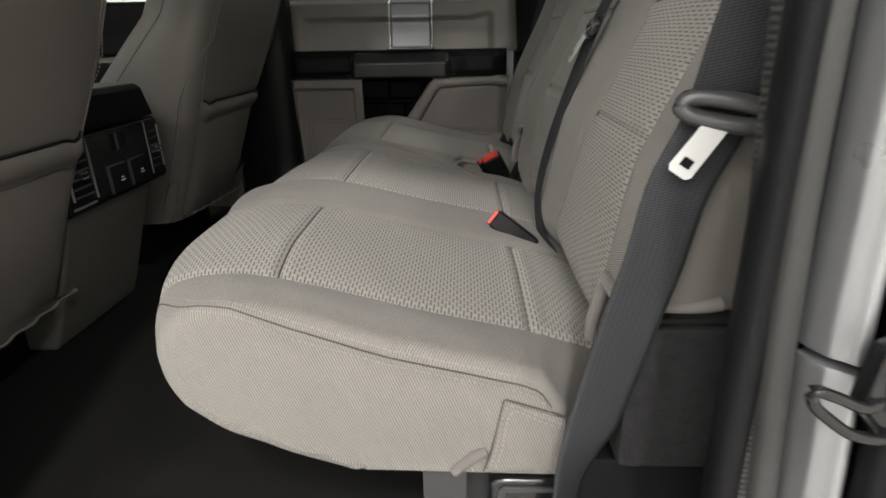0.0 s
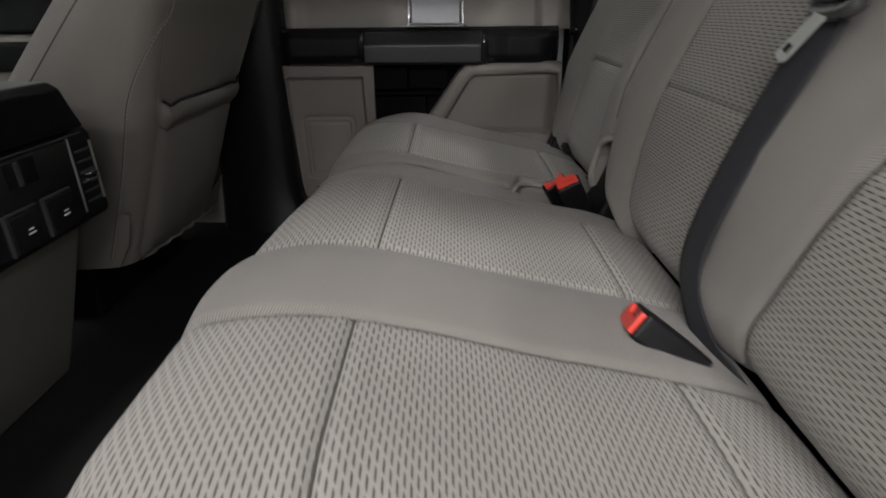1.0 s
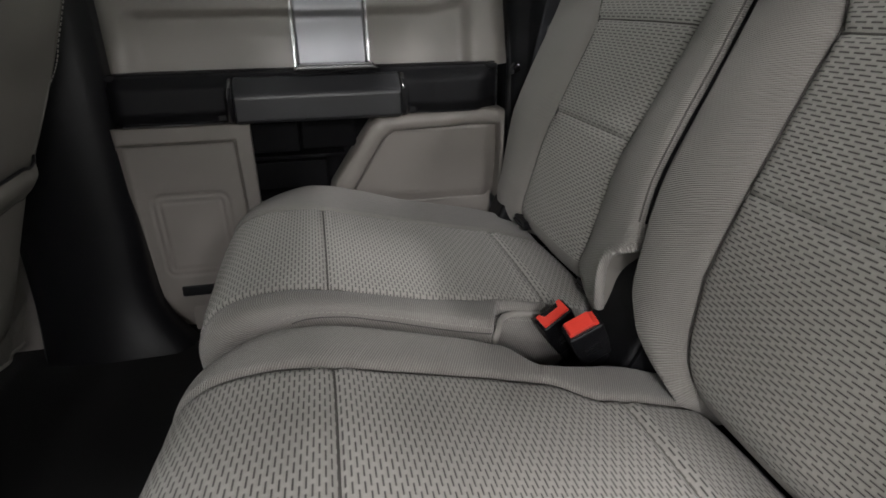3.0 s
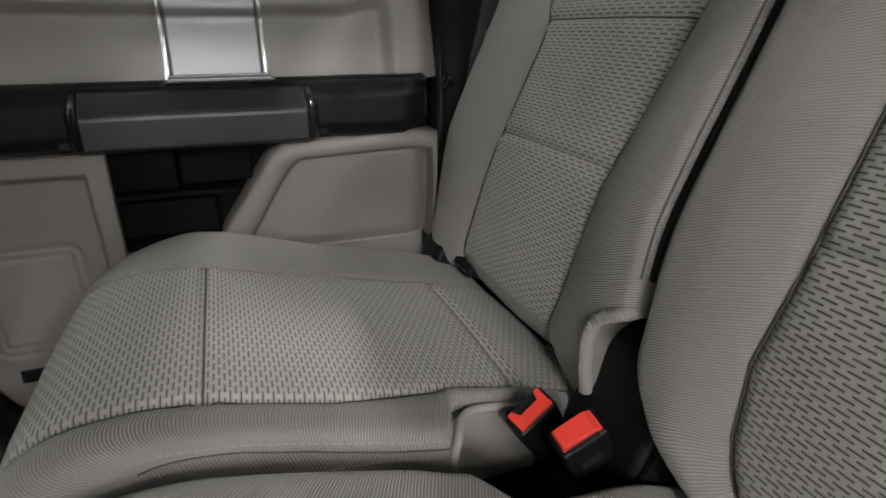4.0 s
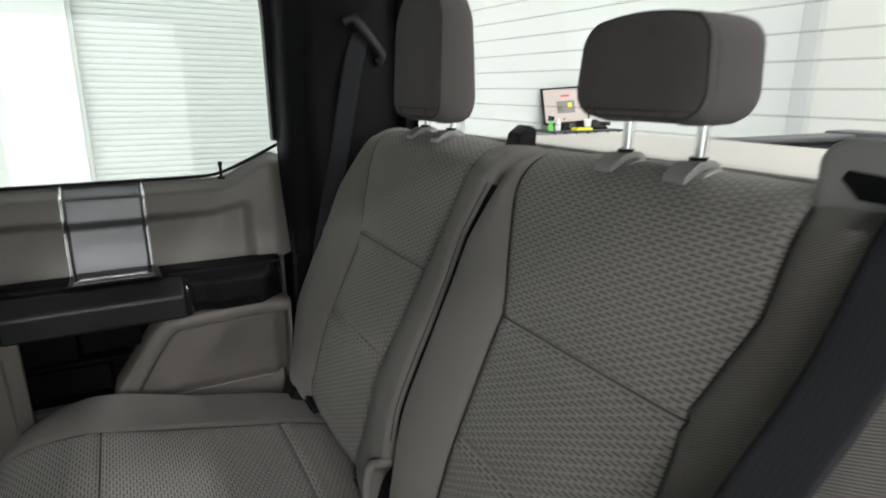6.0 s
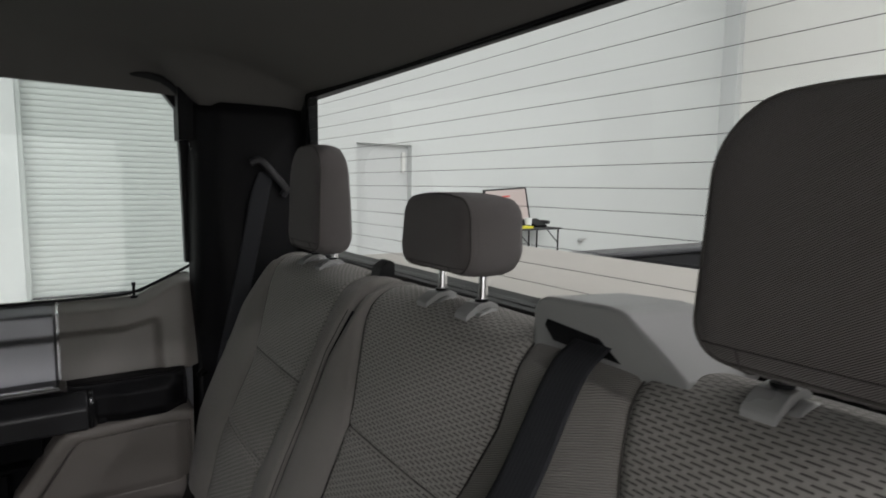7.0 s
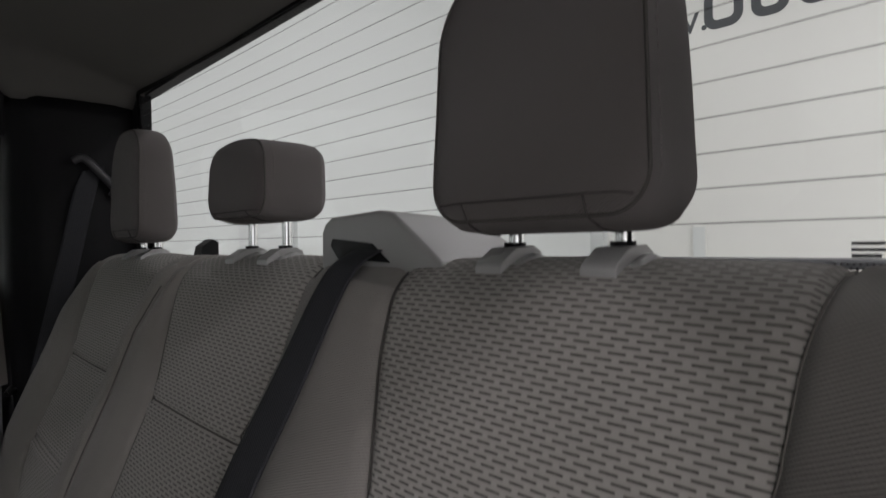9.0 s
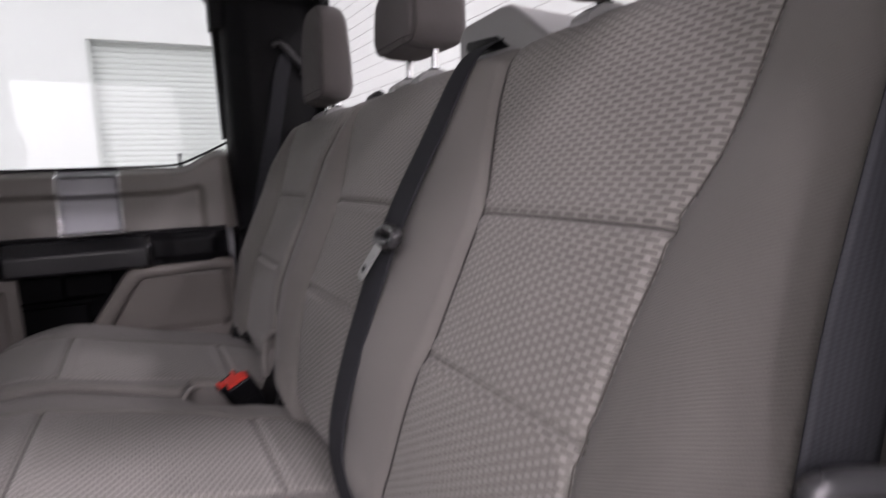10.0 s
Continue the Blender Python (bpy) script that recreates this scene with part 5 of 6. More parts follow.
part("cover", prism_bm([(0.10, 0.60), (0.24, 0.60), (0.25, 0.70), (0.19, 0.735), (0.14, 0.70)], "y", 1.885, 1.955, 0.010, 3), M["black"], hinge2)
part("bolt_cap", rod_bm((0.18, 1.879, 0.66), (0.18, 1.888, 0.66), 0.012, 16), M["charcoal"], hinge2, "dark bolt cap")


# ---- passenger-side rear door ----
door = tagged(new("door_1"), "closed rear door with taupe panel, black armrest band and bright metal inlay", "car door", kind="structure")


def relief(name, x0, x1, nx, zlo, zhi, nz, yf, material, label="", parent=None, thick=0.012):
    """A moulded panel: for every x from zlo(x) to zhi(x), at the depth yf(x, z)."""
    V, F = [], []
    for i in range(nx + 1):
        x = x0 + (x1 - x0) * i / nx
        a, b = zlo(x), zhi(x)
        for j in range(nz + 1):
            z = a + (b - a) * j / nz
            V.append((x, yf(x, z), z))
    for i in range(nx):
        for j in range(nz):
            a = i * (nz + 1) + j
            F.append((a, a + nz + 1, a + nz + 2, a + 1))
    o = len(V)
    W = [(x, y + thick, z) for x, y, z in V]
    G = [tuple(k + o for k in reversed(q)) for q in F]
    rim = []
    ed = [i * (nz + 1) for i in range(nx + 1)] + [nx * (nz + 1) + j for j in range(1, nz + 1)] + [i * (nz + 1) + nz for i in range(nx - 1, -1, -1)] + [j for j in range(nz - 1, 0, -1)]
    for k in range(len(ed)):
        a, b = ed[k], ed[(k + 1) % len(ed)]
        rim.append((a, b, b + o, a + o))
    return raw_part(name, V + W, F + G + rim, material, parent if parent is not None else door, label)


def belt_top(x):
    return 1.1165 + 0.046 * ss(0.05, 0.165, x) - 0.010 * ss(0.175, 0.205, x)


def upper_y(x, z):
    zz = z - (belt_top(x) - 1.1165)
    y = 2.018 + 0.20 * max(0.0, z - 0.955)
    y += 0.020 * ss(-0.525, -0.490, x) * (1 - ss(0.090, 0.114, x)) * (1 - ss(1.040, 1.062, z - 0.012 * ss(0.02, 0.10, x)))
    y += 0.045 * ss(1.094, 1.1165, zz) ** 1.5
    y += 0.035 * ss(0.150, 0.205, x)
    y += 0.03 * ss(-0.53, -0.60, x)
    return y


relief("upper_panel", -0.62, 0.203, 130, lambda x: 0.948, belt_top, 56, upper_y, M["grey"], "taupe moulded upper door panel")
relief("inlay", -0.224, -0.096, 24, lambda x: 0.950, lambda x: 1.1185, 48, lambda x, z: 2.014 + 0.20 * max(0.0, z - 0.955) + 0.010 * (1 - ss(1.035, 1.060, z)) + 0.043 * ss(1.094, 1.1165, z) ** 1.5, M["brushed"], "brushed aluminium inlay panel", thick=0.004)
for x in (-0.229, -0.0915):
    relief("chrome_strip", x - 0.0026, x + 0.0026, 6, lambda q: 0.948, lambda q: 1.1195, 48, lambda q, z, x=x: 2.010 + 0.20 * max(0.0, z - 0.955) + 0.009 * (1 - ss(1.035, 1.060, z)) + 0.043 * ss(1.094, 1.1165, z) ** 1.5 + 0.004 * (abs(q - x) / 0.0026) ** 2, M["chrome"], "narrow chrome strip", thick=0.004)


def band_y(x, z):
    y = 1.972 - 0.020 * ss(0.956, 0.930, z) + 0.012 * ss(0.895, 0.872, z)
    y -= 0.012 * ss(-0.02, 0.03, x) * (1 - ss(0.10, 0.125, x)) * ss(0.950, 0.938, z)
    y += 0.028 * ss(0.115, 0.15, x) + 0.03 * ss(-0.52, -0.56, x)
    y += 0.016 * ss(0.942, 0.954, z) * ss(-0.245, -0.225, x) * (1 - ss(-0.09, -0.07, x))
    return y


relief("armrest_band", -0.56, 0.150, 110, lambda x: 0.872, lambda x: 0.957, 24, band_y, M["black_soft"], "black armrest band")
part("band_cap", box_bm(-0.55, 0.148, 1.975, 2.03, 0.946, 0.956, 0.003), M["black_soft"], door)
part("switch_well", prism_bm([(-0.232, 0.9565), (-0.222, 0.9640), (-0.092, 0.9640), (-0.080, 0.9565)], "y", 1.946, 2.016, 0.002, 2), M["gloss_black"], door, "gloss black switch well")
part("switch_lip", box_bm(-0.222, -0.092, 1.9465, 1.9505, 0.9632, 0.9676, 0.0012), M["gloss_black"], door, "raised black lip of the switch well")
part("switch_trim", box_bm(-0.212, -0.104, 1.966, 1.972, 0.9641, 0.9649, 0.0), M["chrome"], door, "bright strip on the switch well")
# grab handle: a bar with a rounded top edge and upright face; its two ends turn back into black sockets
bm = prism_bm([(1.990, 0.870), (1.940, 0.8705), (1.931, 0.876), (1.9285, 0.9160), (1.9320, 0.9235), (1.9560, 0.9470), (1.990, 0.9490)], "x", -0.336, -0.046, 0.0035, 3)
handle = part("grab_handle", bm, M["handle"], door, "dark satin plastic grab handle")
for x0, x1 in ((-0.3365, -0.356), (-0.0455, -0.026)):
    V, F = [], []
    for k in range(7):
        a = k / 6
        sh = 1 - math.cos(a * math.pi / 2)
        for y, z in ((1.990, 0.871), (1.941, 0.8715), (1.9315, 0.878), (1.9290, 0.9160), (1.9325, 0.9230), (1.9565, 0.9465), (1.990, 0.9485)):
            V.append((x0 + (x1 - x0) * math.sin(a * math.pi / 2), y + 0.034 * sh * (1 if y < 1.98 else 0), z + (0.905 - z) * 0.10 * sh))
    for k in range(6):
        F += [(k * 7 + j, k * 7 + j + 1, k * 7 + j + 8, k * 7 + j + 7) for j in range(6)]
    F += [tuple(range(7)), tuple(range(48, 41, -1))]
    raw_part("handle_end", V, F, M["gloss_black"], handle, "gloss black rounded end of the handle")
part("handle_socket", prism_bm([(-0.372, 0.872), (-0.372, 0.926), (-0.360, 0.940), (-0.022, 0.940), (-0.010, 0.926), (-0.012, 0.872)], "y", 1.957, 1.990, 0.006, 3), M["black"], handle, "black surround of the handle")
# pocket recess below the handle
part("pocket_back", box_bm(-0.335, -0.06, 2.028, 2.040, 0.70, 0.875, 0.0), M["black_deep"], door, "black storage recess")
part("pocket_shelf", box_bm(-0.325, -0.152, 1.985, 2.03, 0.792, 0.800, 0.002), M["black_deep"], door)
part("pocket_upper", box_bm(-0.32, -0.235, 1.985, 2.03, 0.806, 0.862, 0.004), M["black_deep"], door)
part("pocket_upper", box_bm(-0.230, -0.128, 2.004, 2.03, 0.806, 0.860, 0.004), M["black_deep"], door)
part("pocket_lower", box_bm(-0.32, -0.188, 1.985, 2.03, 0.735, 0.788, 0.004), M["black_deep"], door)


# lower panels: raised frame, sunk field; their shade is put into a darker grey
def frame_field(e, lip=0.018, depth=0.014):
    return depth * ss(lip, lip + 0.008, e)


def low_lo(x):
    k = max(0.0, (-0.49 - x) / 0.07)
    return 0.438 + 0.11 * (1 - math.sqrt(max(0.0, 1 - min(1, k) ** 2)))


def low_y(x, z):
    e = min(x + 0.575, -0.318 - x + 0.02 * (0.866 - z), 0.868 - z)
    y = 1.956 + frame_field(e, 0.027, 0.020) + 0.07 * (0.868 - z)
    qx, qz = max(0.0, abs(x + 0.448) - 0.052), max(0.0, abs(z - 0.652) - 0.067)
    ins = math.hypot(qx, qz) - 0.016 if qx > 0 and qz > 0 else max(abs(x + 0.448) - 0.068, abs(z - 0.652) - 0.083)
    y += 0.0022 * math.exp(-((ins) / 0.0032) ** 2) + 0.0022 * math.exp(-((ins + 0.012) / 0.0028) ** 2)
    y += 0.02 * ss(0.52, 0.44, z) + 0.03 * ss(-0.54, -0.575, x)
    return y


relief("lower_front_panel", -0.572, -0.318, 96, low_lo, lambda x: 0.869, 110, low_y, M["grey_shaded"], "taupe lower door panel with a sunk square field")
part("door_slot", box_bm(-0.50, -0.425, 1.998, 2.010, 0.518, 0.545, 0.006, 3), M["black"], door, "dark slot at the foot of the panel")
part("door_foot", box_bm(-0.49, 0.15, 2.008, 2.05, 0.43, 0.70, 0.01), M["grey_shaded"], door, "taupe foot of the door panel")


# the frame of the rear lower panel: a closed band between two outlines, with a sunk field
outer = [(-0.195, 0.682), (-0.182, 0.735), (-0.102, 0.852), (-0.085, 0.868), (0.120, 0.876), (0.158, 0.872), (0.160, 0.80), (0.160, 0.682)]
inner = [(-0.152, 0.682), (-0.140, 0.728), (-0.078, 0.826), (-0.060, 0.840), (0.110, 0.846), (0.149, 0.843), (0.153, 0.80), (0.153, 0.682)]
mid_in = [(a[0] * 0.86 + b[0] * 0.14, a[1] * 0.86 + b[1] * 0.14) for a, b in zip(outer, inner)]
mid_out = [(a[0] * 0.24 + b[0] * 0.76, a[1] * 0.24 + b[1] * 0.76) for a, b in zip(outer, inner)]
V, F = [], []
for ring, y in ((outer, 2.02), (outer, 1.957), (mid_in, 1.949), (mid_out, 1.949), (inner, 1.956), (inner, 1.992)):
    V += [(p[0], y + 0.10 * (0.870 - p[1]), p[1]) for p in ring]
for r in range(5):
    for k in range(len(outer) - 1):
        a = r * len(outer) + k
        F.append((a, a + 1, a + 1 + len(outer), a + len(outer)))
raw_part("rear_panel_frame", V, F, M["grey_shaded"], door, "taupe raised frame of the rear door panel")
relief("rear_panel_field", -0.148, 0.158, 60, lambda x: 0.684, lambda x: min(0.852, 0.716 + (x + 0.148) * 1.62), 30, lambda x, z: 1.966 + 0.16 * (0.852 - z) + 0.02 * ss(0.12, 0.158, x) + 0.006 * ss(0.71, 0.684, z) + 0.012 * math.exp(-((min(0.852, 0.716 + (x + 0.148) * 1.62) - z) / 0.007) ** 2), M["grey_shaded"], "taupe field of the rear door panel")
part("latch_bump", rod_bm((0.188, 1.985, 0.945), (0.176, 1.972, 0.940), 0.010, 14, r2=0.006), M["gloss_black"], door, "small shiny black latch knob")

# window of that door
winf = part("window_frame", prism_bm([(0.172, 1.19), (0.200, 1.19), (0.196, 1.45), (0.188, 1.56), (0.160, 1.61), (0.10, 1.63), (-0.75, 1.63), (-0.75, 1.605), (0.09, 1.603), (0.135, 1.588), (0.160, 1.555), (0.168, 1.45)], "y", 2.078, 2.105, 0.003), M["black"], door, "black window frame")
pane2 = part("pane", box_bm(-0.75, 0.19, 2.094, 2.098, 1.06, 1.61, 0.0), M["glass"], door, "clear door window")
pane2.visible_shadow = False
v, f = tube_mesh(spline([(-0.70, 2.09, 1.119), (-0.3, 2.09, 1.119), (0.0, 2.09, 1.121), (0.06, 2.09, 1.127), (0.11, 2.09, 1.147), (0.165, 2.09, 1.173), (0.185, 2.09, 1.183)], 50)[0], 0.0035, 8)
raw_part("glass_strip", v, f, M["black"], door, "black rubber glass strip")
part("lock_pin", rod_bm((0.058, 2.068, 1.118), (0.058, 2.068, 1.150), 0.0032, 12), M["black"], door, "black lock pin")
part("lock_pin_foot", rod_bm((0.058, 2.068, 1.117), (0.058, 2.068, 1.122), 0.008, 16), M["black"], door)
part("pin_head", rod_bm((0.058, 2.068, 1.145), (0.058, 2.068, 1.153), 0.0045, 12), M["black"], door)
part("outer_skin", box_bm(-0.62, 0.205, 2.11, 2.13, 0.42, 1.112, 0.0), M["paint"], door, "silver outer door skin")

# ---- middle pillars and front doors ----
def b_pillar(name, sgn, y0):
    V, F = [], []
    prof = [(-0.545, 0.045), (-0.552, 0.012), (-0.575, 0.0), (-0.62, -0.004), (-0.69, 0.0), (-0.74, 0.01), (-0.76, 0.05)]
    rows = 40
    for i in range(rows + 1):
        z = 0.40 + 1.23 * i / rows
        fl = 0.07 * math.exp(-((z - 0.40) / 0.10) ** 1.5)
        for x, d in prof:
            xx = x + (0.075 * math.exp(-((z - 0.40) / 0.08) ** 2) if x > -0.6 else 0) - 0.02 * max(0, z - 1.1)
            V.append((xx, y0 + sgn * (d - fl * (0.5 if x < -0.57 else 0.3)), z))
    k = len(prof)
    for i in range(rows):
        for j in range(k - 1):
            a = i * k + j
            F.append((a, a + 1, a + k + 1, a + k))
    ob = raw_part(name, V, F, M["black"], None)
    m = ob.modifiers.new("thickness", "SOLIDIFY")
    m.thickness, m.offset = 0.012, 0.0
    return tagged(ob, "black plastic middle pillar trim", "pillar trim", kind="structure")


b_pillar("pillar_middle_far", 1, 1.955)
b_pillar("pillar_middle_near", -1, 0.455)
v, f = tube_mesh(spline([(-0.575, 1.985, 0.62), (-0.560, 1.985, 0.80), (-0.556, 1.99, 0.95), (-0.556, 2.0, 1.08), (-0.568, 2.02, 1.2), (-0.58, 2.03, 1.4)], 40)[0], 0.0045, 8)
tagged(raw_part("seal_front_edge", v, f, M["charcoal"], None), "dark shiny door seal", "door seal", kind="structure")

for name, ya, yb, yg in (("door_2", 2.0, 2.12, 2.09), ("door_3", 0.30, 0.42, 0.33)):
    d2 = tagged(new(name), "closed front door with taupe panel and clear window", "car door", kind="structure")
    part("panel", box_bm(-1.75, -0.765, ya, yb, 0.40, 0.949, 0.02, 3), M["grey"], d2, "taupe front door panel")
    part("sill_cap", box_bm(-1.75, -0.765, ya - 0.006, yb + 0.006, 0.95, 1.115, 0.012, 3), M["black_soft"], d2, "black upper trim of the door")
    g = part("pane", box_bm(-1.75, -0.765, yg, yg + 0.004, 1.115, 1.62, 0.0), M["glass"], d2, "clear front door window")
    g.visible_shadow = False
    part("armrest", box_bm(-1.60, -0.80, ya - 0.03 if ya > 1 else yb - 0.02, ya + 0.03 if ya > 1 else yb + 0.03, 0.86, 0.93, 0.012), M["black_soft"], d2, "black armrest")
dash = thing("dashboard", (-1.85, 1.2, 0.6), "black moulded dashboard under the windscreen", "dashboard")
part("body", prism_bm([(-2.0, 0.45), (-1.72, 0.60), (-1.62, 0.85), (-1.66, 1.02), (-1.82, 1.12), (-2.0, 1.12)], "y", 0.42, 2.0, 0.03, 3), M["black_soft"], dash)
part("top_pad", prism_bm([(-1.99, 1.122), (-1.84, 1.122), (-1.80, 1.14), (-1.99, 1.15)], "y", 0.46, 1.96, 0.006), M["charcoal"], dash)
ws = tagged(new("window_front"), "clear raked windscreen", "window", kind="structure")
w = part("pane", prism_bm([(-2.0, 1.13), (-1.995, 1.13), (-1.495, 1.66), (-1.50, 1.66)], "y", 0.42, 2.0, 0.0), M["glass"], ws, "clear windscreen")
w.visible_shadow = False
slab("wall_front", -2.06, -2.0, 0.30, 2.12, 0.30, 1.13, M["black_soft"], "black bulkhead in front of the dashboard", "wall")


# ---- front seats and console ----
def front_seat(at, label, outer):
    """Front seat seen from behind; at is the floor point below the foot of its back, which leans rearward going up.
    outer: 1 or -1, the side on which the door is."""
    th = thing("front_seat", at, label, "car seat", "front seats")
    ox, oy = at[0], at[1]

    def back_x(z):
        return ox + 0.36 * (z - 0.555)

    def half(z, side):
        wide = 0.285 if side == outer else 0.247
        return 0.205 + (wide - 0.205) * ss(0.66, 1.04, z) - 0.07 * ss(1.10, 1.32, z)

    seam_x = table([(0.52, -0.29), (0.75, -0.229), (0.90, -0.086), (1.05, 0.058), (1.20, 0.125), (1.33, 0.150)])
    rows, flat_n, arc_n, side_n, roll_n = 84, 40, 8, 14, 12
    R = 0.045
    us = [("roll", -1, k / roll_n) for k in range(roll_n, 0, -1)] + [("side", -1, k / side_n) for k in range(side_n, 0, -1)] + [("arc", -1, k / arc_n) for k in range(arc_n, 0, -1)]
    us += [("rear", 0, -1 + 2 * k / flat_n) for k in range(flat_n + 1)]
    us += [("arc", 1, k / arc_n) for k in range(1, arc_n + 1)] + [("side", 1, k / side_n) for k in range(1, side_n + 1)] + [("roll", 1, k / roll_n) for k in range(1, roll_n + 1)]

    def shell(z, kind, side, u):
        f = (z - 0.55) / 0.77
        top = max(0.0, (f - 0.90) / 0.10)
        xb = back_x(z) - 0.012 - 0.07 * (1 - math.sqrt(max(0.0, 1 - top ** 2)))
        if kind == "rear":
            h = half(z, 1 if u > 0 else -1) - R
            return xb + 0.010 * (1 - u * u) + 0.0025 * soft_noise(oy + h * u, z, 3.0, 7), oy + h * u
        h = half(z, side)
        if kind == "arc":
            a = u * math.pi / 2
            return xb - R + R * math.cos(a), oy + side * (h - R + R * math.sin(a))
        xs = ox + seam_x((0, z))
        if kind == "side":
            return (xb - R) + (xs - xb + R) * u + 0.002 * soft_noise(z, u, side * 4.0, 5), oy + side * (h + 0.010 * math.sin(math.pi * u))
        a = u * math.pi * 0.62
        return xs - 0.062 * math.sin(a), oy + side * (h - 0.052 * (1 - math.cos(a)))

    P = np.zeros((rows + 1, len(us), 3))
    UV = np.zeros((rows + 1, len(us), 2))
    for i in range(rows + 1):
        z = 0.550 + 0.77 * i / rows
        run = 0.0
        for j, q in enumerate(us):
            x, y = shell(z, *q)
            P[i, j] = (x, y, z)
            if j:
                run += math.hypot(x - P[i, j - 1, 0], y - P[i, j - 1, 1])
            UV[i, j] = (run, z)
    zone = np.zeros((rows, len(us) - 1), dtype=int)
    a0, a1 = roll_n + side_n + arc_n, roll_n + side_n + arc_n + flat_n
    zone[:, :roll_n], zone[:, roll_n:a0], zone[:, a1:len(us) - roll_n], zone[:, len(us) - roll_n - 1:] = 3, 1, 2, 4
    zoned(P, UV, zone, M, th, {0: ("rear_shell", "vinyl", "taupe vinyl back of the seat"), 1: ("side_wrap", "vinyl", "taupe side of the back"), 2: ("side_wrap", "vinyl", "taupe side of the back"),
                               3: ("side_bolster", "bolster", "taupe cloth front bolster"), 4: ("side_bolster", "bolster", "taupe cloth front bolster")})
    # sewn seams: along the front bolster, down the side, and along the edge of the rear panel
    for side in (-1, 1):
        lines = {"bolster": [], "side": [], "rear": []}
        for k in range(34):
            z = 0.57 + 0.70 * k / 33
            lines["bolster"].append((*shell(z, "side", side, 1.0), z))
            xb, xs = back_x(z) - 0.012 - R, ox + seam_x((0, z))
            want = back_x(z) - 0.052 + 0.05 * ss(0.84, 1.06, z)
            if want < xb:
                lines["side"].append((*shell(z, "side", side, (want - xb) / (xs - xb)), z))
            else:
                lines["side"].append((*shell(z, "arc", side, math.acos(min(1.0, (want - xb) / R)) / (math.pi / 2)), z))
            lines["rear"].append((*shell(z, "arc", side, 0.12), z))
        for key, lift, r in (("bolster", 0.0, 0.0016), ("side", 0.0006, 0.0013), ("rear", 0.0004, 0.0012)):
            pts = [(x + 0.0003, y + side * lift, z) for x, y, z in lines[key]]
            v, f = tube_mesh(pts, r, 6)
            raw_part("seam", v, f, M["seam"] if key == "bolster" else M["seam_soft"], th, "sewn seam of the seat back")
        stitches([(x + 0.005, y + side * 0.0012, z) for x, y, z in lines["side"]], 0.005, 0.003, 0.0008, th)
    pad_bm = prism_bm([(-0.175, 0.56), (-0.06, 0.545), (0.135, 1.20), (0.15, 1.26), (0.13, 1.265), (0.105, 1.20), (0.075, 1.09), (0.01, 0.99), (-0.062, 0.90)], "y", oy - 0.185, oy + 0.185, 0.02, 4)
    bmesh.ops.translate(pad_bm, verts=pad_bm.verts[:], vec=(ox - 0.03, 0, 0))
    part("backrest", pad_bm, M["bolster"], th, "taupe cloth backrest padding")
    seat_bm = prism_bm([(-0.60, 0.60), (-0.62, 0.72), (-0.56, 0.76), (-0.08, 0.70), (-0.05, 0.60)], "y", oy - 0.19, oy + 0.22, 0.035, 4)
    bmesh.ops.translate(seat_bm, verts=seat_bm.verts[:], vec=(ox, 0, 0))
    part("seat_pad", seat_bm, M["bolster"], th, "taupe cloth seat pad")
    part("seat_base", box_bm(ox - 0.50, ox - 0.10, oy - 0.19, oy + 0.19, FLOOR, 0.60, 0.01), M["black_soft"], th, "black seat base")
    # map pocket: a puffed band along its mouth, and a sagging pouch below it
    pr, pc = 44, 44
    Q = np.zeros((pr + 1, pc + 1, 3))
    U = np.zeros((pr + 1, pc + 1, 2))
    for i in range(pr + 1):
        f = (i / pr) ** 0.8
        for j in range(pc + 1):
            a = -1 + 2 * j / pc
            zt = 0.852 + 0.010 * ss(0.86, 1.0, abs(a)) - 0.006 * math.exp(-((abs(a) - 0.84) / 0.10) ** 2)
            z = 0.553 + (zt - 0.553) * f
            wide = half(z, 1 if a > 0 else -1) - R + 0.010
            d = zt - z
            keep = 1 - abs(a) ** 6
            band = 0.011 * math.sin(math.pi * min(1.0, d / 0.042)) ** 0.8 * ss(1.0, 0.93, abs(a))
            bag = 0.016 * math.sin(math.pi * max(0.0, (d - 0.042) / 0.262)) * keep
            wr = 0.004 * soft_noise(oy + a * 0.2, z, 8.0, 9) * keep * ss(0.0, 0.08, d)
            x = back_x(z) - 0.012 + 0.010 * (1 - a * a) + 0.005 + band + bag + wr - 0.010 * ss(0.9, 1.0, abs(a))
            Q[i, j] = (x, oy + a * wide, z)
            U[i, j] = (a * wide, z)
    zoned(Q, U, np.zeros((pr, pc), dtype=int), M, th, {0: ("map_pocket", "vinyl", "sagging taupe vinyl map pocket")})
    v, f = tube_mesh([tuple(Q[pr, j] + np.array([0.0015, 0, 0.001])) for j in range(1, pc)], 0.0026, 8)
    raw_part("pocket_mouth", v, f, M["black"], th, "black elastic edge of the pocket")
    low = int(np.argmin(abs(Q[:, pc // 2, 2] - (Q[pr, pc // 2, 2] - 0.042))))
    v, f = tube_mesh([tuple(Q[low, j] + np.array([0.0004, 0, 0])) for j in range(1, pc)], 0.0011, 6)
    raw_part("seam", v, f, M["seam"], th, "sewn seam under the pocket's mouth")
    # gathered skirt along the foot of the cover, wider towards the door, and a hanging tail at its inner corner
    S = np.zeros((9, 41, 3))
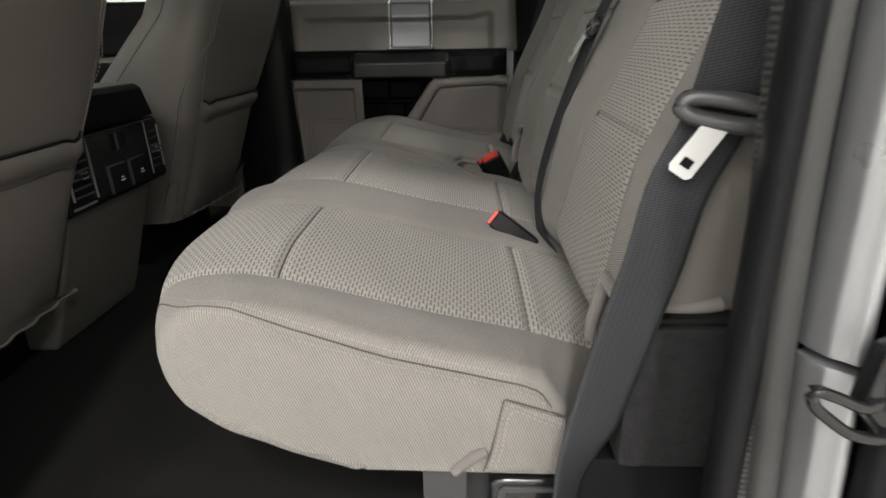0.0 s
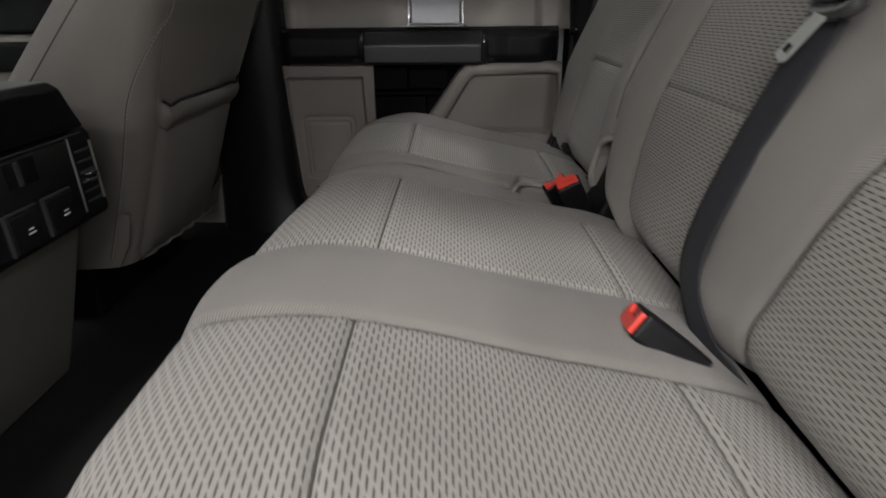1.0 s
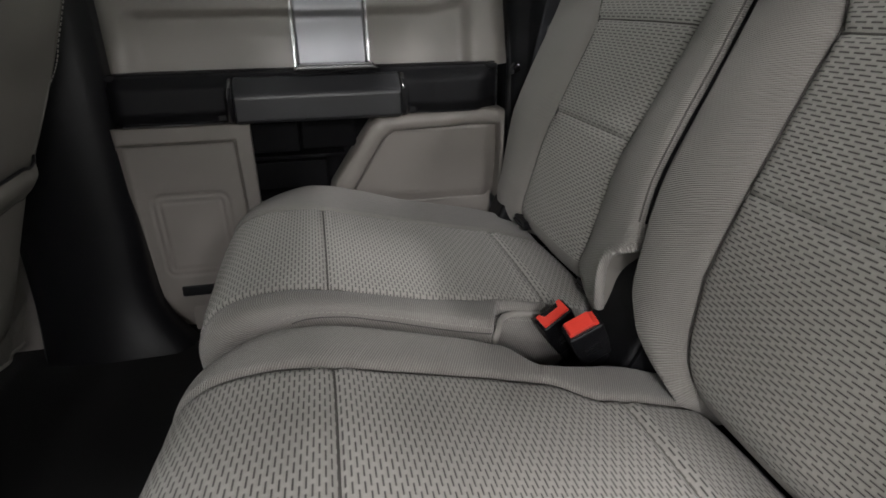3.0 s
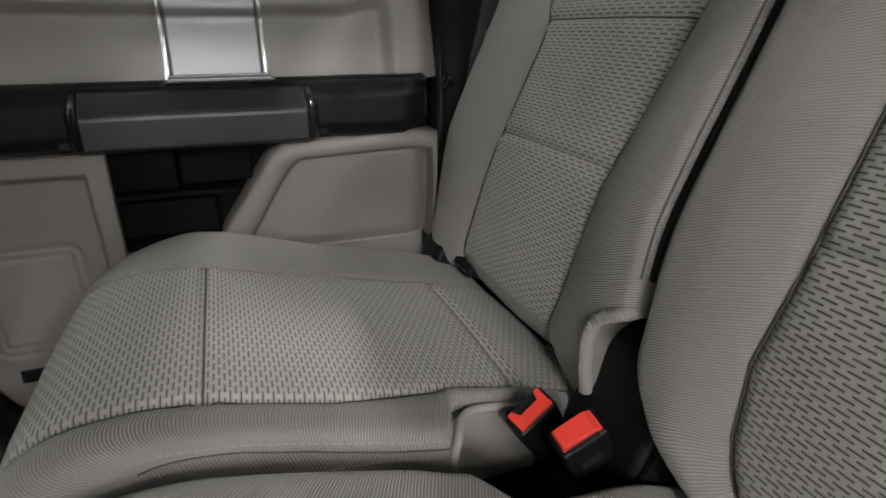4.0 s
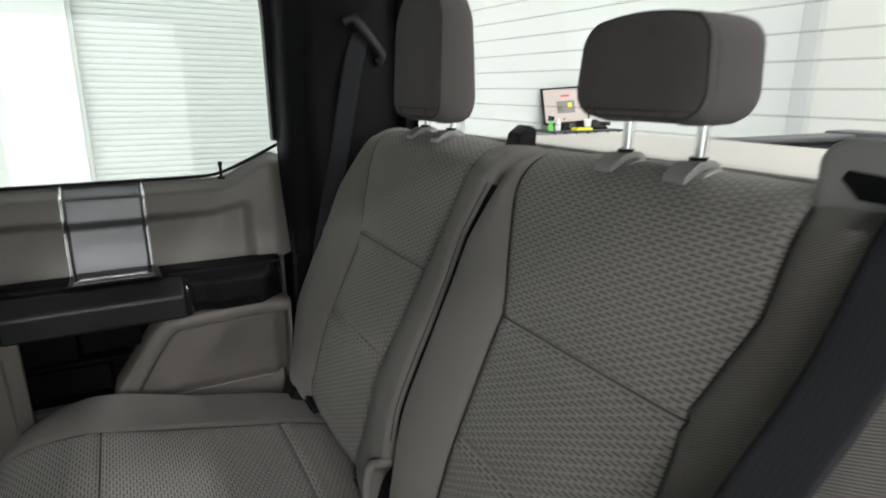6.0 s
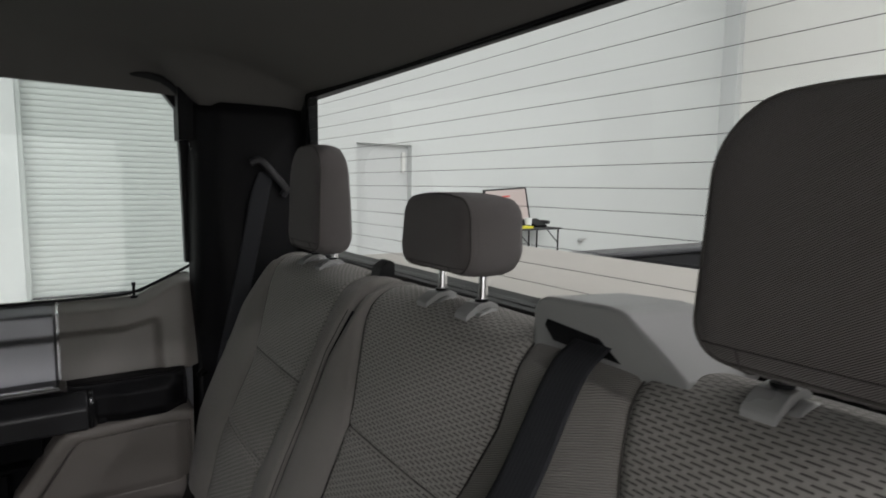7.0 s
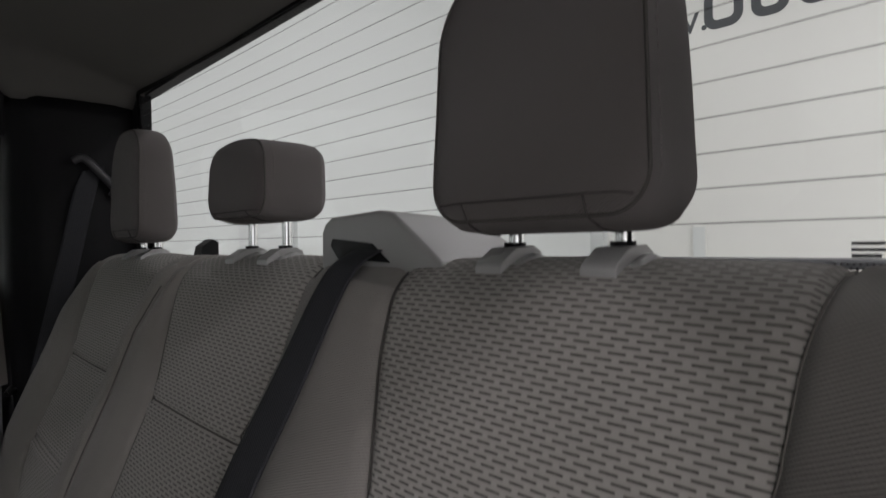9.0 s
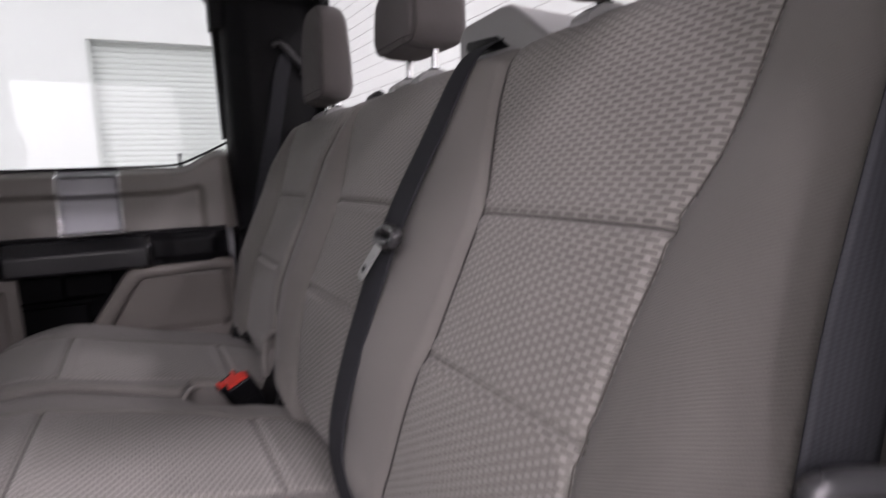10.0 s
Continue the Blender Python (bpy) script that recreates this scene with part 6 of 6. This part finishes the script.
    for i in range(9):
        for j in range(41):
            a = -outer + 2 * outer * j / 40
            f = i / 8
            h = 0.010 + 0.075 * (j / 40) ** 1.5
            z = 0.545 + 0.022 * (1 - j / 40) + h * f
            S[i, j] = (back_x(z) + 0.006 + 0.012 * (1 - a * a) * (0.4 + 0.6 * f) + 0.0035 * math.sin(a * 21 + f * 3) * (1 - f), oy + a * 0.196, z)
    zoned(S, S[:, :, [1, 2]], np.zeros((8, 40), dtype=int), M, th, {0: ("lower_skirt", "vinyl", "gathered lower skirt of the seat back cover")})
    v, f = tube_mesh([tuple(S[0, j]) for j in range(41)], 0.0035, 8)
    raw_part("lower_hem", v, f, M["vinyl"], th, "rolled hem of the skirt")
    yt = oy - outer * 0.206
    bm = prism_bm([(ox - 0.010, 0.66), (ox + 0.012, 0.66), (ox - 0.002, 0.60), (ox - 0.030, 0.553), (ox - 0.045, 0.556), (ox - 0.022, 0.60)], "y", yt - 0.003, yt + 0.003, 0.0012, 2)
    part("cover_tail", bm, M["vinyl"], th, "hanging edge of the seat cover")
    return th


front_seat((-0.722, 1.635, FLOOR), "taupe front passenger seat with vinyl back and map pocket", 1)
front_seat((-0.722, 0.782, FLOOR), "taupe driver seat with vinyl back and map pocket", -1)

console = thing("center_console", (-0.9, 1.16, FLOOR), "grey centre console with black rear vent panel", "console")
part("body", prism_bm([(-1.55, FLOOR), (-0.775, FLOOR), (-0.755, 0.49), (-0.69, 0.70), (-0.69, 0.86), (-0.75, 0.90), (-1.55, 0.90)], "y", 0.975, 1.262, 0.014, 3), M["console"], console, "taupe lower console body")
part("armrest_lid", prism_bm([(-1.25, 0.885), (-0.745, 0.885), (-0.735, 0.895), (-0.735, 0.910), (-0.745, 0.916), (-1.25, 0.916)], "y", 1.0, 1.24, 0.006, 3), M["black_soft"], console, "black padded armrest lid")
bm = prism_bm([(-0.73, 0.846), (-0.668, 0.8465), (-0.660, 0.880), (-0.652, 0.908), (-0.660, 0.918), (-0.73, 0.920)], "y", 0.975, 1.292, 0.005, 3)
for vtx in bm.verts:
    if vtx.co.y > 1.2:
        vtx.co.y -= 0.95 * max(0.0, vtx.co.z - 0.845)
part("rear_cap", bm, M["black"], console, "black cap above the panel")
panel = part("rear_panel", prism_bm([(-0.73, 0.704), (-0.680, 0.706), (-0.672, 0.714), (-0.676, 0.834), (-0.684, 0.843), (-0.73, 0.843)], "y", 0.965, 1.312, 0.005, 3), M["black"], console, "black rear panel")


def panel_piece(name, y0, y1, z0, z1, proud, material, label="", bevel=0.002, deep=0.006):
    """A flat piece on the panel's slightly leaning face."""
    bm = box_bm(-0.672 - deep, -0.672 + proud, y0, y1, z0 - 0.003, z1 - 0.003, bevel)
    for vtx in bm.verts:
        vtx.co.x -= 0.033 * (vtx.co.z - 0.716)
    return part(name, bm, material, panel, label)


# raised middle plate with bright edges, an air vent on either side of it
panel_piece("middle_plate", 1.048, 1.250, 0.722, 0.838, 0.0020, M["gloss_black"], "gloss black middle plate")
for y in (1.0465, 1.2515):
    panel_piece("panel_trim", y - 0.0012, y + 0.0012, 0.728, 0.838, 0.0030, M["steel"], "thin bright edge", 0.0004)
panel_piece("panel_trim", 0.985, 1.29, 0.8395, 0.8410, 0.0016, M["charcoal"], "thin edge line", 0.0004)
for y0, y1, edge in ((0.980, 1.040, 0.9785), (1.258, 1.300, 1.3020)):
    panel_piece("vent_frame", y0 - 0.001, y1 + 0.001, 0.732, 0.828, 0.0012, M["black"], "black air vent")
    for k in range(6):
        panel_piece("slat", y0 + 0.003, y1 - 0.003, 0.739 + k * 0.015, 0.7425 + k * 0.015, 0.0040, M["charcoal"], "", 0.001)
    panel_piece("vent_trim", edge - 0.0011, edge + 0.0011, 0.736, 0.826, 0.0036, M["steel"], "thin bright edge of the vent", 0.0004)
    ym = (y0 + y1) / 2
    panel_piece("vent_tab", ym - 0.009, ym + 0.009, 0.779, 0.784, 0.0120, M["chrome"], "bright vent tab", 0.0015)
    panel_piece("vent_tab", ym - 0.009, ym + 0.009, 0.770, 0.775, 0.0120, M["chrome"], "bright vent tab", 0.0015)
panel_piece("vent_foot", 0.972, 1.040, 0.7205, 0.7245, 0.0022, M["steel"], "thin bright foot of the vent", 0.0004)
# port cover with an upright slider
panel_piece("port_cover", 1.118, 1.176, 0.800, 0.834, 0.0026, M["black"], "black port cover")
panel_piece("port_slider", 1.136, 1.143, 0.801, 0.832, 0.0052, M["charcoal"], "upright grey slider", 0.001)
for y0 in (1.092, 1.166):
    panel_piece("socket_rim", y0 - 0.004, y0 + 0.0005, 0.722, 0.776, 0.0060, M["charcoal"], "grey edge of the socket cover", 0.001)
    panel_piece("socket_rim", y0 + 0.0006, y0 + 0.058, 0.7735, 0.776, 0.0060, M["charcoal"], "grey edge of the socket cover", 0.001)
    panel_piece("power_socket", y0 + 0.001, y0 + 0.058, 0.722, 0.773, 0.0075, M["gloss_black"], "black power socket cover", 0.003)
    for z0, w in ((0.742, 0.007), (0.7475, 0.005)):
        panel_piece("print_bar", y0 + 0.034 - w, y0 + 0.034 + w, z0, z0 + 0.0022, 0.0079, M["cup"], "", 0.0, 0.0)


# ---- load bed ----
bed = thing("load_bed", (1.4, 1.2, 0.6), "black-lined open load bed of the pickup", "truck bed")
part("bed_floor", box_bm(0.62, 2.55, 0.32, 2.10, 0.60, 0.64, 0.0), M["bedliner"], bed)
for y0, y1 in ((0.26, 0.36), (2.06, 2.16)):
    part("bed_side", box_bm(0.60, 2.55, y0, y1, 0.60, 1.115, 0.01), M["bedliner"], bed, "black ribbed bed side")
    part("rail_cap", box_bm(0.60, 2.55, y0 - 0.02, y1 + 0.01, 1.116, 1.14, 0.010, 3), M["charcoal"], bed, "dark plastic rail cap")
gate = part("tailgate", box_bm(2.50, 2.57, 0.27, 2.15, 0.62, 1.10, 0.01), M["bedliner"], bed, "black-lined tailgate")
part("gate_cap", box_bm(2.44, 2.62, 0.25, 2.17, 1.10, 1.15, 0.014, 3), M["charcoal"], bed, "dark tailgate cap")
for k in range(12):
    y = 0.40 + k * 0.15
    part("gate_rib", box_bm(2.485, 2.50, y, y + 0.075, 0.68, 1.05, 0.006), M["bedliner"], gate)
    if k % 4 == 1:
        part("bolt", rod_bm((2.494, y + 0.11, 1.06), (2.482, y + 0.11, 1.06), 0.009, 10), M["steel"], gate, "bolt head")
toolbox = thing("toolbox", (0.95, 1.2, 0.64), "aluminium tread-plate toolbox lying across the load bed", "tool box")
part("chest", box_bm(0.70, 1.26, 0.42, 2.0, 0.641, 1.135, 0.01), M["tread"], toolbox, "aluminium chest")
part("lid", box_bm(0.62, 1.33, 0.24, 2.18, 1.142, 1.172, 0.006), M["tread"], toolbox, "aluminium tread-plate lid")


# ---- hall ----
slab("ground", HALL_X0, HALL_X1, HALL_Y0, HALL_Y1, GROUND - 0.1, GROUND, M["concrete"], "smooth sealed concrete hall floor", "ground")
slab("hall_ceiling", HALL_X0, HALL_X1, HALL_Y0, HALL_Y1, HALL_TOP, HALL_TOP + 0.1, M["wall"], "white hall ceiling", "ceiling")
slab("wall_west", HALL_X0 - 0.2, HALL_X0, HALL_Y0, HALL_Y1, GROUND, HALL_TOP, M["wall"], "white painted hall wall", "wall")
# unseen wall, set far out to make room for the added lamps
slab("wall_south", HALL_X0, HALL_X1, HALL_Y0 - 0.2, HALL_Y0, GROUND, HALL_TOP, M["wall"], "white painted hall wall", "wall")
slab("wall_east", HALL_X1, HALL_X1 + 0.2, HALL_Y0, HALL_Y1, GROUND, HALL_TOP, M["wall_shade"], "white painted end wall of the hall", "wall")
# side wall with a roller door and a plain doorway
RD0, RD1, RDT = -0.50, 2.7, 2.98
DW0, DW1, DWT = 4.05, 5.1, 2.10
wall_n = structure("wall_north", box_bm(HALL_X0, RD0, HALL_Y1, HALL_Y1 + 0.3, GROUND, HALL_TOP, 0.0), M["wall"], "white painted side wall of the hall", "wall")
part("wall_piece", box_bm(RD0, RD1, HALL_Y1, HALL_Y1 + 0.3, RDT, HALL_TOP, 0.0), M["wall"], wall_n, flat=True)
part("wall_piece", box_bm(RD1, DW0, HALL_Y1, HALL_Y1 + 0.3, GROUND, HALL_TOP, 0.0), M["wall"], wall_n, flat=True)
part("wall_piece", box_bm(DW0, DW1, HALL_Y1, HALL_Y1 + 0.3, DWT, HALL_TOP, 0.0), M["wall"], wall_n, flat=True)
part("wall_piece", box_bm(DW1, HALL_X1, HALL_Y1, HALL_Y1 + 0.3, GROUND, HALL_TOP, 0.0), M["wall"], wall_n, flat=True)
roller = tagged(new("door_4"), "closed white steel roller door with narrow slats", "roller door", kind="structure")
z = GROUND
slat_me = None
while z < RDT:
    if slat_me is None:
        ob = part("slat", prism_bm([(HALL_Y1 + 0.20, 0.0), (HALL_Y1 + 0.193, 0.012), (HALL_Y1 + 0.190, 0.035), (HALL_Y1 + 0.193, 0.060), (HALL_Y1 + 0.20, 0.072), (HALL_Y1 + 0.215, 0.072), (HALL_Y1 + 0.215, 0.0)], "x", RD0, RD1, 0.0), M["door_white"], roller, flat=True)
        slat_me = ob.data
    else:
        ob = new("slat", slat_me)
        ob.parent = roller
    ob.location = (0, 0, z)
    z += 0.0745
part("guide_rail", box_bm(RD0 + 0.001, RD0 + 0.05, HALL_Y1 + 0.05, HALL_Y1 + 0.18, GROUND, RDT, 0.0), M["door_white"], roller)
part("guide_rail", box_bm(RD1 - 0.05, RD1 - 0.001, HALL_Y1 + 0.05, HALL_Y1 + 0.18, GROUND, RDT, 0.0), M["door_white"], roller)
leaf = tagged(new("door_5"), "plain pale grey door set back in the wall", "door", kind="structure")
part("leaf", box_bm(DW0 + 0.002, DW1 - 0.002, HALL_Y1 + 0.14, HALL_Y1 + 0.19, GROUND, DWT - 0.002, 0.0), M["leaf"], leaf, flat=True)
part("handle", rod_bm((DW1 - 0.10, HALL_Y1 + 0.10, 0.90), (DW1 - 0.22, HALL_Y1 + 0.10, 0.90), 0.012, 10), M["steel"], leaf)
part("closer", box_bm(DW1 - 0.14, DW1 - 0.08, HALL_Y1 + 0.08, HALL_Y1 + 0.14, 1.62, 1.98, 0.005), M["wall_shade"], leaf)

slab("trim_corner", HALL_X1 - 0.22, HALL_X1, HALL_Y1 - 0.42, HALL_Y1, GROUND, HALL_TOP, M["leaf"], "pale grey corner post of the hall", "trim", 0.01)
# housings of the added hall lamps, all out of view
for lx, ly, _ in LAMPS:
    cl = thing("unseen_ceiling_light", (lx, ly, HALL_TOP), "unseen long white tube-lamp housing added under the hall ceiling", "ceiling light", "hall lamps")
    part("housing", box_bm(lx - 0.36, lx + 0.36, ly - 0.76, ly + 0.76, HALL_TOP - 0.16, HALL_TOP - 0.02, 0.02), M["wall"], cl)
    part("diffuser", box_bm(lx - 0.30, lx + 0.30, ly - 0.7, ly + 0.7, HALL_TOP - 0.20, HALL_TOP - 0.165, 0.01), M["lamp_face"], cl)
    part("hanger", rod_bm((lx, ly, HALL_TOP - 0.03), (lx, ly, HALL_TOP), 0.01, 8), M["steel"], cl)

# desk with monitor along the side wall
desk = thing("desk", (7.4, 9.1, GROUND), "narrow dark desk on thin black legs", "desk")
DZ = 0.63
part("desktop", box_bm(6.45, 8.05, 8.75, 9.45, DZ - 0.035, DZ, 0.004), M["charcoal"], desk)
part("rear_rim", box_bm(7.5, 8.05, 9.40, 9.44, DZ + 0.001, DZ + 0.13, 0.004), M["charcoal"], desk)
for x in (6.5, 7.25, 8.0):
    for y in (8.80, 9.40):
        part("leg", rod_bm((x, y, GROUND), (x, y, DZ - 0.036), 0.016, 8), M["black"], desk)
    part("brace", rod_bm((x - 0.28 if x > 6.6 else x, 8.80, DZ - 0.04), (x, 8.80, DZ - 0.30), 0.010, 8), M["black"], desk)
monitor = thing("monitor", (7.0, 9.2, DZ), "thin black monitor showing a reddish page", "monitor")
tilt = Matrix.Translation((7.05, 9.15, DZ + 0.10)) @ Matrix.Rotation(radians(-14), 4, "X") @ Matrix.Rotation(radians(-18), 4, "Z")
ob = part("case", box_bm(-0.44, 0.44, -0.02, 0.02, 0.0, 0.66, 0.008), M["black"], monitor)
ob.data.transform(tilt)
ob = part("screen", box_bm(-0.405, 0.405, -0.024, -0.021, 0.035, 0.625, 0.0), M["screen"], monitor, "lit reddish-grey screen")
ob.data.transform(tilt)
for bx, bz, bw, bh, mt in ((0.0, 0.50, 0.16, 0.03, "red"), (0.0, 0.30, 0.34, 0.22, "grey"), (-0.10, 0.27, 0.10, 0.08, "vinyl"), (0.08, 0.33, 0.08, 0.08, "yellow")):
    ob = part("screen_patch", box_bm(bx - bw / 2, bx + bw / 2, -0.0258 - (0.001 if mt in ("vinyl", "yellow") else 0), -0.0245, bz - bh / 2, bz + bh / 2, 0.0), M[mt], monitor)
    ob.data.transform(tilt)
part("stand", box_bm(6.98, 7.12, 9.16, 9.22, DZ, DZ + 0.20, 0.005), M["black"], monitor)
part("stand_foot", box_bm(6.90, 7.20, 9.08, 9.30, DZ, DZ + 0.015, 0.004), M["black"], monitor)
phone = thing("desk_phone", (7.75, 9.1, DZ), "black desk phone with its handset", "phone")
part("base", prism_bm([(8.95, DZ), (9.25, DZ), (9.25, DZ + 0.16), (8.95, DZ + 0.04)], "x", 7.55, 7.85, 0.006), M["black"], phone)
part("handset", box_bm(7.86, 7.93, 8.95, 9.22, DZ + 0.06, DZ + 0.13, 0.015), M["charcoal"], phone)
cup = thing("paper_cup", (7.36, 8.95, DZ), "white paper cup on the desk", "cup")
part("body", rod_bm((7.36, 8.95, DZ), (7.36, 8.95, DZ + 0.19), 0.055, 20, r2=0.075), M["cup"], cup)
can = thing("white_bottle", (6.72, 9.0, DZ), "white plastic bottle on the desk", "bottle")
part("body", rod_bm((6.72, 9.0, DZ), (6.72, 9.0, DZ + 0.16), 0.05, 16), M["cup"], can)
part("cap", rod_bm((6.72, 9.0, DZ + 0.16), (6.72, 9.0, DZ + 0.20), 0.03, 16), M["cup"], can)
note = thing("paper_pad", (7.2, 8.9, DZ), "yellow paper pad on the desk", "note pad")
part("sheets", box_bm(6.98, 7.34, 8.78, 8.95, DZ, DZ + 0.045, 0.004), M["yellow"], note)
bot = thing("spray_bottle", (6.52, 8.95, DZ), "green spray bottle with a black head", "spray bottle")
part("bottle", rod_bm((6.52, 8.95, DZ), (6.52, 8.95, DZ + 0.17), 0.05, 16, r2=0.03), M["green"], bot)
part("trigger", prism_bm([(6.46, DZ + 0.17), (6.57, DZ + 0.17), (6.58, DZ + 0.24), (6.47, DZ + 0.26)], "y", 8.93, 8.97, 0.004), M["black"], bot)
sw = thing("wall_switch", (3.80, 9.47, 0.95), "small black switch box on the wall", "switch")
part("case", box_bm(3.76, 3.86, 9.42, 9.498, 0.86, 1.05, 0.008), M["black"], sw)
part("button", rod_bm((3.81, 9.42, 0.99), (3.81, 9.40, 0.99), 0.025, 14), M["charcoal"], sw, "dark push button")
ou = thing("wall_tap", (9.3, 9.4, 0.26), "small steel tap on the wall", "tap")
part("pipe", rod_bm((9.3, 9.499, 0.26), (9.3, 9.36, 0.26), 0.03, 12), M["steel"], ou)
part("handle", box_bm(9.18, 9.42, 9.36, 9.40, 0.28, 0.32, 0.01), M["steel"], ou)
pn = thing("wall_panel", (14.4, 6.6, 1.0), "pale grey electric panel on the end wall", "electric panel")
part("case", box_bm(14.44, 14.498, 6.35, 6.70, 0.62, 1.52, 0.01), M["wall_shade"], pn)
part("cover", box_bm(14.425, 14.438, 6.38, 6.67, 0.66, 1.48, 0.006), M["wall"], pn)

# lettering on the end wall
sign = thing("wall_lettering", (14.49, 7.5, 6.3), "large dark web address lettered on the end wall", "sign")


def letters(text, y, z, size, material):
    cu = bpy.data.curves.new("letters", "FONT")
    cu.body, cu.size, cu.extrude = text, size, 0.004
    tmp = bpy.data.objects.new("letters", cu)
    scene.collection.objects.link(tmp)
    dg = bpy.context.evaluated_depsgraph_get()
    me = bpy.data.meshes.new_from_object(tmp.evaluated_get(dg))
    bpy.data.objects.remove(tmp)
    me.transform(Matrix.Translation((14.492, y, z)) @ Matrix(((0, 0, 1, 0), (-1, 0, 0, 0), (0, 1, 0, 0), (0, 0, 0, 1))))
    me.materials.clear()
    return link_part("letters", me, material, sign)


letters("www.", 8.75, 6.28, 1.05, M["letter"])
# the name that follows, as plain rounded frames of its size
def name_block(y0, w, z0, z1, stroke):
    """A thick rounded ring standing on the wall in place of a letter."""
    def rounded(inset, r):
        a, b, c, d = y0 - w + inset, y0 - inset, z0 + inset, z1 - inset
        pts = []
        for yc, zc, a0 in ((b - r, c + r, -90), (b - r, d - r, 0), (a + r, d - r, 90), (a + r, c + r, 180)):
            pts += [(yc + r * math.cos(radians(a0 + 15 * k)), zc + r * math.sin(radians(a0 + 15 * k))) for k in range(7)]
        return pts
    out, inn = rounded(0.0, min(0.30, w / 2.1)), rounded(stroke, 0.12)
    V, F, k = [], [], len(out)
    for ring, x in ((out, 14.498), (out, 14.490), (inn, 14.490), (inn, 14.498)):
        V += [(x, y, z) for y, z in ring]
    for r in range(3):
        F += [(r * k + i, r * k + (i + 1) % k, (r + 1) * k + (i + 1) % k, (r + 1) * k + i) for i in range(k)]
    ob = raw_part("name_block", V, F, M["letter"], sign, "plain dark ring in place of a letter")
    smooth(ob.data, False)


for y0, w in ((6.37, 0.90), (5.30, 0.80), (4.33, 0.90), (3.25, 0.90), (2.15, 0.80)):
    name_block(y0, w, 6.22, 7.22, 0.21)
